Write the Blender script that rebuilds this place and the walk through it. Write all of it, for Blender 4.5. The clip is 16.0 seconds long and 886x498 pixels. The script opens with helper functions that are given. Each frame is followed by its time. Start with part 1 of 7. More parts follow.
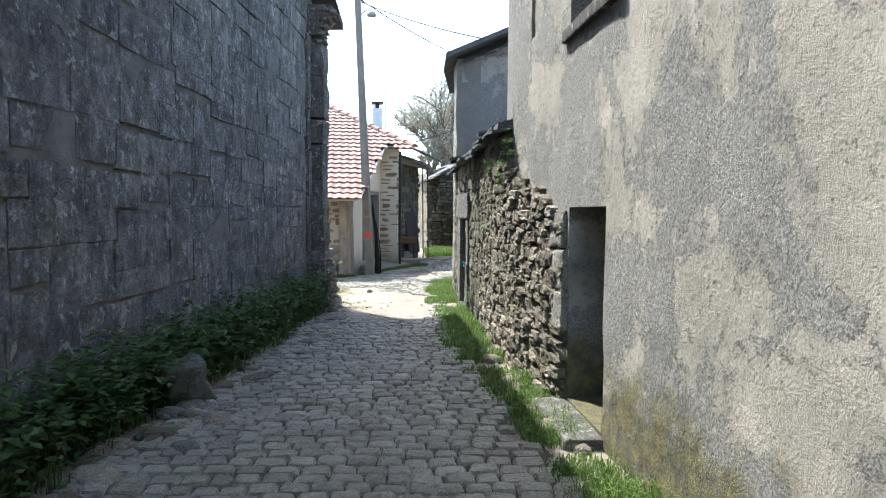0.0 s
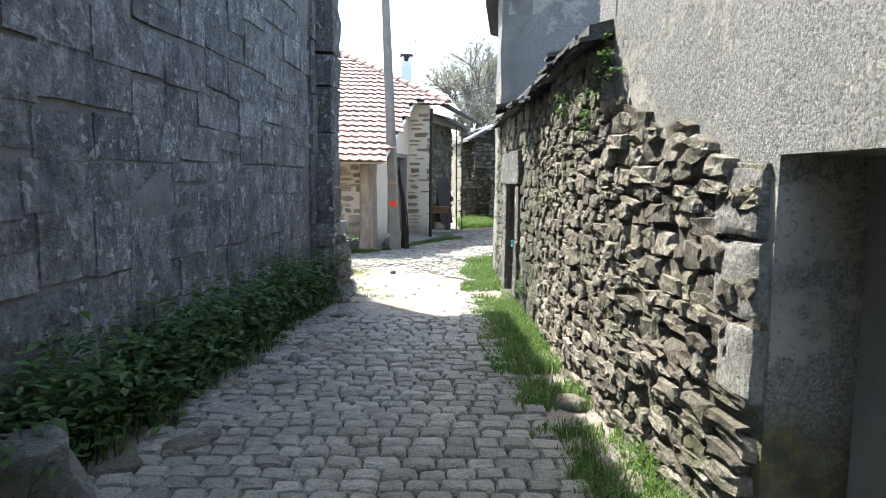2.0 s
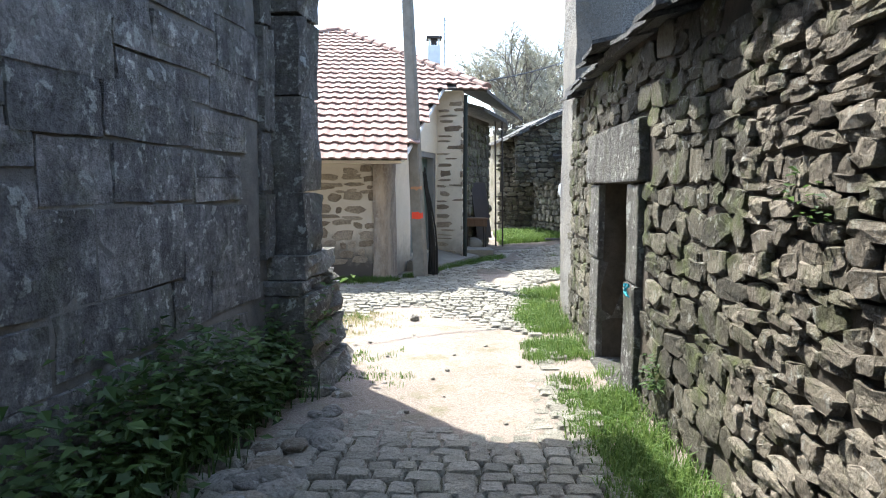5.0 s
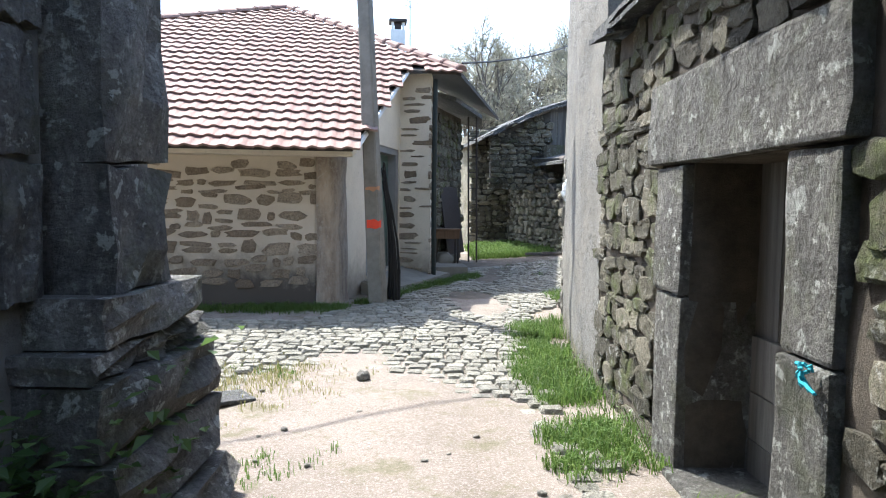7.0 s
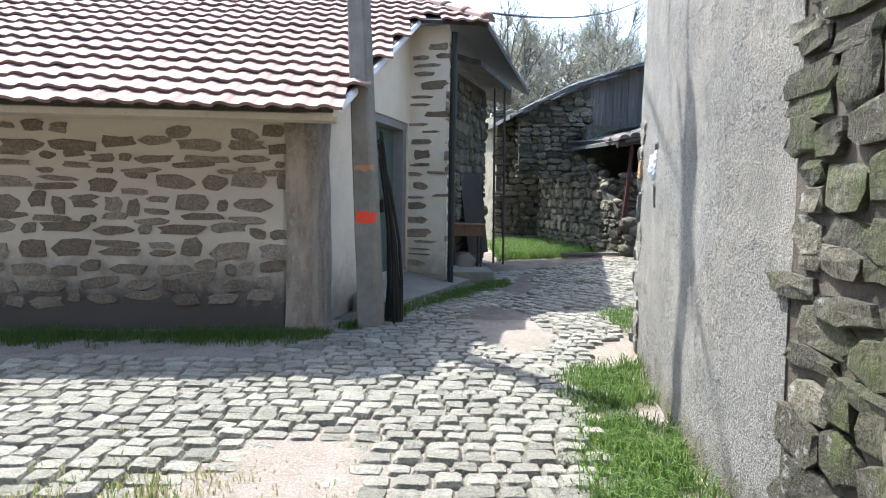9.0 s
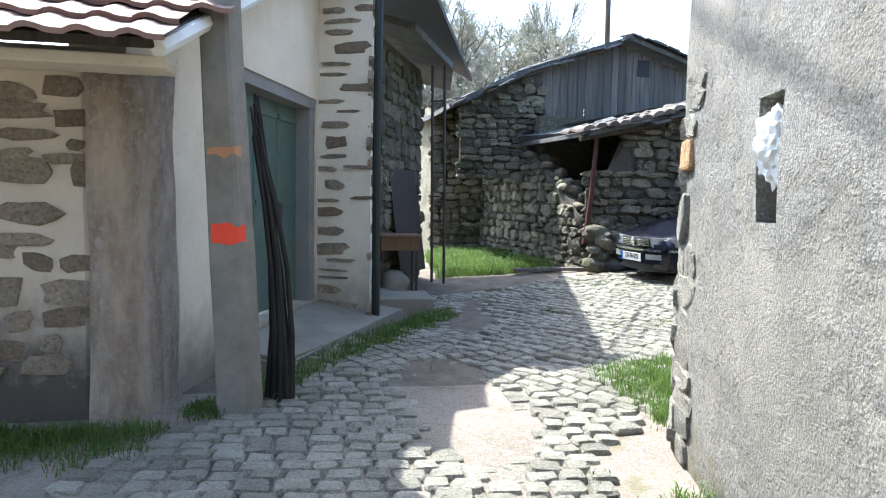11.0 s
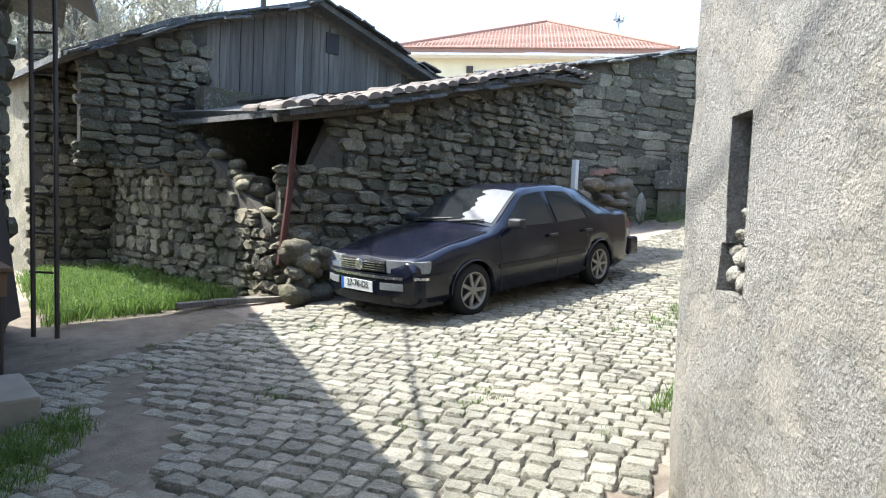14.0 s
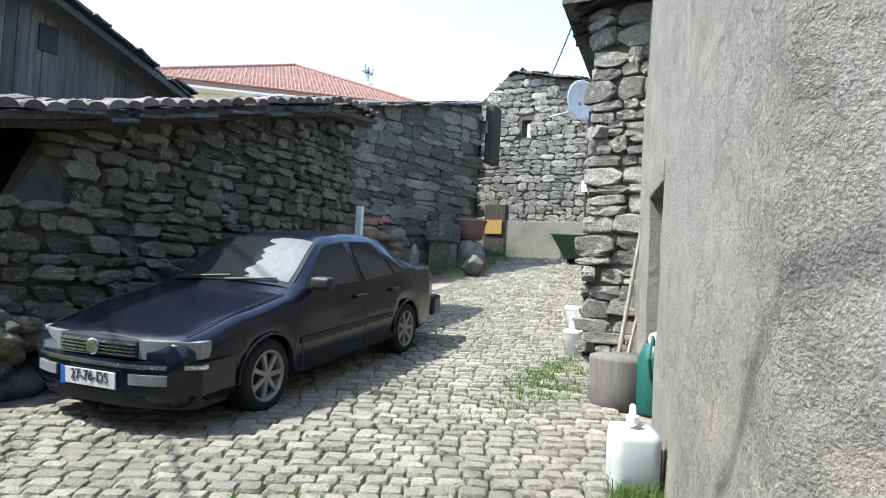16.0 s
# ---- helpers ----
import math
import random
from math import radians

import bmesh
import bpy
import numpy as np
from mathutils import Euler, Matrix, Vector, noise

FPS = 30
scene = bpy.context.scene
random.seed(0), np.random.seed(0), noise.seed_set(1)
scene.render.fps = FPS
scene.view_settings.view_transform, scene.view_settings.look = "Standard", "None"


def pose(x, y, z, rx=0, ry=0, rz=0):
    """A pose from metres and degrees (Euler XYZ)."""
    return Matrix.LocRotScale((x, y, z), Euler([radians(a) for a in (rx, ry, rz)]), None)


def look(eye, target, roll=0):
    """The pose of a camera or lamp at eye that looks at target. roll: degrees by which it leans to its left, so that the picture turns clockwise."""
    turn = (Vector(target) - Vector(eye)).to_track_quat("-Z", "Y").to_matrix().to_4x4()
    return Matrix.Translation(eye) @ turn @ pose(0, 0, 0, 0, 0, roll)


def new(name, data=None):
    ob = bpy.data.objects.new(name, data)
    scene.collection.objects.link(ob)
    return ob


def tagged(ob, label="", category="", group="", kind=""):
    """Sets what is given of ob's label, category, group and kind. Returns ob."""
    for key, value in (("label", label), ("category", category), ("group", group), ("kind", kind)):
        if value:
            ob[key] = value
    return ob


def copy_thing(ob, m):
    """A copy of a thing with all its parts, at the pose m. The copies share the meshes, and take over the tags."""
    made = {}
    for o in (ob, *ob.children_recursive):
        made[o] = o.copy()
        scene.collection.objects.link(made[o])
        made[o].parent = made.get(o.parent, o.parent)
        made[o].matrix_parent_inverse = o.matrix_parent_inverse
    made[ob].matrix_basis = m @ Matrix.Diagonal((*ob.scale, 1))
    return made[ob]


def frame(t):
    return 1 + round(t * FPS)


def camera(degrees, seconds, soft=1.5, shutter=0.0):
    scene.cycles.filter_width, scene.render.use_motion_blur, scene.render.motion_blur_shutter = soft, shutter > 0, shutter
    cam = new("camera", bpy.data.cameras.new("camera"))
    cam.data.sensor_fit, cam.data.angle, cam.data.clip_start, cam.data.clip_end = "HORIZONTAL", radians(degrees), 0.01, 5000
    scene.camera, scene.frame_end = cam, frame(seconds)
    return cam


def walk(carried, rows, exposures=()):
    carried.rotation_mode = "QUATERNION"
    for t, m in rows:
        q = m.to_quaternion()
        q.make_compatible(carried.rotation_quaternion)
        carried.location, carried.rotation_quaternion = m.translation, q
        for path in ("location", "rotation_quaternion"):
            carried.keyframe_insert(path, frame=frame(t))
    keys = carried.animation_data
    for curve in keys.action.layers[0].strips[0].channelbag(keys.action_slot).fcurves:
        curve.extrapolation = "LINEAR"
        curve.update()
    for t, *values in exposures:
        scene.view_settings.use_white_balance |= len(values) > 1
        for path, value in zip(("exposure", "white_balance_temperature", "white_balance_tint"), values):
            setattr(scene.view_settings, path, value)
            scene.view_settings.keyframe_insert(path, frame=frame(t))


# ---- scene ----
cam = camera(67.8, 16.0, soft=1.1)
METRES, EYE, TILT, LEAN, TURN = 18.6, 1.4, 0.0, 0.0, -8.7
ROWS = [
    (0.0, 0.0, 0.0, 0.0, 0.03, -3.26, -0.47),
    (0.5, -0.0031, 0.0317, -0.0008, 1.36, -3.56, -1.47),
    (1.0, -0.0045, 0.0644, -0.0022, 0.69, -3.41, -1.11),
    (1.5, -0.0069, 0.0979, -0.0023, 1.66, -4.54, -2.25),
    (2.0, -0.008, 0.1323, -0.0034, 2.74, -6.05, -0.81),
    (2.5, -0.0112, 0.1655, -0.0036, 2.75, -5.48, -1.12),
    (3.0, -0.0123, 0.1986, -0.0042, 2.81, -5.35, 0.32),
    (3.5, -0.0163, 0.2312, -0.0053, 4.15, -5.48, -0.68),
    (4.0, -0.0204, 0.265, -0.0071, 4.75, -4.39, -0.42),
    (4.2, -0.0214, 0.2784, -0.0068, 5.5, -5.4, 0.0),
    (6.3, -0.0371, 0.4227, -0.0149, 1.98, -4.91, -1.4),
    (6.5, -0.0377, 0.436, -0.0156, 0.82, -5.38, -1.25),
    (7.0, -0.0396, 0.4698, -0.0171, 2.21, -4.15, -0.64),
    (7.5, -0.0424, 0.5038, -0.0194, 2.44, -5.88, -1.25),
    (8.0, -0.0426, 0.5395, -0.0209, 3.59, -4.95, -0.77),
    (8.2, -0.0428, 0.5532, -0.0209, 4.1, -5.26, -1.0),
    (10.3, -0.0471, 0.6935, -0.0226, 2.56, -3.7, -1.0),
    (10.5, -0.0474, 0.7066, -0.0221, -1.14, -4.32, -1.2),
    (11.0, -0.0469, 0.7382, -0.0218, -1.72, -4.39, -1.17),
    (11.5, -0.0488, 0.7672, -0.0205, -6.72, -3.51, -1.28),
    (12.0, -0.0481, 0.7952, -0.0202, -8.43, -2.93, -1.37),
    (12.5, -0.0481, 0.8231, -0.0201, -12.64, -4.35, -1.96),
    (13.0, -0.0483, 0.8493, -0.0201, -19.68, -3.58, -1.46),
    (13.5, -0.0477, 0.8768, -0.019, -25.24, -3.63, -3.71),
    (14.0, -0.0463, 0.9031, -0.0183, -32.86, -3.56, -2.67),
    (14.5, -0.0391, 0.9281, -0.0169, -38.22, -2.78, -3.13),
    (15.0, -0.0332, 0.9519, -0.0156, -46.6, -2.89, -2.71),
    (15.5, -0.0221, 0.972, -0.0156, -49.9, 2.06, -1.62),
    (16.0, -0.0148, 0.99, -0.016, -55.38, 1.77, -3.26),
]
walk(cam, [(t, pose(0, 0, EYE, TILT, LEAN, TURN) @ pose(METRES * x, METRES * y, METRES * z, 90 + pitch, roll, yaw)) for t, x, y, z, yaw, pitch, roll in ROWS],
     exposures=[(0.0, 2.32, 6150, 7), (0.7, 2.52, 6150, 7), (3.0, 2.72, 6250, 7), (7.0, 2.28, 6050, 8), (10.3, 2.5, 5950, 7), (11.5, 2.72, 5950, 6), (13.0, 2.78, 6250, 6), (14.0, 2.55, 6250, 6), (15.0, 2.33, 6150, 5), (16.0, 2.1, 6050, 5)])

# ---- daylight ----
SUN_EL, SUN_DIR = 58.0, Vector((-0.56, 0.83, 0)).normalized()
world = bpy.data.worlds.new("sky")
scene.world = world
world.use_nodes = True
wn = world.node_tree.nodes
sky = wn.new("ShaderNodeTexSky")
sky.sky_type, sky.sun_disc = "NISHITA", False
sky.sun_elevation, sky.sun_rotation = radians(SUN_EL), math.atan2(SUN_DIR.x, SUN_DIR.y)
sky.dust_density, sky.air_density, sky.ozone_density = 2.0, 1.0, 1.2
wn["Background"].inputs["Strength"].default_value = 0.15
world.node_tree.links.new(sky.outputs["Color"], wn["Background"].inputs["Color"])
sun = new("sun", bpy.data.lights.new("sun", "SUN"))
sun.data.energy, sun.data.angle, sun.data.color = 3.0, radians(0.6), (1.0, 0.955, 0.89)
to_sun = SUN_DIR * math.cos(radians(SUN_EL)) + Vector((0, 0, math.sin(radians(SUN_EL))))
sun.matrix_world = look(to_sun * 60, (0, 0, 0))


# ---- materials ----
class Mat:
    """A small builder for node materials."""

    def __init__(self, name, rough=0.9, metal=0.0):
        self.m = bpy.data.materials.new(name)
        self.m.use_nodes = True
        self.t = self.m.node_tree
        self.n = self.t.nodes
        self.b = self.n["Principled BSDF"]
        self.b.inputs["Roughness"].default_value = rough
        self.b.inputs["Metallic"].default_value = metal
        self.b.inputs["Specular IOR Level"].default_value = 0.3
        geo = self.n.new("ShaderNodeNewGeometry")
        self.pos = geo.outputs["Position"]
        self.island = geo.outputs["Random Per Island"]
        self.rand = self.n.new("ShaderNodeObjectInfo").outputs["Random"]
        self.zval = None

    def link(self, a, b):
        self.t.links.new(a, b)

    def put(self, sock, v):
        if isinstance(v, (int, float)):
            sock.default_value = v
        elif isinstance(v, (tuple, list)):
            sock.default_value = (*v, 1.0) if len(v) == 3 else v
        else:
            self.link(v, sock)

    def noise(self, scale, detail=5.0, rough=0.6, stretch=None, distort=0.0):
        n = self.n.new("ShaderNodeTexNoise")
        n.inputs["Scale"].default_value = scale
        n.inputs["Detail"].default_value = detail
        n.inputs["Roughness"].default_value = rough
        n.inputs["Distortion"].default_value = distort
        self.vec(n, stretch)
        return n.outputs["Fac"]

    def vec(self, n, stretch):
        if stretch:
            mp = self.n.new("ShaderNodeMapping")
            mp.inputs["Scale"].default_value = stretch
            self.link(self.pos, mp.inputs["Vector"])
            self.link(mp.outputs["Vector"], n.inputs["Vector"])
        else:
            self.link(self.pos, n.inputs["Vector"])

    def voronoi(self, scale, feature="F1", stretch=None):
        n = self.n.new("ShaderNodeTexVoronoi")
        n.feature = feature
        n.inputs["Scale"].default_value = scale
        self.vec(n, stretch)
        return n.outputs["Distance"]

    def ramp(self, fac, *stops):
        r = self.n.new("ShaderNodeValToRGB")
        e = r.color_ramp.elements
        while len(e) < len(stops):
            e.new(0.5)
        for el, (p, c) in zip(e, stops):
            el.position = p
            el.color = (*c, 1) if isinstance(c, tuple) else (c, c, c, 1)
        self.put(r.inputs["Fac"], fac)
        return r.outputs["Color"]

    def mix(self, fac, a, b, mode="MIX"):
        x = self.n.new("ShaderNodeMix")
        x.data_type, x.blend_type = "RGBA", mode
        self.put(x.inputs["Factor"], fac)
        self.put(x.inputs[6], a)
        self.put(x.inputs[7], b)
        return x.outputs[2]

    def math(self, op, a, b=0.0):
        x = self.n.new("ShaderNodeMath")
        x.operation = op
        self.put(x.inputs[0], a)
        self.put(x.inputs[1], b)
        return x.outputs[0]

    def height(self):
        s = self.n.new("ShaderNodeSeparateXYZ")
        self.link(self.pos, s.inputs[0])
        return s.outputs["Z"]

    def vary(self):
        """A random number for each piece, whether an object or an island of a joined mesh."""
        return self.math("FRACT", self.math("ADD", self.island, self.rand))

    def color(self, c):
        self.put(self.b.inputs["Base Color"], c)
        return self

    def rough(self, v):
        self.put(self.b.inputs["Roughness"], v)
        return self

    def bump(self, h, strength=0.5, dist=0.01):
        b = self.n.new("ShaderNodeBump")
        b.inputs["Strength"].default_value = strength
        b.inputs["Distance"].default_value = dist
        self.put(b.inputs["Height"], h)
        self.link(b.outputs["Normal"], self.b.inputs["Normal"])
        return self


def stone_mat(name, dark, mid, light, lichen=0.5, moss=0.0, grain=45, streak=0.0, blotch=0.0, polish=0.1):
    m = Mat(name, 0.93)
    v = m.vary()
    base = m.ramp(v, (0.0, dark), (0.45, mid), (1.0, light))
    big = m.noise(2.2, 6, 0.65)
    base = m.mix(m.ramp(big, (0.35, 0.0), (0.7, 0.7)), base, tuple(c * 0.55 for c in mid))
    spk = m.noise(grain, 4, 0.75)
    base = m.mix(0.8, base, m.ramp(spk, (0.3, 0.35), (0.5, 0.85), (0.72, 1.25)), "MULTIPLY")
    if lichen:
        sp = m.math("MULTIPLY", m.ramp(m.noise(16, 4, 0.7), (0.56, 0.0), (0.64, 1.0)), m.ramp(m.noise(1.6, 3), (0.4, 0.0), (0.6, lichen)))
        base = m.mix(sp, base, (0.42, 0.42, 0.37))
    if moss:
        mo = m.ramp(m.noise(3.1, 6, 0.7), (0.5, 0.0), (0.66, moss))
        base = m.mix(mo, base, (0.075, 0.09, 0.025))
    if streak:
        st = m.noise(1.0, 8, 0.72, (7.0, 7.0, 4.0))
        base = m.mix(streak, base, m.ramp(st, (0.34, 0.35), (0.5, 0.9), (0.66, 1.7)), "MULTIPLY")
    if blotch:
        bl = m.ramp(m.noise(9.0, 5, 0.6, None, 0.4), (0.61, 0.0), (0.64, blotch))
        base = m.mix(bl, base, (0.36, 0.37, 0.33))
    m.color(base)
    m.rough(m.math("SUBTRACT", 0.98, m.math("MULTIPLY", polish, m.noise(6, 4))))
    m.bump(m.math("ADD", m.noise(34, 7, 0.75), m.math("MULTIPLY", m.noise(9, 5, 0.65), 1.8)), 1.0, 0.035)
    return m.m


ashlar_mat = stone_mat("weathered dark granite", (0.15, 0.145, 0.14), (0.21, 0.202, 0.192), (0.285, 0.27, 0.248), 1.0, 0.3, 30, 0.85, 0.8)
pilaster_mat = stone_mat("black-stained granite", (0.125, 0.118, 0.107), (0.17, 0.16, 0.145), (0.22, 0.207, 0.185), 0.7, 0.3, 45, 0.6, 0.75)
rubble_mat = stone_mat("rubble fieldstone", (0.12, 0.10, 0.074), (0.235, 0.20, 0.15), (0.41, 0.355, 0.275), 0.7, 0.55)
mossy_mat = stone_mat("mossy fieldstone", (0.06, 0.054, 0.038), (0.125, 0.112, 0.078), (0.24, 0.215, 0.155), 0.6, 0.9)
barn_mat = stone_mat("mossy dark fieldstone", (0.08, 0.071, 0.052), (0.18, 0.16, 0.115), (0.35, 0.31, 0.225), 0.5, 0.45)
house_stone_mat = stone_mat("brown schist", (0.27, 0.205, 0.145), (0.37, 0.295, 0.21), (0.50, 0.41, 0.305), 0.1)
far_stone_mat = stone_mat("pale granite rubble", (0.13, 0.125, 0.11), (0.24, 0.225, 0.195), (0.38, 0.36, 0.31), 0.7, 0.1)
jamb_mat = stone_mat("pale speckled granite", (0.10, 0.095, 0.082), (0.145, 0.137, 0.118), (0.19, 0.18, 0.155), 0.9, 0.3, 38, 0.5, 0.5)
cobble_mat = stone_mat("worn granite setts", (0.235, 0.22, 0.172), (0.325, 0.304, 0.242), (0.41, 0.386, 0.31), 0.0, 0.15, 70, polish=0.75)
slate_mat = stone_mat("dark slate", (0.07, 0.07, 0.072), (0.12, 0.118, 0.115), (0.19, 0.185, 0.175), 0.4, 0.2)


def earth_core(name, c0, c1):
    m = Mat(name, 1.0)
    m.color(m.mix(m.ramp(m.noise(5, 6, 0.7), (0.35, 0.0), (0.7, 1.0)), c0, c1))
    m.bump(m.noise(40, 6, 0.75), 0.8, 0.02)
    return m.m


core_mat = earth_core("earth mortar", (0.05, 0.042, 0.032), (0.12, 0.10, 0.075))
pointing_mat = earth_core("grey lime pointing", (0.10, 0.095, 0.085), (0.19, 0.18, 0.16))
dark_core = earth_core("dark earth mortar", (0.05, 0.045, 0.038), (0.11, 0.10, 0.082))


def render_wall(name, patchy, tone=1.0, cover=0.5, foot=0.0, pebbles=0.0):
    m = Mat(name, 0.95)
    patch = m.noise(1.1, 8, 0.62, None, 0.6)
    fine = m.noise(14, 6, 0.75)
    speck = m.noise(70, 4, 0.8)
    col = m.mix(m.ramp(m.noise(2.3, 5), (0.35, 0.0), (0.7, 1.0)), tuple(c * tone for c in (0.47, 0.435, 0.365)), tuple(c * tone for c in (0.32, 0.30, 0.255)))
    grey = m.math("ADD", m.math("MULTIPLY", patch, 0.75), m.math("MULTIPLY", fine, 0.28))
    mask = m.ramp(grey, (cover, 0.0), (cover + 0.025, 1.0))
    col = m.mix(m.math("MULTIPLY", mask, patchy), col, m.ramp(speck, (0.38, (0.075, 0.073, 0.068)), (0.62, (0.30, 0.295, 0.27))))
    col = m.mix(m.math("MULTIPLY", m.ramp(m.noise(26, 5, 0.8), (0.57, 0.0), (0.62, 1.0)), 0.8), col, (0.13, 0.128, 0.12))
    z = m.height()
    low = m.math("MULTIPLY", m.ramp(m.math("ADD", m.math("MULTIPLY", m.math("ADD", z, foot), 0.5), m.math("MULTIPLY", m.noise(3.5, 5), 0.45)), (0.36, 1.0), (0.50, 0.0)), 0.9)
    col = m.mix(low, col, m.ramp(m.noise(9, 5, 0.7), (0.38, (0.055, 0.055, 0.04)), (0.62, (0.15, 0.13, 0.045))))
    relief = m.math("ADD", m.math("MULTIPLY", speck, 0.5), m.math("ADD", fine, m.math("MULTIPLY", mask, 0.25)))
    if pebbles:
        peb = m.voronoi(85)
        col = m.mix(pebbles, col, m.ramp(peb, (0.15, 1.2), (0.45, 0.95), (0.75, 0.6)), "MULTIPLY")
        relief = m.math("SUBTRACT", relief, m.math("MULTIPLY", peb, 0.16))
    m.color(col)
    m.bump(relief, 1.0, 0.03 if pebbles else 0.026)
    return m.m


render_mat = render_wall("weathered lime render", 0.88, 0.8, 0.507)
roughcast_mat = render_wall("pebbly grey roughcast", 0.45, 0.54, 0.5, 0.65, 0.4)


def pale_render():
    m = Mat("cream cement render", 0.95)
    col = m.mix(m.ramp(m.noise(1.3, 6, 0.65), (0.35, 0.0), (0.7, 1.0)), (0.72, 0.64, 0.51), (0.60, 0.525, 0.41))
    z = m.height()
    low = m.ramp(m.math("ADD", z, m.math("MULTIPLY", m.noise(4, 5), 0.8)), (0.1, 1.0), (0.75, 0.0))
    col = m.mix(m.math("MULTIPLY", low, 0.8), col, (0.12, 0.105, 0.085))
    m.color(m.mix(m.math("MULTIPLY", m.ramp(m.noise(30, 5, 0.8), (0.56, 0.0), (0.66, 1.0)), 0.35), col, (0.3, 0.27, 0.22)))
    m.bump(m.noise(60, 5, 0.8), 0.5, 0.008)
    return m.m


cream_mat = pale_render()


def mortar_wall():
    m = Mat("sandy pointing mortar", 0.97)
    col = m.mix(m.noise(6, 6, 0.7), (0.48, 0.41, 0.315), (0.60, 0.52, 0.405))
    # Pointing turns darker toward the ground, with a noisy upper edge.
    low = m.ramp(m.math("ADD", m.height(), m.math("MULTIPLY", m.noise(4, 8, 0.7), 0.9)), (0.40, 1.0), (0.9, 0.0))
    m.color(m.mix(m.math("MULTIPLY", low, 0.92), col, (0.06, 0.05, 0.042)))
    m.bump(m.noise(50, 6, 0.8), 0.7, 0.01)
    return m.m


mortar_mat = mortar_wall()


def stained_render():
    m = Mat("stained brown render", 0.97)
    col = m.mix(m.ramp(m.noise(3.0, 6, 0.7, (1.6, 1.6, 0.5)), (0.38, 0.0), (0.62, 1.0)), (0.44, 0.355, 0.27), (0.22, 0.17, 0.13))
    col = m.mix(m.ramp(m.noise(22, 5, 0.8), (0.52, 0.0), (0.66, 0.7)), col, (0.42, 0.39, 0.33))
    m.color(col)
    m.bump(m.noise(30, 6, 0.8), 0.9, 0.02)
    return m.m


stained_mat = stained_render()


def ground_material():
    m = Mat("packed sandy earth", 1.0)
    col = m.mix(m.ramp(m.noise(1.1, 7, 0.7), (0.3, 0.0), (0.72, 1.0)), (0.16, 0.13, 0.102), (0.255, 0.213, 0.175))
    col = m.mix(m.ramp(m.noise(70, 5, 0.85), (0.48, 0.0), (0.6, 0.85)), col, (0.34, 0.30, 0.26))
    col = m.mix(m.ramp(m.noise(24, 5, 0.8), (0.54, 0.0), (0.62, 0.7)), col, (0.15, 0.125, 0.09))
    col = m.mix(m.ramp(m.noise(2.7, 6, 0.75), (0.54, 0.0), (0.66, 0.6)), col, (0.12, 0.11, 0.05))
    m.color(col)
    m.bump(m.math("ADD", m.noise(50, 6, 0.8), m.noise(9, 5)), 0.8, 0.025)
    return m.m


ground_mat = ground_material()
# Brown earth with the yard's shade put into its colour.
shaded_earth_mat = earth_core("brown earth darkened for shade", (0.10, 0.082, 0.062), (0.19, 0.16, 0.125))
joint_mat = earth_core("mossy earth between setts", (0.035, 0.033, 0.022), (0.075, 0.07, 0.038))


def tile_material(name, a, b, c):
    m = Mat(name, 0.8)
    col = m.ramp(m.vary(), (0.0, a), (0.5, b), (1.0, c))
    col = m.mix(m.ramp(m.noise(3, 6, 0.7), (0.45, 0.0), (0.7, 0.45)), col, (0.235, 0.19, 0.155))
    col = m.mix(m.ramp(m.noise(40, 4, 0.8), (0.55, 0.0), (0.7, 0.4)), col, (0.2, 0.1, 0.06))
    m.color(col)
    m.bump(m.noise(60, 4, 0.8), 0.4, 0.004)
    return m.m


tile_mat = tile_material("clay roof tile", (0.165, 0.095, 0.076), (0.205, 0.122, 0.096), (0.25, 0.158, 0.126))
far_tile_mat = tile_material("bright clay roof tile", (0.21, 0.112, 0.085), (0.255, 0.142, 0.108), (0.29, 0.17, 0.132))


def wood_material(name, a, b, rough=0.85, stretch=(22, 22, 1.2)):
    m = Mat(name, rough)
    g = m.noise(1.0, 7, 0.65, stretch)
    col = m.mix(m.ramp(g, (0.3, 0.0), (0.7, 1.0)), a, b)
    col = m.mix(m.math("MULTIPLY", m.vary(), 0.6), col, tuple(x * 0.45 for x in a))
    m.color(col)
    m.bump(g, 0.6, 0.01)
    return m.m


plank_mat = wood_material("weathered grey planks", (0.075, 0.066, 0.056), (0.19, 0.175, 0.15))
dark_wood = wood_material("old dark timber", (0.03, 0.025, 0.02), (0.09, 0.075, 0.058))
brown_wood = wood_material("brown wood", (0.13, 0.075, 0.042), (0.24, 0.15, 0.09))
pole_mat = wood_material("grey creosoted pole", (0.19, 0.17, 0.135), (0.36, 0.325, 0.27))


def plain(name, c, rough=0.6, metal=0.0, dirt=0.25, scale=6.0):
    m = Mat(name, rough, metal)
    m.color(m.mix(m.math("MULTIPLY", m.ramp(m.noise(scale, 6, 0.7), (0.4, 0.0), (0.7, 1.0)), dirt), c, tuple(x * 0.45 for x in c)))
    m.rough(m.math("ADD", rough - 0.1, m.math("MULTIPLY", m.noise(scale * 4, 4), 0.2)))
    m.bump(m.noise(scale * 9, 4), 0.15, 0.003)
    return m.m


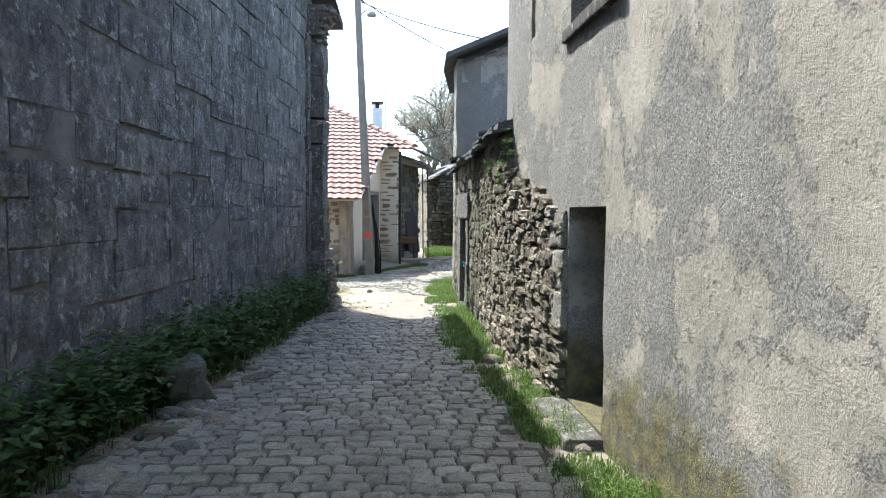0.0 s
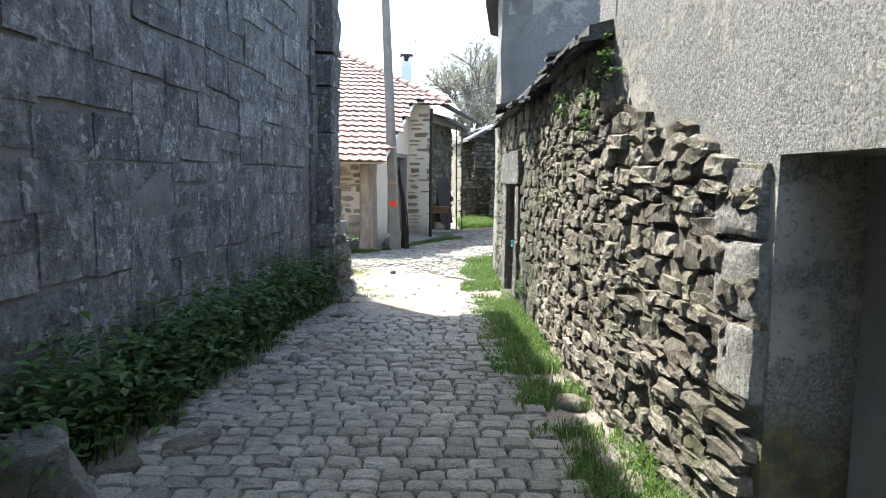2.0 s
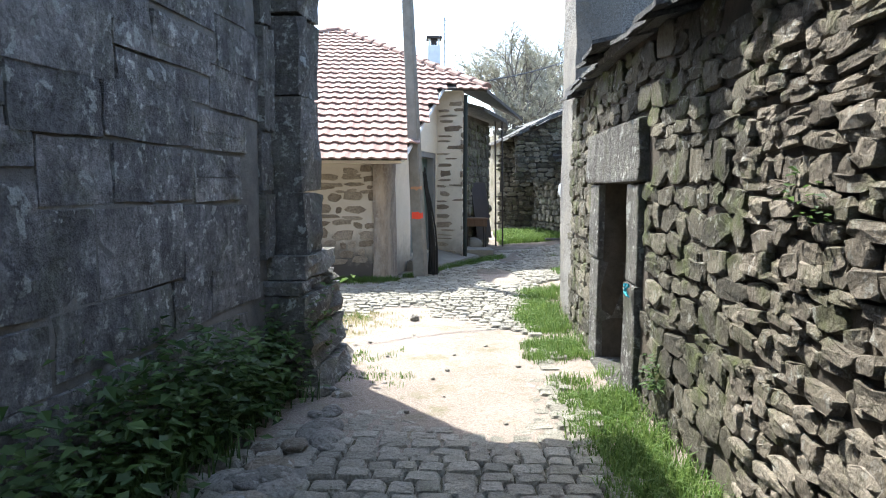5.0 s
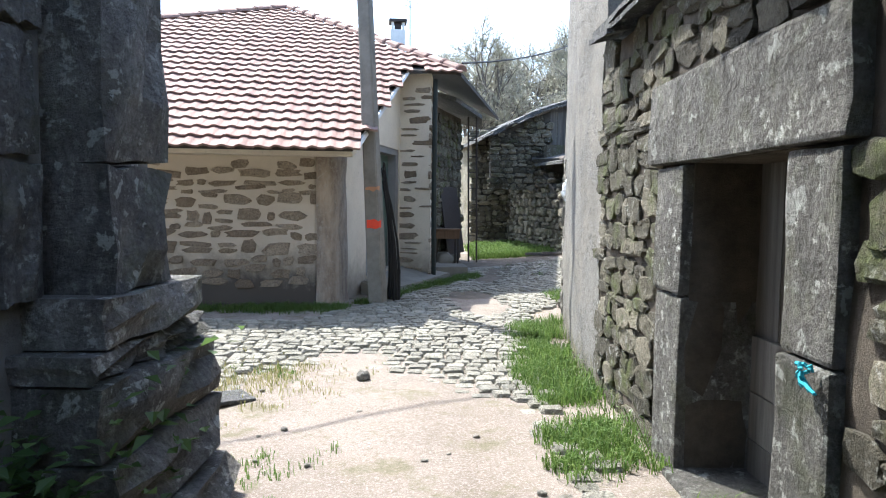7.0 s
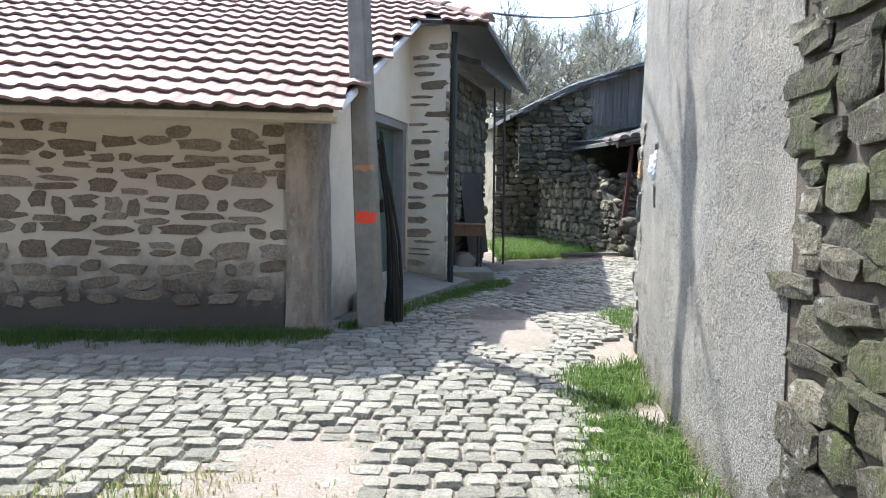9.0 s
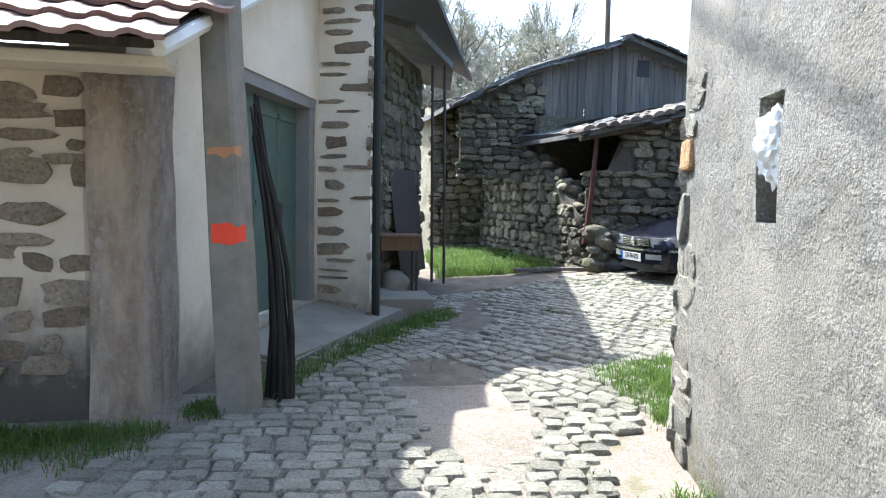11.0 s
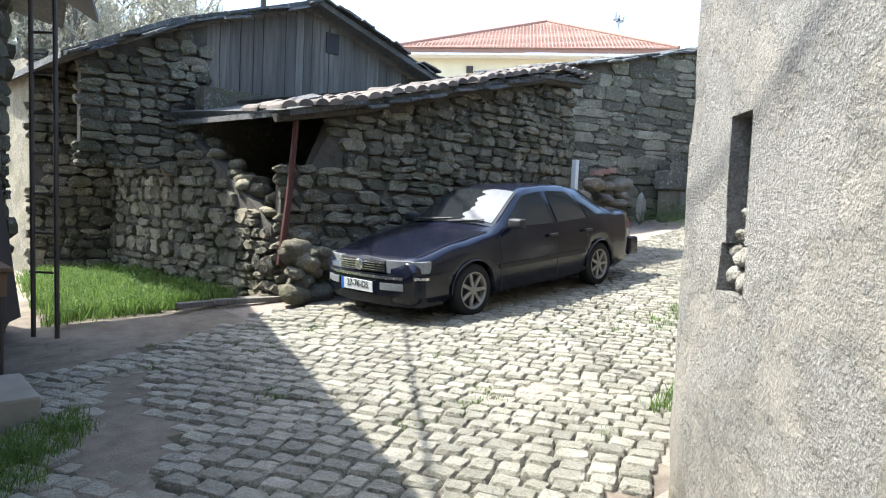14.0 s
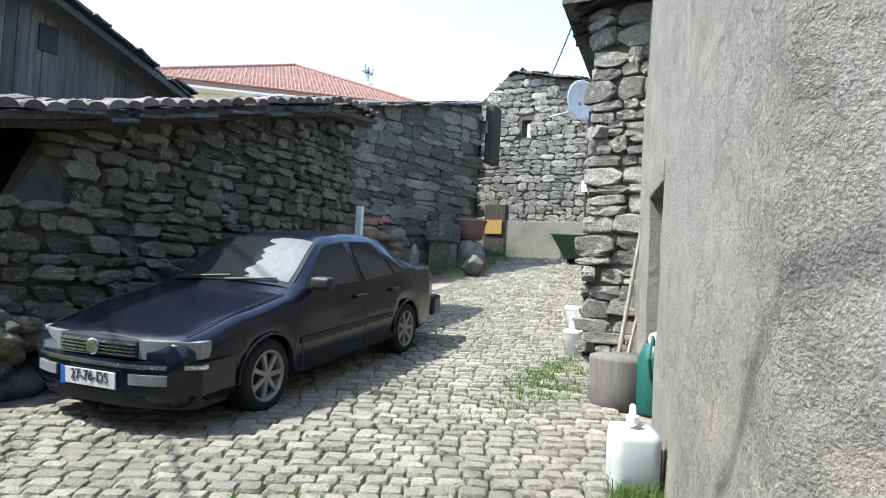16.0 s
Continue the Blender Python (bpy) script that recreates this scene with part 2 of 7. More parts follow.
white_paint = plain("chalky white paint", (0.7, 0.69, 0.65), 0.8)
green_metal = plain("green painted sheet steel", (0.08, 0.12, 0.1), 0.5, 0.0, 0.35, 2.5)
dark_metal = plain("dark rusty steel", (0.06, 0.05, 0.045), 0.6, 0.5)
grey_metal = plain("galvanised steel", (0.35, 0.36, 0.36), 0.5, 0.7)
concrete = plain("grey concrete", (0.21, 0.192, 0.155), 0.95, 0, 0.55, 2.2)
rust = plain("rust red iron", (0.09, 0.036, 0.028), 0.85, 0.2, 0.5, 9)
grey_surround = plain("grey cement surround", (0.23, 0.225, 0.215), 0.95, 0, 0.35, 4)
black_plastic = plain("black plastic", (0.02, 0.02, 0.021), 0.55)
wire_mat = plain("black cable", (0.03, 0.03, 0.03), 0.6)
yellow_render = plain("pale yellow render", (0.62, 0.56, 0.40), 0.95, 0, 0.15, 1.0)
plate_white = plain("white sheet", (0.75, 0.75, 0.72), 0.6)
red_paint = plain("sprayed red paint", (0.75, 0.07, 0.03), 0.8)
orange_paint = plain("sprayed orange paint", (0.42, 0.21, 0.11), 0.85)
corner_mat = stone_mat("pale corner granite", (0.22, 0.205, 0.17), (0.31, 0.288, 0.24), (0.40, 0.375, 0.315), 0.4, 0.05, 55)
ochre_brick = stone_mat("ochre brick", (0.42, 0.25, 0.12), (0.48, 0.29, 0.14), (0.52, 0.32, 0.16), 0.1)


def leaf_material(name, a, b, c):
    m = Mat(name, 0.6)
    m.color(m.ramp(m.vary(), (0.0, a), (0.6, b), (1.0, c)))
    m.b.inputs["Subsurface Weight"].default_value = 0.0
    tr = m.n.new("ShaderNodeBsdfTranslucent")
    m.put(tr.inputs["Color"], m.ramp(m.vary(), (0.0, tuple(x * 1.6 for x in a)), (1.0, tuple(x * 1.6 for x in c))))
    mx = m.n.new("ShaderNodeMixShader")
    mx.inputs[0].default_value = 0.4
    m.link(m.b.outputs[0], mx.inputs[1])
    m.link(tr.outputs[0], mx.inputs[2])
    m.link(mx.outputs[0], m.n["Material Output"].inputs["Surface"])
    return m.m


grass_mat = leaf_material("spring grass", (0.05, 0.095, 0.018), (0.075, 0.135, 0.026), (0.12, 0.17, 0.045))
weed_mat = leaf_material("dark green weeds", (0.025, 0.05, 0.014), (0.045, 0.085, 0.022), (0.075, 0.12, 0.035))
dry_mat = leaf_material("dry straw grass", (0.22, 0.19, 0.10), (0.3, 0.26, 0.14), (0.14, 0.15, 0.05))
bark_mat = wood_material("grey bark", (0.10, 0.09, 0.08), (0.2, 0.185, 0.165))
twig_mat = leaf_material("budding twigs", (0.20, 0.19, 0.16), (0.26, 0.25, 0.20), (0.32, 0.32, 0.24))

# ---- helpers for meshes ----
def link(ob, parent=None):
    if parent is not None:
        ob.parent = parent
    return ob


def mesh_from(name, verts, faces, mat, smooth=False):
    me = bpy.data.meshes.new(name)
    me.from_pydata(verts, [], faces)
    me.materials.append(mat)
    if smooth:
        me.polygons.foreach_set("use_smooth", [True] * len(me.polygons))
    me.update()
    return me


def part(name, bm, material, parent, label="", smooth=False):
    """Links a bmesh as one mesh object under a thing or a part."""
    bmesh.ops.recalc_face_normals(bm, faces=bm.faces)
    me = bpy.data.meshes.new(name)
    bm.to_mesh(me)
    bm.free()
    me.materials.append(material)
    if smooth:
        me.polygons.foreach_set("use_smooth", [True] * len(me.polygons))
    ob = link(new(name, me), parent)
    return tagged(ob, label)


def thing(name, label, category, m=None, group="", kind=""):
    ob = new(name)
    if m is not None:
        ob.matrix_world = m
    return tagged(ob, label, category, group, kind)


def box(bm, x0, x1, y0, y1, z0, z1, bevel=0.0, m=None):
    r = bmesh.ops.create_cube(bm, size=1.0)["verts"]
    s = Matrix.LocRotScale(((x0 + x1) / 2, (y0 + y1) / 2, (z0 + z1) / 2), None, (x1 - x0, y1 - y0, z1 - z0))
    bmesh.ops.transform(bm, matrix=(m or Matrix()) @ s, verts=r)
    if bevel:
        es = {e for v in r for e in v.link_edges}
        bmesh.ops.bevel(bm, geom=list(es), offset=bevel, segments=2, affect="EDGES", profile=0.6)
    return bm


def boxed(*a, bevel=0.0, m=None):
    return box(bmesh.new(), *a, bevel=bevel, m=m)


def tube(bm, pts, r0, r1=None, seg=8, cap=True):
    """A round tube along points, tapering from r0 to r1."""
    r1 = r0 if r1 is None else r1
    pts = [Vector(p) for p in pts]
    rings = []
    for i, p in enumerate(pts):
        d = (pts[min(i + 1, len(pts) - 1)] - pts[max(i - 1, 0)]).normalized()
        side = d.cross(Vector((0.13, 0.31, 0.94)))
        if side.length < 1e-3:
            side = d.cross(Vector((1, 0, 0)))
        side.normalize()
        up = side.cross(d)
        r = r0 + (r1 - r0) * i / max(1, len(pts) - 1)
        rings.append([bm.verts.new(p + (side * math.cos(a) + up * math.sin(a)) * r) for a in (2 * math.pi * k / seg for k in range(seg))])
    for a, b in zip(rings, rings[1:]):
        for k in range(seg):
            bm.faces.new((a[k], a[(k + 1) % seg], b[(k + 1) % seg], b[k]))
    if cap:
        bm.faces.new(rings[0])
        bm.faces.new(rings[-1])
    return bm


def tubed(pts, r0, r1=None, seg=8):
    return tube(bmesh.new(), pts, r0, r1, seg)


def lathe(profile, seg=24, bm=None, m=None, cap=True):
    """A turned body from (radius, height) pairs."""
    bm = bm or bmesh.new()
    rings = []
    for r, z in profile:
        ring = [bm.verts.new((r * math.cos(2 * math.pi * k / seg), r * math.sin(2 * math.pi * k / seg), z)) for k in range(seg)]
        rings.append(ring)
    for a, b in zip(rings, rings[1:]):
        for k in range(seg):
            bm.faces.new((a[k], a[(k + 1) % seg], b[(k + 1) % seg], b[k]))
    if cap:
        bm.faces.new(rings[0])
        bm.faces.new(rings[-1])
    if m is not None:
        bmesh.ops.transform(bm, matrix=m, verts=[v for ring in rings for v in ring])
    return bm


def ground_z(x, y):
    if y < 12:
        b = -0.027 * y + 0.03
    elif y < 16:
        b = -0.294 - 0.0115 * (y - 12)
    else:
        b = -0.34
    r = min(max(0.0, x - 2.5), 24.0)
    return b + 0.055 * r + 0.003 * r * r


class Path:
    """A wall line on the plan; its face looks to the side given (1: left of its run, -1: right)."""

    def __init__(self, pts, side=1):
        self.p = [Vector((x, y, 0)) for x, y in pts]
        self.u = [0.0]
        for a, b in zip(self.p, self.p[1:]):
            self.u.append(self.u[-1] + (b - a).length)
        self.side, self.length = side, self.u[-1]

    def at(self, u):
        i = 0
        while i < len(self.p) - 2 and u > self.u[i + 1]:
            i += 1
        a, b = self.p[i], self.p[i + 1]
        d = (b - a).normalized()
        return a + d * (u - self.u[i]), d

    def smooth_at(self, u, w=0.25):
        p0, _ = self.at(max(0, u - w))
        p1, _ = self.at(min(self.length, u + w))
        return self.at(u)[0], (p1 - p0).normalized()

    def normal(self, d):
        return Vector((-d.y, d.x, 0)) * self.side

    def matrix(self, u, z, out=0.0):
        """Local x along the wall, y up, z out of its face."""
        p, d = self.smooth_at(u, 0.08)
        n = self.normal(d)
        x = d if self.side < 0 else -d
        o = p + n * out
        return Matrix(((x.x, 0, n.x, o.x), (x.y, 0, n.y, o.y), (0, 1, 0, z), (0, 0, 0, 1)))

    def u_of(self, x, y):
        q = Vector((x, y, 0))
        best = (1e9, 0)
        for i, (a, b) in enumerate(zip(self.p, self.p[1:])):
            d = b - a
            s = min(1, max(0, (q - a).dot(d) / d.length_squared))
            best = min(best, ((a + d * s - q).length, self.u[i] + s * d.length))
        return best[1]


def wall_mesh(name, path, z0, ztop, mat, thick=0.5, openings=(), step=0.3, relief=0.0, parent=None, kind="structure", label="", seed=0.0):
    """A wall with thickness along a path; openings are (u0, u1, z0, z1) and go through it."""
    us = {0.0, path.length, *path.u}
    for o in openings:
        us |= {o[0], o[1]}
    us = sorted(us)
    cuts = [us[0]]
    for a, b in zip(us, us[1:]):
        if b - a < 1e-4:
            continue
        k = max(1, round((b - a) / step))
        cuts += [a + (b - a) * (i + 1) / k for i in range(k)]
    tops = [ztop(u) for u in cuts]
    low, high = z0, max(tops)
    zs = {low, high, min(tops)}
    for o in openings:
        zs |= {o[2], o[3]}
    zs = sorted(zs)
    rows = [zs[0]]
    for a, b in zip(zs, zs[1:]):
        if b - a < 1e-4:
            continue
        k = max(1, round((b - a) / step))
        rows += [a + (b - a) * (i + 1) / k for i in range(k)]
    verts, faces, vid = [], [], {}

    def vert(i, j, back):
        u, z = cuts[i], min(rows[j], tops[i])
        key = (i, round(z, 4), back)
        if key not in vid:
            p, d = path.smooth_at(u, 0.12)
            n = path.normal(d)
            off = -thick if back else relief * (noise.noise((u * 1.3 + seed, z * 1.3, seed)) + 0.5 * noise.noise((u * 4 + seed, z * 4, 7)))
            q = p + n * off
            vid[key] = len(verts)
            verts.append((q.x, q.y, z))
        return vid[key]

    def solid(i, j):
        if not (0 <= i < len(cuts) - 1 and 0 <= j < len(rows) - 1):
            return False
        if rows[j] >= max(tops[i], tops[i + 1]) - 1e-6:
            return False
        u, z = (cuts[i] + cuts[i + 1]) / 2, (rows[j] + rows[j + 1]) / 2
        return not any(o[0] < u < o[1] and o[2] < z < o[3] for o in openings)

    def face(*ids):
        ids = list(dict.fromkeys(ids))
        if len(ids) > 2:
            faces.append(ids)

    for i in range(len(cuts) - 1):
        for j in range(len(rows) - 1):
            if not solid(i, j):
                continue
            q = [(i, j), (i + 1, j), (i + 1, j + 1), (i, j + 1)]
            face(*[vert(*c, 0) for c in q])
            face(*[vert(*c, 1) for c in reversed(q)])
            for (a, b), (di, dj) in (((q[0], q[1]), (0, -1)), ((q[1], q[2]), (1, 0)), ((q[2], q[3]), (0, 1)), ((q[3], q[0]), (-1, 0))):
                if not solid(i + di, j + dj):
                    face(vert(*b, 0), vert(*a, 0), vert(*a, 1), vert(*b, 1))
    me = mesh_from(name, verts, faces, mat)
    bm = bmesh.new()
    bm.from_mesh(me)
    bmesh.ops.recalc_face_normals(bm, faces=bm.faces)
    bm.to_mesh(me)
    bm.free()
    ob = link(new(name, me), parent)
    return tagged(ob, label, kind=kind if parent is None else "")


def stone_shapes(name, mat, count=10, round_=0.25, seed=3, flat=0.78, rag=0.14, smooth=False):
    """Unit stones: 1 wide, 1 high, 1 deep, with uneven outline and a domed or split face."""
    rnd = random.Random(seed)
    out = []
    for _ in range(count):
        k = 9
        ring = []
        for i in range(k):
            a = 2 * math.pi * (i + rnd.uniform(-0.28, 0.28)) / k
            c, s = math.cos(a), math.sin(a)
            r = 0.5 / max(abs(c), abs(s)) * (1 - round_) + 0.5 * round_
            r *= rnd.uniform(1 - rag, 1.06)
            ring.append((c * r, s * r))
        verts = [(x, y, -0.5) for x, y in ring] + [(x, y, 0.3 + rnd.uniform(-0.12, 0.1)) for x, y in ring]
        verts += [(x * flat * rnd.uniform(0.9, 1.25), y * flat * rnd.uniform(0.9, 1.25), 0.44 + rnd.uniform(-0.12, 0.08)) for x, y in ring]
        verts.append((rnd.uniform(-0.12, 0.12), rnd.uniform(-0.12, 0.12), rnd.uniform(0.36, 0.5)))
        faces = []
        for lvl in (0, 1):
            for i in range(k):
                j = (i + 1) % k
                faces.append((lvl * k + i, lvl * k + j, (lvl + 1) * k + j, (lvl + 1) * k + i))
        faces += [(2 * k + i, 2 * k + (i + 1) % k, 3 * k) for i in range(k)]
        out.append(mesh_from(name, verts, faces, mat, smooth))
    return out


def join_stuff(name, placed, mat, parent, label=""):
    """Joins placed unit meshes into one part of kind stuff."""
    vs, fs, base = [], [], 0
    cache = {}
    for me, m in placed:
        if me.name not in cache:
            co = np.empty(len(me.vertices) * 3)
            me.vertices.foreach_get("co", co)
            cache[me.name] = (co.reshape(-1, 3), [tuple(p.vertices) for p in me.polygons])
        co, fc = cache[me.name]
        a = np.array(m)
        vs.append(co @ a[:3, :3].T + a[:3, 3])
        fs += [tuple(i + base for i in f) for f in fc]
        base += len(co)
    if not vs:
        return None
    me = mesh_from(name, np.concatenate(vs).tolist(), fs, mat)
    return tagged(link(new(name, me), parent), label, kind="stuff")


def pieces(name, stuff_name, placed, near, mat, parent, limit=300):
    """The nearest pieces as objects of their own, the rest joined. near: a key, lower is nearer."""
    placed = sorted(placed, key=lambda q: near(q[1].translation))
    for me, m in placed[:limit]:
        ob = link(new(name, me), parent)
        ob.matrix_world = m
    join_stuff(stuff_name, placed[limit:], mat, parent)


def rubble(path, u0, u1, zlow, zhigh, shapes, hr, wr, seed, holes=(), gap=0.012, depth=0.16, proud=0.03, tilt=3.0, uneven=0.02, over=(1.0, 1.1)):
    """Stones in rough courses over a stretch of wall; returns (mesh, matrix) pairs."""
    rnd = random.Random(seed)
    out = []
    zmin = min(zlow(u0), zlow(u1), zlow((u0 + u1) / 2))
    zmax = max(zhigh(u0 + (u1 - u0) * k / 12) for k in range(13))
    z = zmin
    while z < zmax:
        h = rnd.uniform(*hr)
        u = u0 - rnd.uniform(0, wr[0])
        while u < u1:
            w = rnd.uniform(*wr)
            split = rnd.random() < 0.22 and h > 0.16
            for k in range(2 if split else 1):
                hh = h / 2 if split else h
                cu, cz = u + w / 2, z + hh * (k + 0.5) + rnd.uniform(-uneven, uneven) + 0.03 * noise.noise((u * 0.8, z, seed))
                if not (u0 <= cu <= u1) or cz < zlow(cu) - 0.1 or cz + hh * 0.4 > zhigh(cu):
                    continue
                if any(a - w * 0.3 < cu < b + w * 0.3 and c - hh * 0.35 < cz < d + hh * 0.35 for a, b, c, d in holes):
                    continue
                pr = proud * rnd.uniform(0.1, 1.6)
                m = path.matrix(cu, cz, pr - depth * 0.22) @ pose(0, 0, 0, rnd.uniform(-tilt, tilt), rnd.uniform(-tilt, tilt), rnd.uniform(-tilt, tilt))
                out.append((rnd.choice(shapes), m @ Matrix.Diagonal((rnd.choice((1, -1)) * (w * rnd.uniform(*over) - gap), hh * rnd.uniform(*over) - gap, depth, 1))))
            u += w
        z += h
    return out


def clumps(name, spots, mat, seed, height=(0.1, 0.3), blades=14, spread=0.06, width=0.008, parent=None, label="", category="grass", lean=0.5, leaf=False):
    """Grass or weeds as one object of kind stuff: many small bent blades, or broad leaves."""
    rnd = random.Random(seed)
    vs, fs = [], []
    for x, y, z, s in spots:
        for _ in range(blades):
            a, r = rnd.uniform(0, 6.283), spread * math.sqrt(rnd.random())
            bx, by = x + r * math.cos(a), y + r * math.sin(a)
            h = rnd.uniform(*height) * s
            d = rnd.uniform(0, 6.283)
            ln = rnd.uniform(0.1, lean) * h
            dx, dy = math.cos(d) * ln, math.sin(d) * ln
            e = rnd.uniform(0, 6.283)
            w = width * rnd.uniform(0.6, 1.4)
            sx, sy = math.cos(e) * w, math.sin(e) * w
            b = len(vs)
            if leaf:
                zz = z + h
                vs += [(bx + dx, by + dy, zz), (bx + dx + sx + sy * 0.6, by + dy + sy - sx * 0.6, zz + rnd.uniform(-0.3, 0.3) * w),
                       (bx + dx + 2 * sx, by + dy + 2 * sy, zz - rnd.uniform(0, 0.9) * w), (bx + dx + sx - sy * 0.6, by + dy + sy + sx * 0.6, zz + rnd.uniform(-0.3, 0.3) * w)]
                fs.append((b, b + 1, b + 2, b + 3))
            else:
                vs += [(bx - sx, by - sy, z - 0.02), (bx + sx, by + sy, z - 0.02), (bx + dx * 0.4 + sx * 0.7, by + dy * 0.4 + sy * 0.7, z + h * 0.6),
                       (bx + dx * 0.4 - sx * 0.7, by + dy * 0.4 - sy * 0.7, z + h * 0.6), (bx + dx, by + dy, z + h * (1 - 0.3 * lean))]
                fs += [(b, b + 1, b + 2, b + 3), (b + 3, b + 2, b + 4)]
    ob = link(new(name, mesh_from(name, vs, fs, mat)), parent)
    return tagged(ob, label, category if parent is None else "", kind="stuff")

# ---- ground ----
def ground_sheet():
    def axis(a, b, fine):
        xs = list(np.arange(a, b + 1e-6, fine))
        return sorted({-400.0, -150.0, -60.0, -30.0, *[float(round(x, 3)) for x in xs], 60.0, 150.0, 400.0})
    xs = axis(-14.0, 30.0, 0.25)
    ys = axis(-10.0, 46.0, 0.25)
    vs = []
    for y in ys:
        for x in xs:
            near = -14 <= x <= 30 and -10 <= y <= 46
            vs.append((x, y, ground_z(x, y) + (0.02 * noise.noise((x * 0.9, y * 0.9, 0)) + 0.012 * noise.noise((x * 2.7, y * 2.7, 3)) if near else 0.0)))
    n = len(xs)
    fs = [(j * n + i, j * n + i + 1, (j + 1) * n + i + 1, (j + 1) * n + i) for j in range(len(ys) - 1) for i in range(n - 1)]
    me = mesh_from("ground", vs, fs, ground_mat, True)
    me.materials.append(joint_mat)
    me.materials.append(shaded_earth_mat)
    for p in me.polygons:
        c = p.center
        if -5 < c.x < 20 and -6 < c.y < 26 and paved(c.x, c.y) and sand(c.x, c.y) < 0.3 and not 10.6 < c.y < 18.6:
            p.material_index = 1
        # Unpaved yard beside the house takes the earth with shade painted in.
        elif -2 < c.x < 4.8 and 18.2 < c.y < 26:
            p.material_index = 2
    return tagged(new("ground", me), "sandy packed earth of a village lane", "ground", kind="structure")



# ---- wall lines of the place ----
left_path = Path([(-3.35, -5.0), (-1.53, 5.7), (-0.58, 11.05), (-0.42, 11.95)], -1)
right_path = Path([(1.25, -5.0), (1.60, 3.8), (1.66, 4.8), (1.70, 6.5), (1.74, 7.3), (2.0, 9.6), (2.10, 10.9), (2.20, 12.2), (2.32, 13.5), (2.42, 14.4), (2.73, 15.7), (3.06, 16.85), (3.46, 17.27), (3.96, 17.745), (4.42, 18.2), (5.95, 18.6), (6.85, 18.78), (9.5, 19.42)], 1)


def ru(y):
    """How far along the right-hand wall line a place at y lies (lane part)."""
    return right_path.u_of(right_path_x(y), y)


def right_path_x(y):
    for a, b in zip(right_path.p, right_path.p[1:]):
        if a.y <= y <= b.y:
            return a.x + (b.x - a.x) * (y - a.y) / (b.y - a.y)
    return right_path.p[-1].x


def sub_path(path, u0, u1, side):
    pts = [path.at(u0)[0]] + [p for p, u in zip(path.p, path.u) if u0 + 1e-3 < u < u1 - 1e-3] + [path.at(u1)[0]]
    return Path([(p.x, p.y) for p in pts], side)


U1, U2 = ru(6.5), ru(13.5)
UC = right_path.length
r1_path, r2_path, r3_path = sub_path(right_path, 0, U1, 1), sub_path(right_path, U1, U2, 1), sub_path(right_path, U2, UC, 1)

def sand(x, y):
    """How far loose earth covers the paving."""
    s = 0.0
    s = max(s, 1.35 - (((x - 0.5) / 1.15) ** 2 + ((y - 12.1) / 2.5) ** 2))
    s = max(s, 1.0 - (((x - 2.1) / 0.55) ** 2 + ((y - 17.6) / 1.5) ** 2))
    s = max(s, 0.75 - (((x - 2.75 - 0.35 * (y - 20.5)) / 0.45) ** 2 + ((y - 21.0) / 2.6) ** 2))
    return s + 0.55 * noise.noise((x * 1.1, y * 1.1, 5)) + 0.25 * noise.noise((x * 3.1, y * 3.1, 9))


def paved(x, y):
    if y < 11.3:
        lx = -1.53 + (y - 5.7) * 0.1635 + 0.42 + 0.25 * noise.noise((y * 0.7, 0, 1))
        if x < lx:
            return False
    elif x < (-0.1 if y < 13 else -4.0):
        return False
    if y < 16.8 and x > right_path_x(y) - 0.42 + 0.12 * noise.noise((y * 1.3, 5, 1)):
        return False
    if y >= 16.8 and x > 3.4 and y < 18.2 + (x - 4.42) * 0.25 + 0.12:
        return False
    if y >= 16.8 and x <= 4.4 and y < 16.85 + (x - 3.0) * 0.98 + 0.3 and x > 2.7:
        return False
    if x < 2.5 and y > 16.55 + max(0, x + 0.2) * 1.55 + (0.55 if x > 0.9 else 0) + 0.2 * noise.noise((x, 3, 3)):
        return False
    if x >= 2.5 and y > (23.3 + 0.02 * (x - 5) if x > 4.8 else 22.2 + 0.4 * (x - 2.5)) + (0.14 * (x - 11) if x > 11 else 0):
        return False
    return x < 20




ground = ground_sheet()

# ---- left building: dark granite ashlar with a gable over the lane ----
def left_top(u):
    y = left_path.at(u)[0].y
    return 4.75 + 0.33 * (11.9 - y) if y > 3.5 else 7.522 - 0.33 * (3.5 - y)


left_house = tagged(wall_mesh("wall_west", left_path, -0.8, left_top, pointing_mat, 0.6, (), 0.16, 0.024), "dark weathered granite ashlar wall of an old house", "wall", kind="structure")
end_path = Path([(-0.42, 11.95), (-9.0, 13.2)], -1)
wall_mesh("wall_west_end", end_path, -0.8, lambda u: 4.75, ashlar_mat, 0.5, (), 0.8, 0.02, label="granite end wall of the old house")
back_path = Path([(-3.35, -5.0), (-12, -5.0)], 1)
wall_mesh("wall_west_back", back_path, -0.8, lambda u: 4.6, ashlar_mat, 0.5, (), 1.0, 0.0, label="plain granite back wall")


def slab_roof(name, pts, mat, thick, label, parent=None):
    """A roof slope: a plane polygon with thickness."""
    bm = bmesh.new()
    vs = [bm.verts.new(p) for p in pts]
    f = bm.faces.new(vs)
    r = bmesh.ops.extrude_face_region(bm, geom=[f])
    bmesh.ops.translate(bm, vec=(0, 0, -thick), verts=[v for v in r["geom"] if isinstance(v, bmesh.types.BMVert)])
    ob = part(name, bm, mat, parent)
    return tagged(ob, label, kind="structure" if parent is None else "")


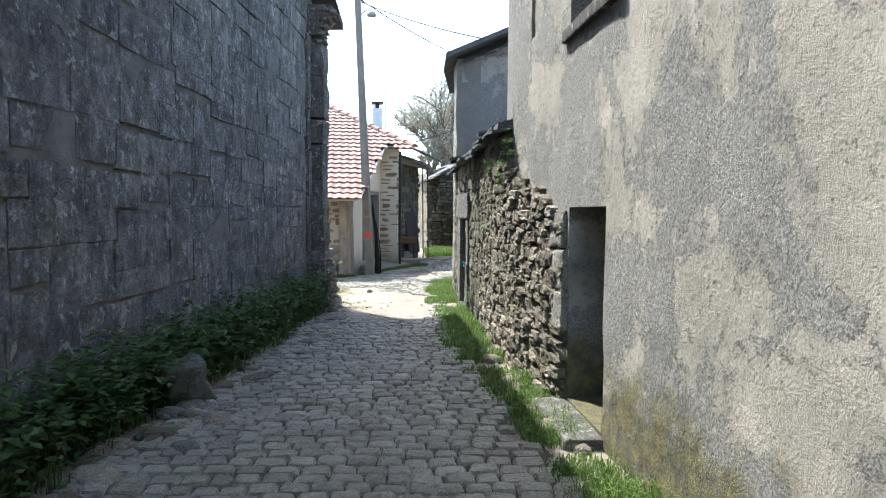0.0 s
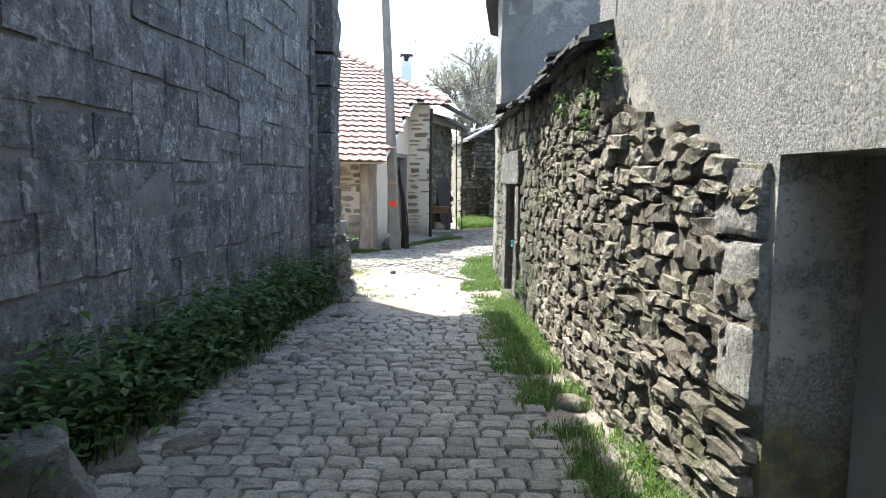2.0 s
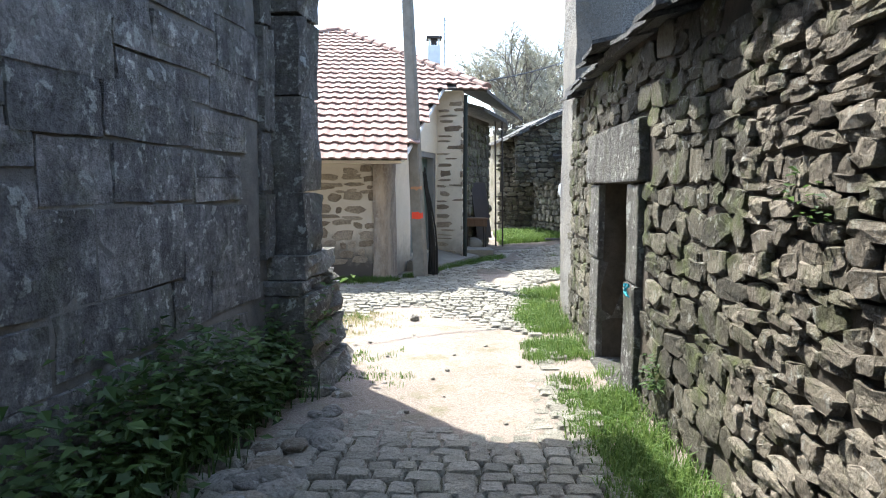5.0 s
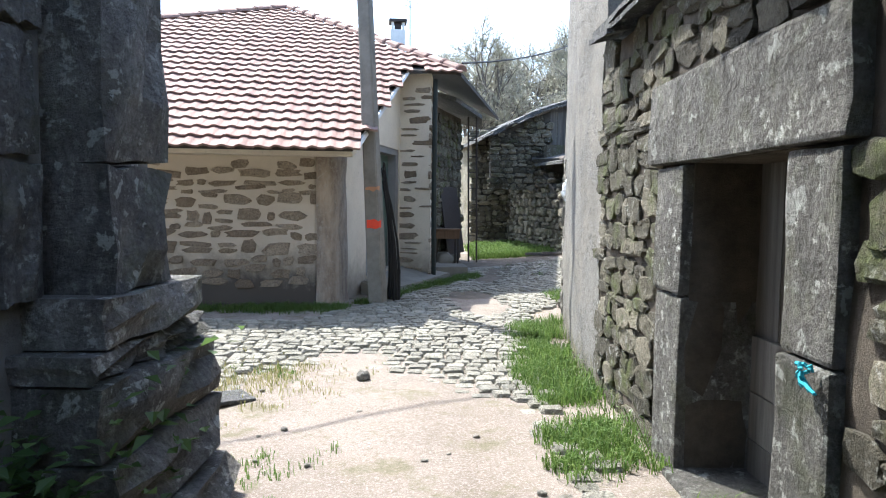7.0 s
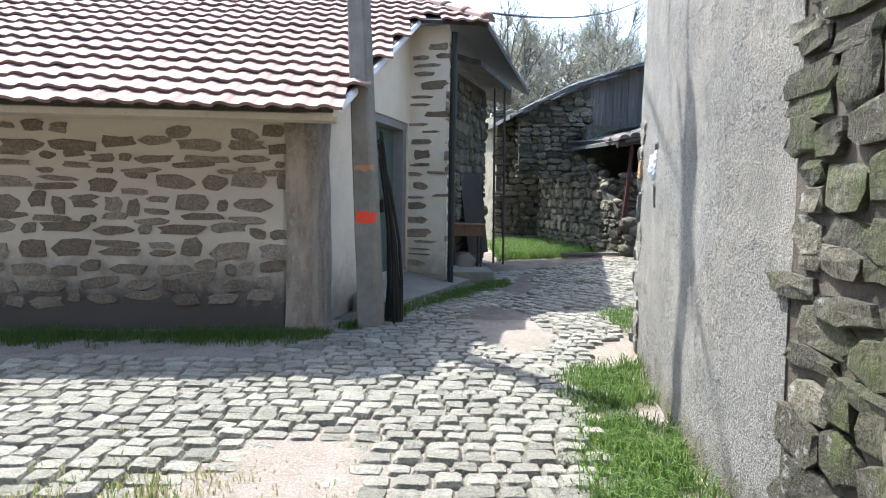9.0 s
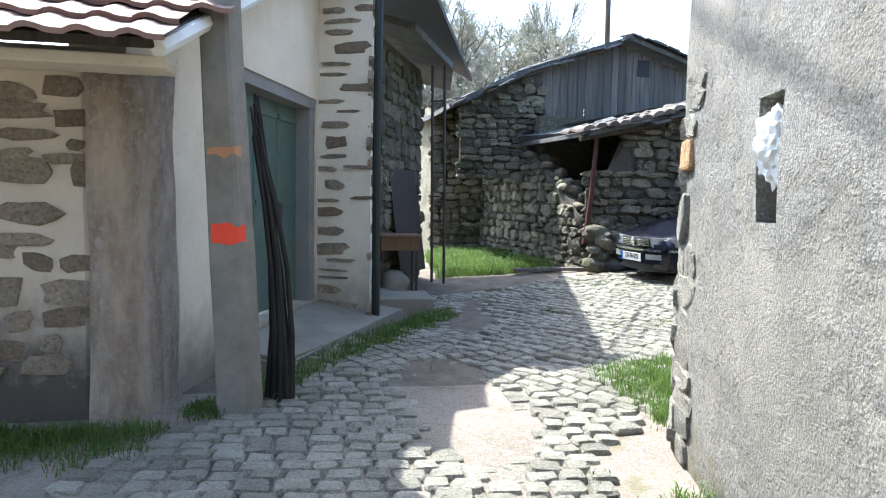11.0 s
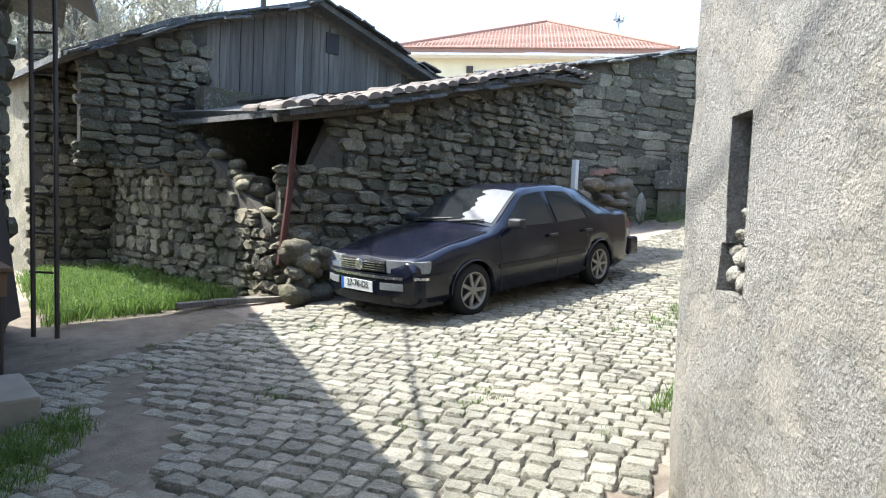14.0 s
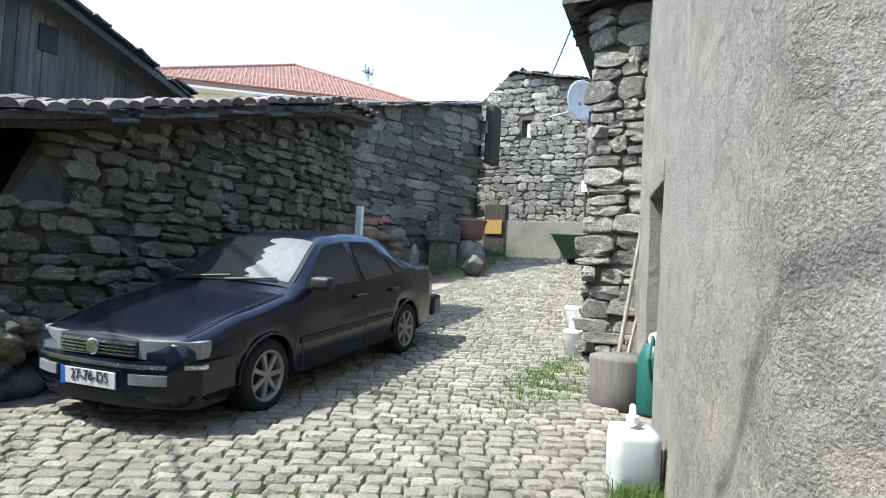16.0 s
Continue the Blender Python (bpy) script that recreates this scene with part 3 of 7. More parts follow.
slab_roof("roof_west", [(0.02, 12.35, 4.80), (-1.66, 3.5, 7.62), (-9.5, 4.5, 7.62), (-8.5, 13.6, 4.80)], slate_mat, 0.12, "slate roof slope of the old house")
slab_roof("roof_west_back", [(-1.66, 3.5, 7.62), (-3.2, -5.4, 4.7), (-11.5, -4.4, 4.7), (-9.5, 4.5, 7.62)], slate_mat, 0.12, "slate roof slope of the old house")

# ---- right-hand buildings ----
D1 = (ru(3.87), ru(4.67), 0.02, 1.44)
WIN = (ru(3.75), ru(4.70), 2.74, 3.7)
SLOT = (ru(5.72), ru(5.84), 2.95, 3.45)
r1 = wall_mesh("wall_east_render", r1_path, -0.6, lambda u: 5.2, render_mat, 0.55, (D1, WIN, SLOT), 0.16, 0.02, label="tall lime-rendered house wall with peeling grey patches", seed=2.0)
DOOR2 = (ru(10.93) - U1, ru(11.81) - U1, -0.6, 1.28)


def r2_top(u):
    return 2.22 + 0.05 * math.sin(u * 1.7)


r2 = wall_mesh("wall_east_rubble", r2_path, -0.8, r2_top, core_mat, 0.55, (DOOR2,), 0.3, 0.02, label="low rubble stone wall of an old byre")
SLIT = (right_path.u_of(2.725, 15.68) - U2, right_path.u_of(2.785, 15.88) - U2, 0.93, 1.38)
NICHE = (right_path.u_of(3.94, 17.74) - U2, right_path.u_of(4.1, 17.84) - U2, 0.98, 1.44)
NICHE2 = (right_path.u_of(3.92, 17.72) - U2, right_path.u_of(4.14, 17.86) - U2, 0.80, 0.98)
DOOR3 = (right_path.u_of(7.36, 18.9) - U2, right_path.u_of(8.25, 19.12) - U2, -0.4, 1.84)
r3 = wall_mesh("wall_east_corner", r3_path, -0.6, lambda u: 4.52, roughcast_mat, 0.5, (SLIT, NICHE, NICHE2, DOOR3), 0.16, 0.025, label="lime-rendered house wall bending round a broken corner", seed=9.0)
# gable of the corner house over the byre
gab = Path([(2.43, 13.49), (7.6, 12.9)], -1)
wall_mesh("wall_east_gable", gab, 1.0, lambda u: 4.45 + 0.42 * min(u, 3.2), render_mat, 0.4, (), 0.4, 0.02, label="grey rendered gable above the byre roof", seed=4.0)
slab_roof("roof_east_corner", [(2.05, 13.2, 4.57), (2.2, 14.5, 4.57), (2.75, 17.1, 4.58), (5.4, 16.2, 5.95), (5.3, 12.75, 5.95)], slate_mat, 0.1, "dark slate roof with a broken eave")
slab_roof("roof_east_corner_back", [(2.75, 17.1, 4.58), (4.3, 18.45, 4.58), (9.4, 19.7, 4.58), (9.4, 15.0, 5.95), (5.4, 16.2, 5.95)], slate_mat, 0.1, "dark slate roof slope")
end1 = Path([(1.70, 6.5), (7.5, 6.0)], -1)
wall_mesh("wall_east_end", end1, -0.6, lambda u: 5.2, render_mat, 0.4, (), 0.6, 0.02, label="rendered end wall above the byre roof")
slab_roof("roof_east", [(1.3, 6.8, 5.2), (0.9, -5, 5.2), (4.6, -5, 6.6), (4.9, 6.6, 6.6)], slate_mat, 0.12, "slate roof of the tall house")
slab_roof("roof_east_back", [(4.9, 6.6, 6.6), (4.6, -5, 6.6), (8.6, -5, 5.2), (8.6, 6.6, 5.2)], slate_mat, 0.12, "slate roof of the tall house")
slab_roof("roof_byre", [(1.55, 6.55, 2.30), (1.85, 9.6, 2.30), (2.2, 13.45, 2.30), (5.6, 12.9, 3.3), (5.2, 6.3, 3.3)], slate_mat, 0.08, "slate roof slope of the byre")

# ---- stone building past the corner house ----
r4_path = Path([(9.45, 19.3), (9.55, 19.93), (12.0, 20.45), (19.0, 21.2)], 1)
r4 = wall_mesh("wall_northeast", r4_path, -0.2, lambda u: 4.05, core_mat, 0.5, (), 0.5, 0.02, label="pale rubble stone end wall of a barn")
slab_roof("roof_northeast", [(9.25, 18.9, 4.1), (9.3, 20.3, 4.1), (19.0, 21.6, 4.3), (19, 18, 5.4), (9.4, 17.5, 4.8)], slate_mat, 0.08, "slate roof edge of the stone barn")

# ---- house with the clay tile roof ----
front_path = Path([(-9.0, 17.72), (-0.12, 17.78), (0.06, 17.9)], -1)
side_path = Path([(0.10, 17.86), (0.30, 18.3), (1.18, 20.93), (1.72, 20.68), (1.90, 22.0)], -1)


def roof_z(y):
    return 1.73 + 0.49 * (y - 17.15)


GU0, GU1 = side_path.u_of(0.57, 19.1), side_path.u_of(1.16, 20.87)
GARAGE = (GU0, GU1, -0.11, 2.0)
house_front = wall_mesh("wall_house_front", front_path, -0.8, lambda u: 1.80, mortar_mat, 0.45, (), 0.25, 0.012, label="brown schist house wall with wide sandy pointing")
house_side = wall_mesh("wall_house_side", side_path, -0.8, lambda u: roof_z(side_path.at(u)[0].y) - 0.05 if u < GU1 - 0.4 else 3.36, cream_mat, 0.4, (GARAGE,), 0.2, 0.01, label="cream rendered side wall of the house")
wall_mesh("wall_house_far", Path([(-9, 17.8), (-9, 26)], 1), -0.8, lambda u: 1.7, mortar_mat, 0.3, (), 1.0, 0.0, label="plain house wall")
porch_path = Path([(1.90, 22.05), (2.75, 24.2), (1.0, 27.5)], -1)
wall_mesh("wall_porch", porch_path, -0.6, lambda u: 3.0 if u < 2.7 else 2.6, core_mat, 0.4, (), 0.4, 0.02, label="shaded stone wall under a low eave")
P = lambda x, y: (x, y, roof_z(y))
slab_roof("roof_house", [P(0.40, 17.17), P(1.28, 20.5), P(2.23, 20.48), P(-1.28, 24.9), P(-8.2, 20.3), P(-13, 17.17)], dark_wood, 0.05, "boarding of the tiled roof")
slab_roof("roof_house_hip", [(2.23, 20.48, 3.36), (4.1, 26.5, 3.36), (-1.28, 24.9, 5.53)], dark_wood, 0.08, "clay tile hip of the house roof")
slab_roof("roof_porch", [(2.35, 22.0, 3.16), (3.16, 23.64, 3.03), (3.5, 25.6, 3.03), (1.6, 26.2, 3.5), (1.2, 22.4, 3.5)], slate_mat, 0.09, "low roof with a deep eave over the porch")

# ---- barn and lean-to ----
barn_left = Path([(3.72, 28.6), (4.86, 28.35)], -1)
w1_path = Path([(4.86, 28.45), (5.12, 26.5), (5.45, 24.1), (5.75, 23.75)], -1)
shed_path = Path([(5.5, 23.98), (6.15, 23.75), (8.6, 23.85), (11.05, 24.05), (11.4, 27.0)], -1)
inner_path = Path([(5.3, 25.9), (11.2, 26.1)], -1)


def w1_top(u):
    y = w1_path.at(u)[0].y
    if y > 26.6:
        return 2.75
    return max(0.55, 0.62 + (y - 23.9) * 0.62)


def shed_top(u):
    x = shed_path.at(u)[0].x
    return (1.5 if x < 6.1 else min(3.28, 2.14 + (x - 6.15) * 0.275)) if u < 5.6 else 3.2


wall_mesh("wall_barn_back", barn_left, -0.6, lambda u: 3.15 + 0.25 * u, dark_core, 0.4, (), 0.4, 0.02, label="shaded rubble wall of the barn")
wall_mesh("wall_barn_side", Path([(3.72, 28.6), (2.9, 34.0)], 1), -0.6, lambda u: 3.1, barn_mat, 0.4, (), 0.6, 0.02, label="rubble side wall of the barn")
wall_mesh("wall_barn_side_near", w1_path, -0.6, w1_top, dark_core, 0.4, (), 0.3, 0.02, label="tumbledown rubble wall stepping down")
wall_mesh("wall_shed", shed_path, -0.6, shed_top, dark_core, 0.45, (), 0.3, 0.02, label="dark mossy rubble wall of a lean-to shed")
wall_mesh("wall_shed_inner", inner_path, -0.6, lambda u: 2.6, barn_mat, 0.3, (), 0.6, 0.02, label="dark inner wall under the lean-to")
slab_roof("roof_shed", [(5.05, 26.6, 2.12), (5.3, 23.45, 2.08), (6.1, 23.5, 2.26), (8.6, 23.6, 2.94), (10.0, 23.72, 3.28), (11.3, 23.8, 3.4), (11.5, 26.3, 3.5), (5.0, 26.3, 2.3)], slate_mat, 0.07, "sagging lean-to roof of old tiles")

# ---- far walls at the end of the road ----
w2_path = Path([(11.6, 26.9), (18.35, 25.07), (19.0, 28.5)], -1)
w2 = wall_mesh("wall_far_shed", w2_path, -0.2, lambda u: 3.95 + 0.225 * min(u, 7.0), core_mat, 0.4, (), 0.4, 0.02, label="rubble wall of a farm shed")
far_path = Path([(20.55, 27.2), (20.5, 18.5)], -1)


def far_top(u):
    y = far_path.at(u)[0].y
    return 6.98 - 0.9 * (y - 25.13) if y > 25.13 else 6.98 - 0.19 * (25.13 - y)


FWIN = (far_path.u_of(20.5, 24.72), far_path.u_of(20.5, 24.42), 5.05, 5.55)
wf = wall_mesh("wall_far_house", far_path, 0.4, far_top, core_mat, 0.5, (FWIN,), 0.4, 0.02, label="pale rubble gable of a two-storey house")

# ---- left house: stones lying at its foot are loose things ----
def boulder(name, label, m, mat, seed, group="", category="stone"):
    rnd = random.Random(seed)
    bm = bmesh.new()
    bmesh.ops.create_icosphere(bm, subdivisions=3, radius=0.5)
    for v in bm.verts:
        n = v.co.normalized()
        q = max(abs(n.x), abs(n.y), abs(n.z))
        v.co *= (0.75 + 0.25 / q * 0.62) * (1 + 0.22 * noise.noise(n * 1.6 + Vector((seed, 0, 0))) + 0.08 * noise.noise(n * 5 + Vector((0, seed, 0))))
    ob = part(name, bm, mat, None, smooth=True)
    ob.matrix_world = m
    return tagged(ob, label, category, group)


def at(x, y, dz=0.0):
    return (x, y, ground_z(x, y) + dz)


bm = boxed(-0.16, 0.16, -0.13, 0.13, -0.25, 0.27, bevel=0.02)
bmesh.ops.subdivide_edges(bm, edges=[e for e in bm.edges if e.calc_length() > 0.1], cuts=3, use_grid_fill=True)
for v in bm.verts:
    v.co += Vector((noise.noise(v.co * 5), noise.noise(v.co * 5 + Vector((9, 0, 0))), noise.noise(v.co * 5 + Vector((0, 9, 0))))) * 0.045
ks = tagged(part("kerb_stone", bm, far_stone_mat, None), "upright pale granite block at the foot of the dark wall", "stone")
ks.matrix_world = pose(*at(-1.2, 5.35, 0.08), 10, -16, 25)
rr = random.Random(8)
for k in range(90):
    y = rr.uniform(1.0, 11.0)
    wx = -1.53 + (y - 5.7) * 0.165
    x = wx + rr.uniform(0.38, 0.85)
    s = rr.uniform(0.08, 0.24)
    boulder("rubble_stone", "loose granite stone lying along the lane edge", pose(*at(x, y, s * 0.06), rr.uniform(-15, 15), rr.uniform(-15, 15), rr.uniform(0, 180)) @ Matrix.Diagonal((s * 1.5, s, s * 0.55, 1)), rubble_mat if k % 2 else far_stone_mat, 20 + k % 9, "loose stones along the lane")
for k in range(14):
    y = rr.uniform(3.0, 7.5)
    s = rr.uniform(0.1, 0.22)
    boulder("rubble_stone", "loose stone fallen from the rubble wall", pose(*at(right_path_x(y) - rr.uniform(0.12, 0.3), y, s * 0.1), rr.uniform(-15, 15), rr.uniform(-15, 15), rr.uniform(0, 180)) @ Matrix.Diagonal((s * 1.3, s, s * 0.7, 1)), rubble_mat, 40 + k, "stones fallen from the wall")
boulder("white_stone", "small grey stone lying on the sandy lane", pose(*at(0.56, 13.83, 0.03), 10, 20, 30) @ Matrix.Diagonal((0.12, 0.1, 0.11, 1)), far_stone_mat, 61)
for k in range(40):
    x, y = rr.uniform(-0.2, 2.0), rr.uniform(9.5, 16.5)
    s = rr.uniform(0.025, 0.06)
    boulder("pebble", "small loose pebble on the sandy lane", pose(*at(x, y, s * 0.15), 0, 0, rr.uniform(0, 180)) @ Matrix.Diagonal((s * 0.9, s * 0.7, s * 0.5, 1)), corner_mat, 70 + k % 7, "pebbles on the lane")


def on_wall(path, u, z, out=0.0):
    return path.matrix(u, z, out)


def fitted(name, path, u0, u1, z0, z1, d0, d1, mat, parent=None, bevel=0.01, label="", category="", kind="", jitter=0.0, seed=1):
    """A box on a wall: along u0..u1, z0..z1, from d0 behind to d1 before its face."""
    m = path.matrix((u0 + u1) / 2, (z0 + z1) / 2, 0)
    w, h = abs(u1 - u0), z1 - z0
    bm = boxed(-w / 2, w / 2, -h / 2, h / 2, d0, d1, bevel=bevel)
    if jitter:
        bmesh.ops.subdivide_edges(bm, edges=[e for e in bm.edges if e.calc_length() > 0.12], cuts=3, use_grid_fill=True)
        for v in bm.verts:
            v.co += Vector((noise.noise(v.co * 6 + Vector((seed, 0, 0))), noise.noise(v.co * 6 + Vector((0, seed, 0))), noise.noise(v.co * 6 + Vector((0, 0, seed))))) * jitter
    bmesh.ops.transform(bm, matrix=m, verts=bm.verts)
    ob = part(name, bm, mat, parent)
    return tagged(ob, label, category, kind=kind)


# low blocked door of the rendered house
door1 = thing("door_1", "low doorway closed with grey cement panels", "door", kind="structure")
u0, u1 = D1[0], D1[1]
fitted("cement_panel", r1_path, u0 - 0.05, u0 + 0.52, -0.1, 1.5, -0.36, -0.30, grey_surround, door1, 0.01, "grey cement panel", jitter=0.008)
fitted("cement_panel", r1_path, u0 + 0.525, u1 + 0.05, -0.1, 1.5, -0.40, -0.345, grey_surround, door1, 0.01, "grey cement panel", jitter=0.008)
fitted("broken_board", r1_path, u0 + 0.05, u0 + 0.5, 0.0, 0.42, -0.29, -0.26, plank_mat, door1, 0.006, "short pale broken board")
tagged(fitted("doorstep", r1_path, u0 - 0.05, u1 + 0.1, -0.25, 0.0, -0.3, 0.24, jamb_mat, None, 0.025, jitter=0.015), "worn granite doorstep at the low doorway", "step")
fitted("dressed_block", r1_path, u1 + 0.02, u1 + 0.36, 0.82, 1.12, -0.05, 0.045, far_stone_mat, r1, 0.03, "dressed granite jamb block", jitter=0.015, seed=3)
fitted("dressed_block", r1_path, u1 + 0.02, u1 + 0.3, 0.5, 0.8, -0.05, 0.05, far_stone_mat, r1, 0.03, "dressed granite jamb block", jitter=0.018, seed=4)
fitted("dressed_block", r1_path, u1 + 0.05, u1 + 0.4, 1.13, 1.4, -0.05, 0.045, far_stone_mat, r1, 0.03, "dressed granite jamb block", jitter=0.018, seed=6)
# upper window
win1 = thing("window_1", "small upper window with a granite sill and dark shutter", "window", kind="structure")
fitted("window_sill", r1_path, WIN[0] - 0.1, WIN[1] + 0.1, 2.65, 2.74, -0.2, 0.05, jamb_mat, win1, 0.015, "weathered granite sill", jitter=0.008)
fitted("shutter", r1_path, WIN[0], WIN[1], 2.74, 3.7, -0.3, -0.26, dark_wood, win1)
# Dark panel set back in the slot, added for its unlit opening.
fitted("shutter", r1_path, SLOT[0], SLOT[1], 2.9, 3.5, -0.4, -0.36, dark_wood, win1)

# byre door: granite jambs, lintel, old plank leaf
a, b = DOOR2[0], DOOR2[1]
frame2 = thing("door_frame_2", "granite jambs and heavy lintel of the byre door", "door frame", kind="structure")
fitted("jamb", r2_path, b, b + 0.34, -0.38, 0.62, -0.42, 0.05, jamb_mat, frame2, 0.02, jitter=0.012, seed=1)
fitted("jamb", r2_path, b + 0.01, b + 0.36, 0.63, 1.27, -0.42, 0.055, jamb_mat, frame2, 0.02, jitter=0.012, seed=2)
fitted("jamb", r2_path, a - 0.33, a, -0.38, 0.56, -0.42, 0.06, jamb_mat, frame2, 0.02, jitter=0.012, seed=3)
fitted("jamb", r2_path, a - 0.32, a - 0.01, 0.57, 1.27, -0.42, 0.05, jamb_mat, frame2, 0.02, jitter=0.012, seed=4)
fitted("lintel", r2_path, a - 0.36, b + 0.46, 1.285, 1.72, -0.42, 0.07, jamb_mat, frame2, 0.025, "long rough granite lintel", jitter=0.016, seed=5)
fitted("threshold", r2_path, a - 0.1, b + 0.05, -0.5, -0.24, -0.4, 0.1, jamb_mat, frame2, 0.02, jitter=0.012, seed=6)
leaf2 = thing("door_2", "old weathered grey plank door in a byre", "door", kind="structure")
for k in range(4):
    w = (b - a + 0.04) / 4
    lo = 0.44 if k < 3 else -0.25
    fitted("plank", r2_path, b - k * w + 0.02, b - (k + 1) * w + 0.026, lo, 1.3, -0.37, -0.335, dark_wood if k % 2 else plank_mat, leaf2, 0.004, jitter=0.003, seed=k)
for k, (z0, z1) in enumerate(((-0.26, -0.08), (-0.075, 0.16), (0.165, 0.44))):
    fitted("plank", r2_path, a - 0.02, b - 0.02, z0, z1, -0.345, -0.31, plank_mat, leaf2, 0.004, "grey horizontal board", jitter=0.003, seed=9 + k)
# blue rag tied on the jamb
m0 = on_wall(r2_path, a - 0.24, 0.55, 0.1)
rg = random.Random(4)
rag = thing("rag", "frayed turquoise cord tied at the byre door jamb", "rag")
cloth = plain("turquoise cloth", (0.03, 0.26, 0.31), 0.9)
for k in range(7):
    p = [Vector((rg.uniform(-0.04, 0.04), rg.uniform(-0.02, 0.02), 0))]
    for _ in range(4):
        p.append(p[-1] + Vector((rg.uniform(0.0, 0.03), rg.uniform(-0.025, 0.012), rg.uniform(-0.01, 0.01))))
    part("strand", tubed([m0 @ q for q in p], 0.009, 0.005, 6), cloth, rag)

# slit window with a white bag, broken niche with stones, far door
slit = thing("window_2", "narrow slit window in the rendered wall", "window", kind="structure")
fitted("slit_back", r3_path, SLIT[0] - 0.05, SLIT[1] + 0.05, 0.88, 1.4, -0.45, -0.40, dark_core, slit, 0)
bm = bmesh.new()
bmesh.ops.create_icosphere(bm, subdivisions=4, radius=0.5)
for v in bm.verts:
    n = v.co.normalized()
    v.co *= 0.95 + 0.35 * abs(noise.noise(n * 2.6 + Vector((4, 0, 0)))) - 0.4 * abs(noise.noise(n * 4.3)) + 0.12 * noise.noise(n * 11)
    v.co.x *= 0.62 + 0.38 * min(1.0, v.co.y + 0.75)
bag = tagged(part("plastic_bag", bm, plate_white, None), "crumpled white plastic bag stuffed into a slit window", "bag")
bag.matrix_world = on_wall(r3_path, (SLIT[0] + SLIT[1]) / 2, 1.2, -0.05) @ Matrix.Diagonal((0.2, 0.3, 0.2, 1))
niche = thing("window_3", "broken wall niche with loose stones", "niche", kind="structure")
fitted("niche_back", r3_path, NICHE[0] - 0.06, NICHE[1] + 0.08, 0.75, 1.5, -0.24, -0.2, roughcast_mat, niche, 0)
for k, (du, z, s) in enumerate(((0.0, 0.85, 0.13), (0.1, 0.84, 0.12), (0.19, 0.86, 0.12), (0.03, 0.94, 0.11), (0.13, 0.93, 0.12), (0.2, 0.95, 0.1), (0.06, 1.02, 0.1), (0.15, 1.01, 0.08), (0.1, 1.09, 0.07))):
    boulder("niche_stone", "loose stone lying in a broken niche", on_wall(r3_path, NICHE2[0] + du + 0.02, z, -0.1) @ Matrix.Diagonal((s * 1.3, s * 0.8, 0.17, 1)), corner_mat, 80 + k, "stones in the niche")
fitted("ochre_brick", r3_path, right_path.u_of(3.015, 16.69) - U2, right_path.u_of(3.07, 16.87) - U2, 1.16, 1.31, -0.08, 0.025, ochre_brick, r3, 0.02, "ochre brick set in the corner", jitter=0.012)
door3 = thing("door_3", "grey plank door under a wedge-shaped lintel", "door", kind="structure")
fitted("door_leaf", r3_path, DOOR3[0], DOOR3[1], -0.4, 1.84, -0.3, -0.24, plank_mat, door3, 0.01)
fitted("lintel", r3_path, DOOR3[0] - 0.1, DOOR3[1] + 0.1, 1.80, 1.98, -0.2, 0.02, roughcast_mat, door3, 0.02)

# ---- garage: green steel doors in a grey surround ----
garage = thing("garage_door", "green painted sheet steel garage door in three leaves", "garage door", kind="structure")
gw = (GU1 - GU0 - 0.3) / 3
for k in range(3):
    leaf = fitted("door_leaf", side_path, GU0 + 0.14 + k * gw + 0.006, GU0 + 0.14 + (k + 1) * gw - 0.006, -0.09, 1.88, -0.2, -0.165, green_metal, garage, 0.006)
    for z in (0.03, 0.9, 1.72):
        fitted("rail", side_path, GU0 + 0.17 + k * gw, GU0 + 0.11 + (k + 1) * gw, z, z + 0.05, -0.165, -0.15, green_metal, leaf, 0.004)
fitted("handle", side_path, GU0 + 0.14 + 2 * gw - 0.05, GU0 + 0.14 + 2 * gw + 0.03, 0.74, 0.92, -0.165, -0.11, dark_metal, garage, 0.01, "dark steel lock and handle")
fitted("jamb", side_path, GU1 - 0.16, GU1, -0.11, 2.0, -0.36, -0.02, grey_surround, garage, 0.006, "grey cement reveal")
fitted("jamb", side_path, GU0, GU0 + 0.13, -0.11, 2.0, -0.36, -0.02, grey_surround, garage, 0.006, "grey cement reveal")
fitted("lintel", side_path, GU0, GU1, 1.89, 2.0, -0.36, -0.015, grey_surround, garage, 0.006, "grey cement reveal")
# rough rendered corner of the house
bm = bmesh.new()
cpts = [(-0.09, 17.75), (0.02, 17.73), (0.14, 17.80), (0.24, 17.98), (0.30, 18.16), (0.2, 18.3), (-0.1, 18.0)]
rings = []
for k in range(15):
    z = -0.7 + k * 2.42 / 14
    ring = []
    for i, (x, y) in enumerate(cpts):
        o = 0.035 * noise.noise((x * 4, y * 4, z * 2.2)) + (0.06 * max(0, 0.3 - z) if z < 0.3 else 0)
        c = Vector((x - 0.03, y - 18.05, 0)).normalized()
        ring.append(bm.verts.new((x + c.x * o, y + c.y * o, z)))
    rings.append(ring)
for ra, rb in zip(rings, rings[1:]):
    for i in range(len(cpts)):
        j = (i + 1) % len(cpts)
        bm.faces.new((ra[i], ra[j], rb[j], rb[i]))
bm.faces.new(rings[0])
bm.faces.new(rings[-1])
part("corner_render", bm, stained_mat, house_side, "rough stained render rounding the house corner", True)
fitted("fascia_board", front_path, 0.3, front_path.length + 0.30, 1.655, 1.72, 0.02, 0.30, cream_mat, house_front, 0.01, "white painted fascia under the tiles")
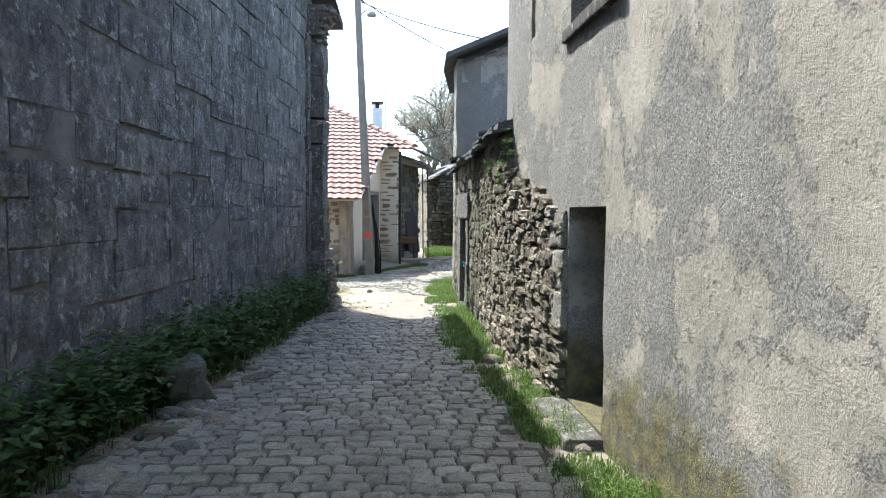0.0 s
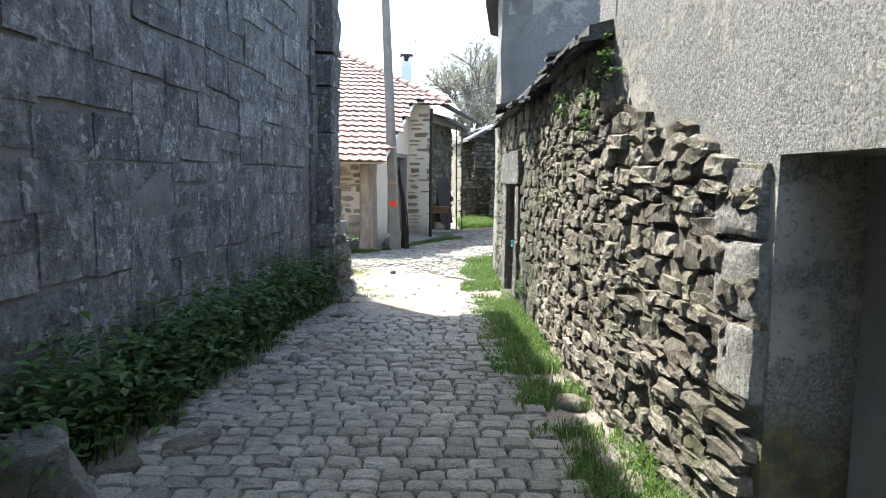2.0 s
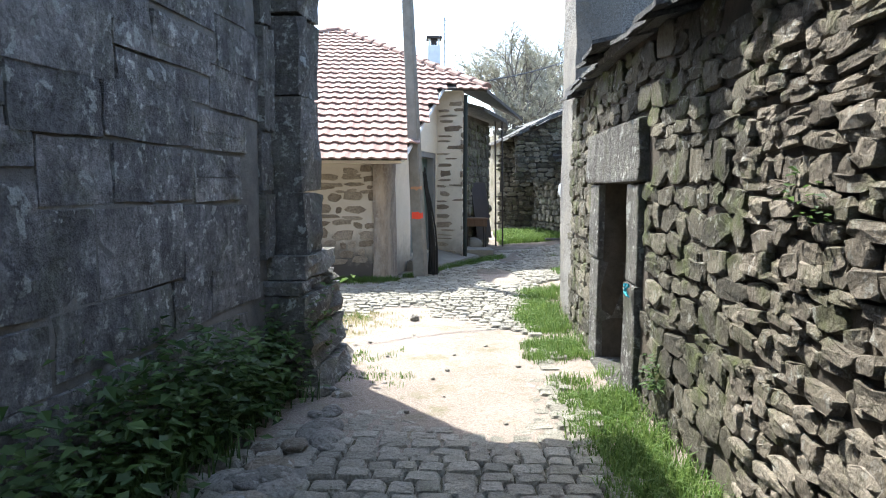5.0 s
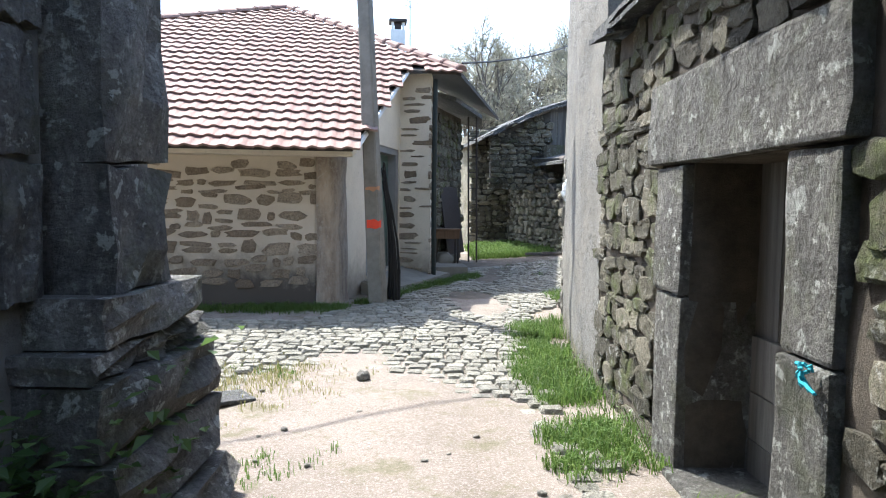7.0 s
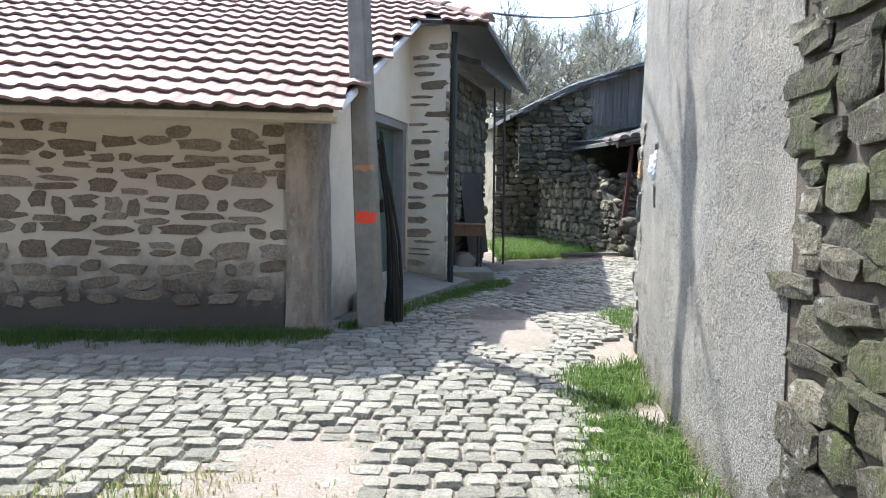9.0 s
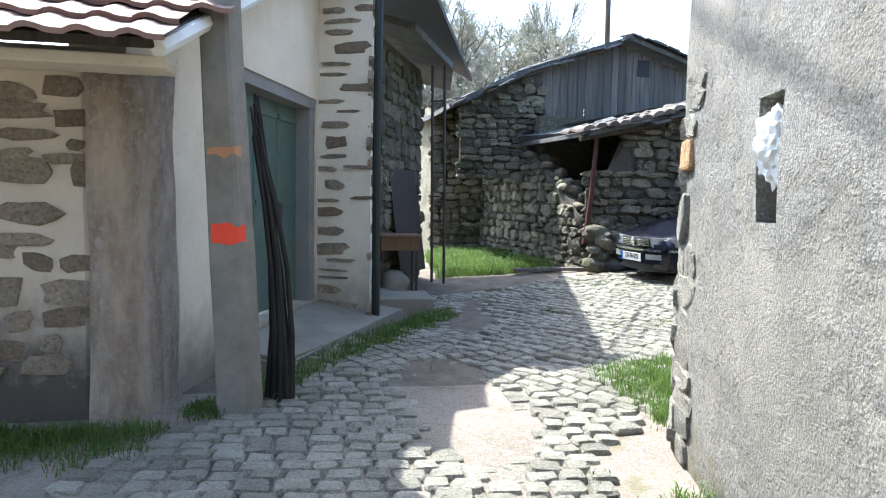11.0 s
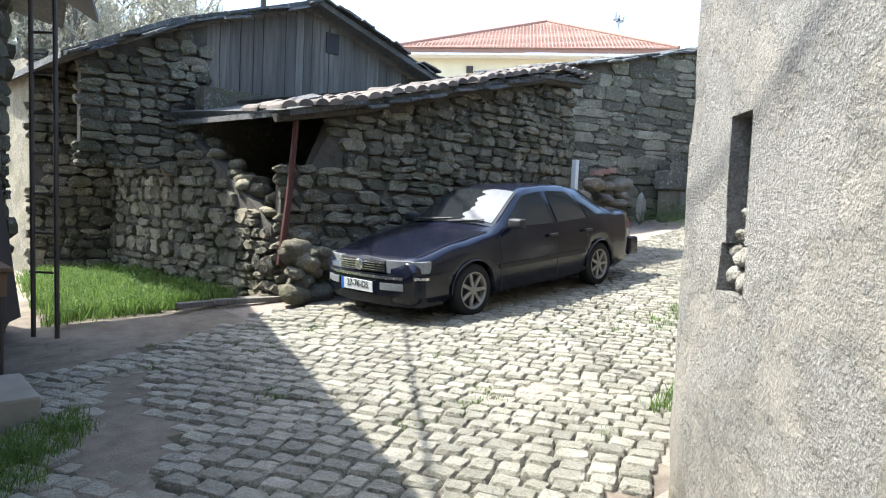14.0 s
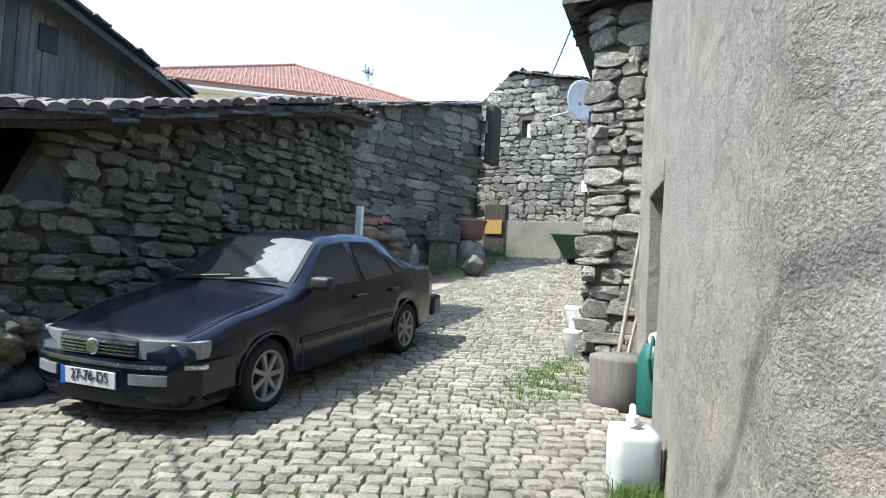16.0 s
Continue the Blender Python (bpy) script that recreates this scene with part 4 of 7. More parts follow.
tagged(part("downpipe", tubed([(1.79, 20.66, 3.25), (1.78, 20.66, 1.5), (1.79, 20.66, -0.3)], 0.045, None, 10), plain("dark green pipe", (0.018, 0.024, 0.021), 0.5), None), "dark green downpipe at the house corner", "downpipe")
tagged(part("bargeboard", tubed([(0.42, 17.2, 1.70), (1.27, 20.48, 3.31)], 0.045, None, 6), white_paint, None), "white painted board along the roof edge", "board")
# concrete apron
bm = bmesh.new()
poly = [(0.5, 18.75), (0.95, 18.75), (1.35, 19.55), (2.05, 20.95), (2.3, 21.45), (2.35, 22.1), (1.9, 22.1), (1.2, 21.0)]
top = [bm.verts.new((x, y, (-0.12 if (x, y) in ((0.5, 18.75), (1.2, 21.0), (1.9, 22.1)) else -0.275))) for x, y in poly]
bot = [bm.verts.new((x, y, -0.6)) for x, y in poly]
bm.faces.new(top)
for i in range(len(poly)):
    j = (i + 1) % len(poly)
    bm.faces.new((top[i], top[j], bot[j], bot[i]))
bmesh.ops.bevel(bm, geom=[e for e in bm.edges if all(v.co.z > -0.3 for v in e.verts)], offset=0.03, segments=2, affect="EDGES")
tagged(part("pavement", bm, concrete, None), "worn concrete apron before the garage", "pavement", kind="structure")
tagged(part("doorstep", boxed(1.84, 2.5, 21.15, 21.8, -0.5, -0.16, bevel=0.02), concrete, None), "rough concrete step by the porch", "step")
boulder("concrete_block", "broken pale concrete block beside the porch step", pose(2.15, 22.25, -0.15, 0, 0, 25) @ Matrix.Diagonal((0.45, 0.4, 0.42, 1)), concrete, 91, category="block")

# ---- utility pole with the dark bundle leaning on it ----
pole = thing("utility_pole", "square grey concrete utility pole with red and orange paint marks", "utility pole")
pb, pt = Vector((0.75, 17.80, -0.6)), Vector((0.38, 17.85, 7.4))
PTURN = radians(-22)


def on_pole(z):
    return pb + (pt - pb) * ((z - pb.z) / (pt.z - pb.z))


def pole_half(z):
    return 0.108 - 0.04 * (z + 0.6) / 8


def pole_shaft():
    """A square tapering concrete shaft with chamfered edges."""
    bm = bmesh.new()
    rings = []
    for k in range(21):
        z = -0.6 + 8 * k / 20
        c, h = on_pole(z), pole_half(z)
        e = h - 0.018
        ring = []
        for x, y in ((h, -e), (h, e), (e, h), (-e, h), (-h, e), (-h, -e), (-e, -h), (e, -h)):
            w = 0.004 * noise.noise((x * 9, y * 9, z * 3))
            q = Matrix.Rotation(PTURN, 3, "Z") @ Vector((x + w, y + w, 0))
            ring.append(bm.verts.new((c.x + q.x, c.y + q.y, z)))
        rings.append(ring)
    for a, b in zip(rings, rings[1:]):
        for i in range(8):
            bm.faces.new((a[i], a[(i + 1) % 8], b[(i + 1) % 8], b[i]))
    bm.faces.new(rings[-1])
    return bm


part("shaft", pole_shaft(), plain("stained grey concrete", (0.215, 0.195, 0.16), 0.95, 0, 0.6, 5), pole)


def pole_mark(z, h, mat, nm, label):
    """A ragged patch of paint round one edge of the shaft."""
    bm = bmesh.new()
    c, d = on_pole(z), pole_half(z) + 0.003
    rows_ = []
    for k in range(5):
        row_ = []
        for i, (x, y) in enumerate(((-d * 0.7, -d), (-d * 0.2, -d), (d * 0.4, -d), (d - 0.012, -d), (d, -d + 0.012), (d, -d * 0.2))):
            q = Matrix.Rotation(PTURN, 3, "Z") @ Vector((x, y, 0))
            row_.append(bm.verts.new((c.x + q.x, c.y + q.y, z + h * (k / 4 - 0.5) + (0.05 if k in (0, 4) else 0.012) * noise.noise((i * 1.7, k, z * 9)))))
        rows_.append(row_)
    for r0, r1 in zip(rows_, rows_[1:]):
        for i in range(5):
            bm.faces.new((r0[i], r0[i + 1], r1[i + 1], r1[i]))
    part(nm, bm, mat, pole, label)


pole_mark(0.76, 0.1, red_paint, "paint_mark", "sprayed red paint mark")
pole_mark(1.24, 0.045, orange_paint, "paint_mark", "sprayed orange paint mark")
bm = bmesh.new()
tube(bm, [on_pole(6.5), on_pole(6.5) + Vector((0.18, -0.25, 0.12)), on_pole(6.5) + Vector((0.3, -0.45, 0.06))], 0.02)
part("bracket", bm, grey_metal, pole)
lamp = part("lamp_head", lathe([(0.02, 0.0), (0.1, -0.05), (0.13, -0.12), (0.11, -0.15)], 14, None, Matrix.Translation(on_pole(6.5) + Vector((0.32, -0.48, 0.05)))), grey_metal, pole, "small grey street lamp head", True)
part("insulator_arm", boxed(-0.28, 0.28, -0.03, 0.03, 7.0, 7.06, bevel=0.005, m=Matrix.Translation((0.42, 17.9, 0))), dark_metal, pole)
bund = thing("stick_bundle", "bundle of dark old sticks leaning against the pole", "sticks")
rbd = random.Random(19)
black_stick = wood_material("blackened sticks", (0.012, 0.011, 0.01), (0.04, 0.035, 0.03))
for k in range(20):
    f = Vector((0.88 + 0.2 * rbd.random(), 17.95 + 0.15 * rbd.random(), 0))
    f.z = ground_z(f.x, f.y) + 0.01
    tip = on_pole(1.25 + 0.4 * rbd.random()) + Vector((0.13 + 0.05 * rbd.random(), 0.12 + 0.1 * rbd.random(), 0))
    bend = Vector((rbd.uniform(0.02, 0.09), rbd.uniform(-0.03, 0.03), 0))
    mid = [f.lerp(tip, q) + bend * math.sin(math.pi * q) for q in (0.25, 0.5, 0.75)]
    part("stick", tubed([f, *mid, tip], rbd.uniform(0.012, 0.026), 0.008, 6), black_stick, bund)

# ---- porch clutter: table, leaning sheet, posts ----
tab = thing("table", "small wooden table with a reddish drawer front and thin dark legs", "table")
part("tabletop", boxed(1.93, 2.48, 21.98, 22.5, 0.49, 0.52, bevel=0.008), brown_wood, tab)
part("drawer", boxed(1.96, 2.45, 22.01, 22.47, 0.32, 0.488, bevel=0.008), brown_wood, tab, "reddish brown drawer front")
for x, y in ((1.98, 22.03), (2.42, 22.03), (1.98, 22.45), (2.42, 22.45)):
    part("leg", tubed([(x, y, 0.4), (x, y, -0.35)], 0.017, 0.014, 8), dark_metal, tab)
tagged(part("steel_sheet", boxed(-0.5, 0.5, -0.01, 0.01, 0, 1.45, bevel=0.004, m=pose(2.5, 22.9, -0.05, -8, 0, 62)), dark_metal, None), "dark steel sheet leaning in the porch", "sheet")
ladder = thing("ladder", "thin dark metal ladder standing under the porch eave", "ladder")
for dx in (0.0, 0.16):
    part("rail", tubed([(2.86 + dx, 23.75 - dx, 3.0), (2.90 + dx, 23.7 - dx, -0.3)], 0.022, None, 8), dark_metal, ladder)
for k in range(7):
    part("rung", tubed([(2.87, 23.74, 0.3 + k * 0.36), (3.03, 23.58, 0.3 + k * 0.36)], 0.012, None, 6), dark_metal, ladder)

# ---- chimney and aerial on the house ----
ch = thing("chimney", "white chimney with a dark cap behind the tiled roof", "chimney")
part("chimney_shaft", boxed(1.14, 1.5, 25.3, 25.66, 3.5, 5.28, bevel=0.01), white_paint, ch)
part("cap_frame", boxed(1.16, 1.22, 25.32, 25.38, 5.28, 5.47), white_paint, ch)
part("cap_frame", boxed(1.42, 1.48, 25.32, 25.38, 5.28, 5.47), white_paint, ch)
part("cap", boxed(1.1, 1.54, 25.26, 25.7, 5.46, 5.53, bevel=0.01), dark_metal, ch)
part("flue", boxed(1.24, 1.4, 25.4, 25.6, 5.28, 5.46), dark_metal, ch)
aer = thing("aerial", "thin television aerial mast", "aerial")
part("mast", tubed([(1.64, 25.5, 3.6), (1.62, 25.5, 6.1)], 0.02, None, 6), grey_metal, aer)
for z in (5.87, 6.0):
    part("element", tubed([(1.45, 25.5, z + 0.06), (1.95, 25.5, z - 0.06)], 0.01, None, 6), grey_metal, aer)

# ---- barn: plank gable, roof, posts, fallen stones ----
barn = thing("barn", "weathered plank gable of an old barn with a sagging roof", "barn")
def gable_z(x):
    if x < 4.9:
        return 3.38 - 0.5 * (4.9 - x)
    return 4.19 - 0.352 * (7.2 - x) if x < 7.2 else 4.19 - 0.31 * (x - 7.2)
bx = 5.5
rp = random.Random(12)
while bx < 10.0:
    w = rp.uniform(0.14, 0.26)
    y = 26.33 + 0.055 * (bx - 4.9) + rp.uniform(-0.012, 0.012)
    part("plank", boxed(bx, bx + w - 0.012, y - 0.015, y + 0.015, 2.1 + rp.uniform(-0.05, 0.05), gable_z(bx + w / 2) - 0.05, bevel=0.004), plank_mat, barn)
    bx += w
# No hole is cut: a black plate paints the darkness of a small opening.
part("window_hole", boxed(7.54, 7.78, 26.43, 26.455, 3.55, 3.88), black_plastic, barn, "black plate standing for a small unlit opening between planks")
gp = Path([(3.9, 26.5), (5.5, 26.36)], -1)
bw = wall_mesh("gable_stone", gp, 1.5, lambda u: gable_z(3.9 + u) - 0.06, dark_core, 0.3, (), 0.3, 0.02, parent=barn)
for nm, pts in (("roof", [(7.2, 26.1, 4.27), (4.9, 26.1, 3.46), (4.5, 31.0, 3.46), (6.8, 32.0, 4.27)]), ("roof", [(4.9, 26.1, 3.46), (3.6, 26.2, 2.8), (3.4, 30.2, 2.8), (4.5, 31.0, 3.46)]), ("roof", [(7.2, 26.1, 4.27), (6.8, 32.0, 4.27), (11.0, 32.0, 3.07), (11.0, 26.2, 3.09)])):
    slab_roof(nm, pts, slate_mat, 0.09, "", barn)
post = thing("shed_post", "rust-red iron post holding the lean-to roof", "post")
part("shaft", tubed([(5.42, 23.8, 0.3), (5.5, 23.78, 1.1), (5.56, 23.76, 2.06)], 0.045, 0.035, 8), rust, post)
part("brace", tubed([(5.6, 23.83, 1.1), (6.1, 23.95, 0.35)], 0.035, 0.03, 6), dark_wood, post)
tagged(part("roof_beam", tubed([(5.2, 23.6, 1.98), (6.2, 23.62, 2.18), (8.6, 23.7, 2.84), (10.1, 23.8, 3.22), (11.1, 23.9, 3.27)], 0.05, None, 8), dark_wood, None), "dark timber under the edge of the lean-to roof", "beam")
rb = random.Random(5)
for k in range(26):
    s = rb.uniform(0.18, 0.42)
    x = rb.uniform(5.4, 6.5)
    y = 23.75 - rb.uniform(-0.1, 0.25)
    boulder("boulder", "rounded mossy boulder piled at the shed corner", pose(x, y, -0.1 + s * 0.2 + rb.uniform(0, 0.55) * (1 if x < 6.3 else 0.5), rb.uniform(-20, 20), rb.uniform(-20, 20), rb.uniform(0, 180)) @ Matrix.Diagonal((s * 1.25, s, s * 0.7, 1)), far_stone_mat if k in (3, 9) else barn_mat, 100 + k, "boulders piled at the shed")
for k in range(34):
    u_ = rb.uniform(1.9, w1_path.length - 0.05)
    s = rb.uniform(0.14, 0.34)
    q = on_wall(w1_path, u_, w1_top(u_) + 0.02, -rb.uniform(0.0, 0.36)).translation
    boulder("wall_stone", "loose mossy stone on top of a tumbledown wall", pose(q.x, q.y, q.z + rb.uniform(0, 0.06), rb.uniform(-20, 20), rb.uniform(-20, 20), rb.uniform(0, 180)) @ Matrix.Diagonal((s * 1.3, s, s * 0.7, 1)), barn_mat, 140 + k, "stones on the tumbledown wall")
for k, (x, y, a) in enumerate(((4.9, 24.1, 10), (5.3, 23.9, -4))):
    tagged(part("timber", boxed(-0.6, 0.6, -0.05, 0.05, 0, 0.06, bevel=0.01, m=pose(*at(x, y, 0.015), 0, 0, a)), plank_mat, None), "old grey timber lying on the ground", "timber")
tagged(part("corner_post", boxed(10.98, 11.06, 23.8, 23.9, 0.1, 2.0, bevel=0.01), white_paint, None), "pale upright post at the shed corner", "post")

# ---- second pole far behind the barn ----
p2 = thing("utility_pole", "thin far utility pole behind the barn", "utility pole")
part("shaft", tubed([(11.5, 36.8, -0.4), (11.4, 36.8, 10.0)], 0.12, 0.09, 8), dark_wood, p2)

# ---- parked saloon car ----
def paint_material():
    m = Mat("dark navy car paint", 0.25)
    m.b.inputs["Coat Weight"].default_value = 0.1
    m.b.inputs["Coat Roughness"].default_value = 0.12
    dust = m.ramp(m.noise(5, 6, 0.7), (0.35, 0.0), (0.75, 0.35))
    m.color(m.mix(dust, (0.003, 0.004, 0.010), (0.008, 0.0085, 0.013)))
    m.rough(m.math("ADD", 0.14, m.math("MULTIPLY", m.noise(8, 5), 0.14)))
    return m.m


car_paint = paint_material()
def glass_material(name, c, rough=0.03):
    m = Mat(name, rough)
    m.b.inputs["Transmission Weight"].default_value = 0.85
    m.b.inputs["IOR"].default_value = 1.45
    m.b.inputs["Specular IOR Level"].default_value = 0.6
    m.color(c)
    return m.m


car_glass = glass_material("tinted car glass", (0.16, 0.18, 0.18))
screen_glass = plain("dark windscreen glass", (0.012, 0.014, 0.015), 0.12, 0.0, 0.0)
screen_glass.node_tree.nodes["Principled BSDF"].inputs["Specular IOR Level"].default_value = 0.25
lens_glass = plain("ribbed lamp glass", (0.2, 0.21, 0.21), 0.15, 0.0, 0.5, 40)
chrome = plain("dull chrome", (0.6, 0.6, 0.6), 0.25, 1.0, 0.2)
silver = plain("silver sunshade foil", (0.09, 0.093, 0.1), 0.6, 0.2, 0.5, 12)
rubber = plain("black tyre rubber", (0.011, 0.011, 0.011), 0.9)
alloy = plain("dusty alloy", (0.24, 0.225, 0.2), 0.5, 0.3)
trim_black = plain("grey-black bumper plastic", (0.015, 0.015, 0.017), 0.6)
cabin_black = plain("dark cabin cloth", (0.012, 0.012, 0.013), 0.95)
amber = glass_material("amber glass", (0.7, 0.55, 0.4), 0.15)
plate_blue = plain("blue plate strip", (0.02, 0.09, 0.35), 0.5)
red_lens = plain("red tail lamp", (0.3, 0.01, 0.01), 0.3)

CS = 0.93
AXF, AXR, WR = 0.90, 3.53, 0.305
CB = Vector((2.45, 0.17, 0)).normalized()
CN = Vector((-CB.y, CB.x, 0))
PITCH = math.atan2(ground_z(8.97, 21.82) - ground_z(6.52, 21.65), 2.455)
org = Vector((6.52, 21.65, 0)) + CN * 0.78 * CS - CB * AXF * CS
org.z = ground_z(6.52, 21.65) + 0.005 - math.tan(PITCH) * AXF * CS
cm = Matrix(((CB.x, CN.x, 0, org.x), (CB.y, CN.y, 0, org.y), (0, 0, 1, org.z), (0, 0, 0, 1))) @ Matrix.Rotation(-PITCH, 4, "Y") @ Matrix.Diagonal((CS, CS, CS, 1))
car = thing("car", "dark navy four-door saloon parked on the cobbles", "car", cm)


def interp(x, pts):
    for (x0, y0), (x1, y1) in zip(pts, pts[1:]):
        if x <= x1:
            t = max(0, (x - x0) / (x1 - x0))
            t = t * t * (3 - 2 * t) * 0.35 + t * 0.65
            return y0 + (y1 - y0) * t
    return pts[-1][1]


TOPZ = [(0.0, 0.62), (0.06, 0.70), (0.14, 0.735), (0.7, 0.86), (1.25, 0.935), (1.33, 0.97), (2.02, 1.375), (2.25, 1.42), (2.6, 1.435), (3.0, 1.42), (3.28, 1.375), (3.95, 1.06), (4.05, 1.03), (4.48, 1.01), (4.56, 0.96), (4.6, 0.85)]
BELT = [(0.0, 0.56), (0.1, 0.66), (0.7, 0.80), (1.3, 0.89), (2.5, 0.93), (3.6, 0.955), (4.3, 0.95), (4.6, 0.82)]
HALF = [(0.0, 0.66), (0.08, 0.76), (0.3, 0.815), (0.9, 0.845), (2.3, 0.855), (3.6, 0.845), (4.3, 0.80), (4.55, 0.73), (4.6, 0.68)]
TOPW = [(0.0, 0.6), (0.15, 0.68), (0.7, 0.71), (1.25, 0.72), (1.4, 0.71), (2.02, 0.57), (2.6, 0.555), (3.28, 0.56), (3.95, 0.66), (4.5, 0.68), (4.6, 0.62)]
LOW = [(0.0, 0.27), (0.1, 0.2), (0.6, 0.18), (4.1, 0.19), (4.5, 0.25), (4.6, 0.33)]


def arch(x):
    z = 0.0
    for c in (AXF, AXR):
        if abs(x - c) < 0.35:
            z = max(z, WR - 0.01 + math.sqrt(0.35 ** 2 - (x - c) ** 2))
    return z


def section(x):
    hw, tw, bz, tz, lz = interp(x, HALF), interp(x, TOPW), interp(x, BELT), interp(x, TOPZ), interp(x, LOW)
    bz = min(bz, tz - 0.02)
    a = max(arch(x), lz)
    mid = max(0.56, a + 0.01)
    mid = min(mid, bz - 0.05)
    p = [(0, a if a > lz else lz), (hw * 0.86, a if a > lz else lz), (hw * 0.985, max(lz + 0.08, a)), (hw * 1.0, max(mid, a)), (hw * 0.99, (mid + bz) / 2 + 0.02), (hw * 0.955, bz)]
    p += [(tw + (hw * 0.945 - tw) * 0.5 if tz - bz > 0.15 else tw + (hw * 0.945 - tw) * 0.6, bz + (tz - bz) * (0.5 if tz - bz > 0.15 else 0.62)), (tw, tz - (0.03 if tz - bz > 0.15 else 0.012)), (tw * 0.8, tz), (0, tz + 0.025)]
    return p


def surf_y(x, z):
    """Half width of the body at a place along it and a height."""
    s = section(x)
    for (y0, z0), (y1, z1) in zip(s[2:], s[3:]):
        if z0 <= z <= z1 and z1 > z0:
            return y0 + (y1 - y0) * (z - z0) / (z1 - z0)
    return s[5][0]


bm = bmesh.new()
xs = sorted({round(v, 3) for v in [*np.arange(0, 4.601, 0.06), 0.02, 0.05, 0.1, 4.6, 1.25, 1.33, 2.02, 3.28, 3.95]})
secs = []
for x in xs:
    s = section(x)
    full = [(-y, z) for y, z in s[::-1]] + s[1:-1]
    secs.append([bm.verts.new((x, y, z)) for y, z in full])
n = len(secs[0])
for a, b in zip(secs, secs[1:]):
    for i in range(n):
        bm.faces.new((a[i], a[(i + 1) % n], b[(i + 1) % n], b[i]))
bm.faces.new(secs[0])
bm.faces.new(secs[-1])
body = part("body", bm, car_paint, car, "dusty dark navy bodywork", True)


def outward(ob, test):
    """Turns an open sheet so that its faces look out of the car."""
    if sum(1 if test(p) else -1 for p in ob.data.polygons) < 0:
        ob.data.flip_normals()
    return ob


def side_patch(name, poly, side, mat, parent, off=0.006, label="", sub=5):
    """A panel that follows the body's side: polygon given as (x, z)."""
    bm = bmesh.new()
    f = bm.faces.new([bm.verts.new((x, 0, z)) for x, z in poly])
    bmesh.ops.triangulate(bm, faces=[f])
    bmesh.ops.subdivide_edges(bm, edges=bm.edges[:], cuts=sub, use_grid_fill=True)
    for v in bm.verts:
        v.co.y = side * (surf_y(v.co.x, v.co.z) + off)
    return outward(part(name, bm, mat, parent, label, True), lambda p: p.normal.y * side > 0)


WINS = ([(1.50, 0.965), (2.05, 1.325), (2.44, 1.36), (2.44, 0.96)], [(2.54, 0.96), (2.54, 1.36), (3.08, 1.33), (3.22, 0.975)], [(3.29, 0.98), (3.16, 1.315), (3.34, 1.25), (3.74, 1.02)])
for side in (-1, 1):
    for w in WINS:
        side_patch("side_window", w, side, car_glass, body, 0.008, "dark side window")
    side_patch("side_moulding", [(0.14, 0.5), (0.14, 0.55), (0.5, 0.55), (0.5, 0.5)], side, trim_black, body, 0.008)
    side_patch("side_moulding", [(1.32, 0.50), (1.32, 0.555), (3.12, 0.565), (3.12, 0.51)], side, trim_black, body, 0.012)
    for x0, x1, zt in ((1.36, 1.375, 0.89), (2.48, 2.495, 1.36), (3.2, 3.213, 0.94)):
        side_patch("door_gap", [(x0, 0.27), (x0, zt), (x1, zt), (x1, 0.27)], side, black_plastic, body, 0.003)
    for x in (2.28, 3.08):
        b_ = boxed(x, x + 0.18, side * 0.87 - 0.018, side * 0.87 + 0.018, 0.80, 0.835, bevel=0.01)
        part("door_handle", b_, black_plastic, body)
    mir = boxed(1.52, 1.64, side * 0.90 - 0.1, side * 0.90 + 0.1, 0.955, 1.07, bevel=0.03)
    mo = part("wing_mirror", mir, black_plastic, car, "black wing mirror with a bright edge", True)
    part("mirror_glass", boxed(1.637, 1.643, side * 0.90 - 0.08, side * 0.90 + 0.08, 0.975, 1.055), chrome, mo)
    # arch lips
    for c in (AXF, AXR):
        bm = bmesh.new()
        pts = []
        for k in range(13):
            t = math.pi * k / 12
            x, z = c + 0.353 * math.cos(t), WR + 0.35 * math.sin(t)
            pts.append((x, side * (surf_y(min(max(x, 0.02), 4.58), min(max(z, 0.3), 0.9)) + 0.002), z))
        tube(bm, pts, 0.012, None, 6)
        part("arch_lip", bm, car_paint, body)
# windscreen and rear window
def cross_patch(name, x0, x1, half0, half1, mat, parent, off, label="", ya=-1.0, yb=1.0, wob=0.0, nx=8, ny=12):
    bm = bmesh.new()
    g = []
    for i in range(nx + 1):
        x = x0 + (x1 - x0) * i / nx
        hw = half0 + (half1 - half0) * i / nx
        row_ = []
        for j in range(ny + 1):
            y = hw * (ya + (yb - ya) * j / ny)
            s = section(x)
            tw, tz = s[7][0], s[8][1]
            z = tz + 0.025 * max(0, 1 - (abs(y) / tw) ** 2) - (0.02 * (abs(y) / tw) ** 6)
            y += 0.13 * noise.noise((i * 0.6, 3, 3)) * (1 - j / ny) ** 0 * (1 if name == "sunshade" and j == ny else 0)
            row_.append(bm.verts.new((x + (wob * noise.noise((i * 1.7, j * 1.7, 0))), y, z + off + wob * noise.noise((i * 1.3, j * 1.3, 5)))))
        g.append(row_)
    for a, b in zip(g, g[1:]):
        for j in range(ny):
            bm.faces.new((a[j], a[j + 1], b[j + 1], b[j]))
    return outward(part(name, bm, mat, parent, label, True), lambda p: p.normal.z > 0)


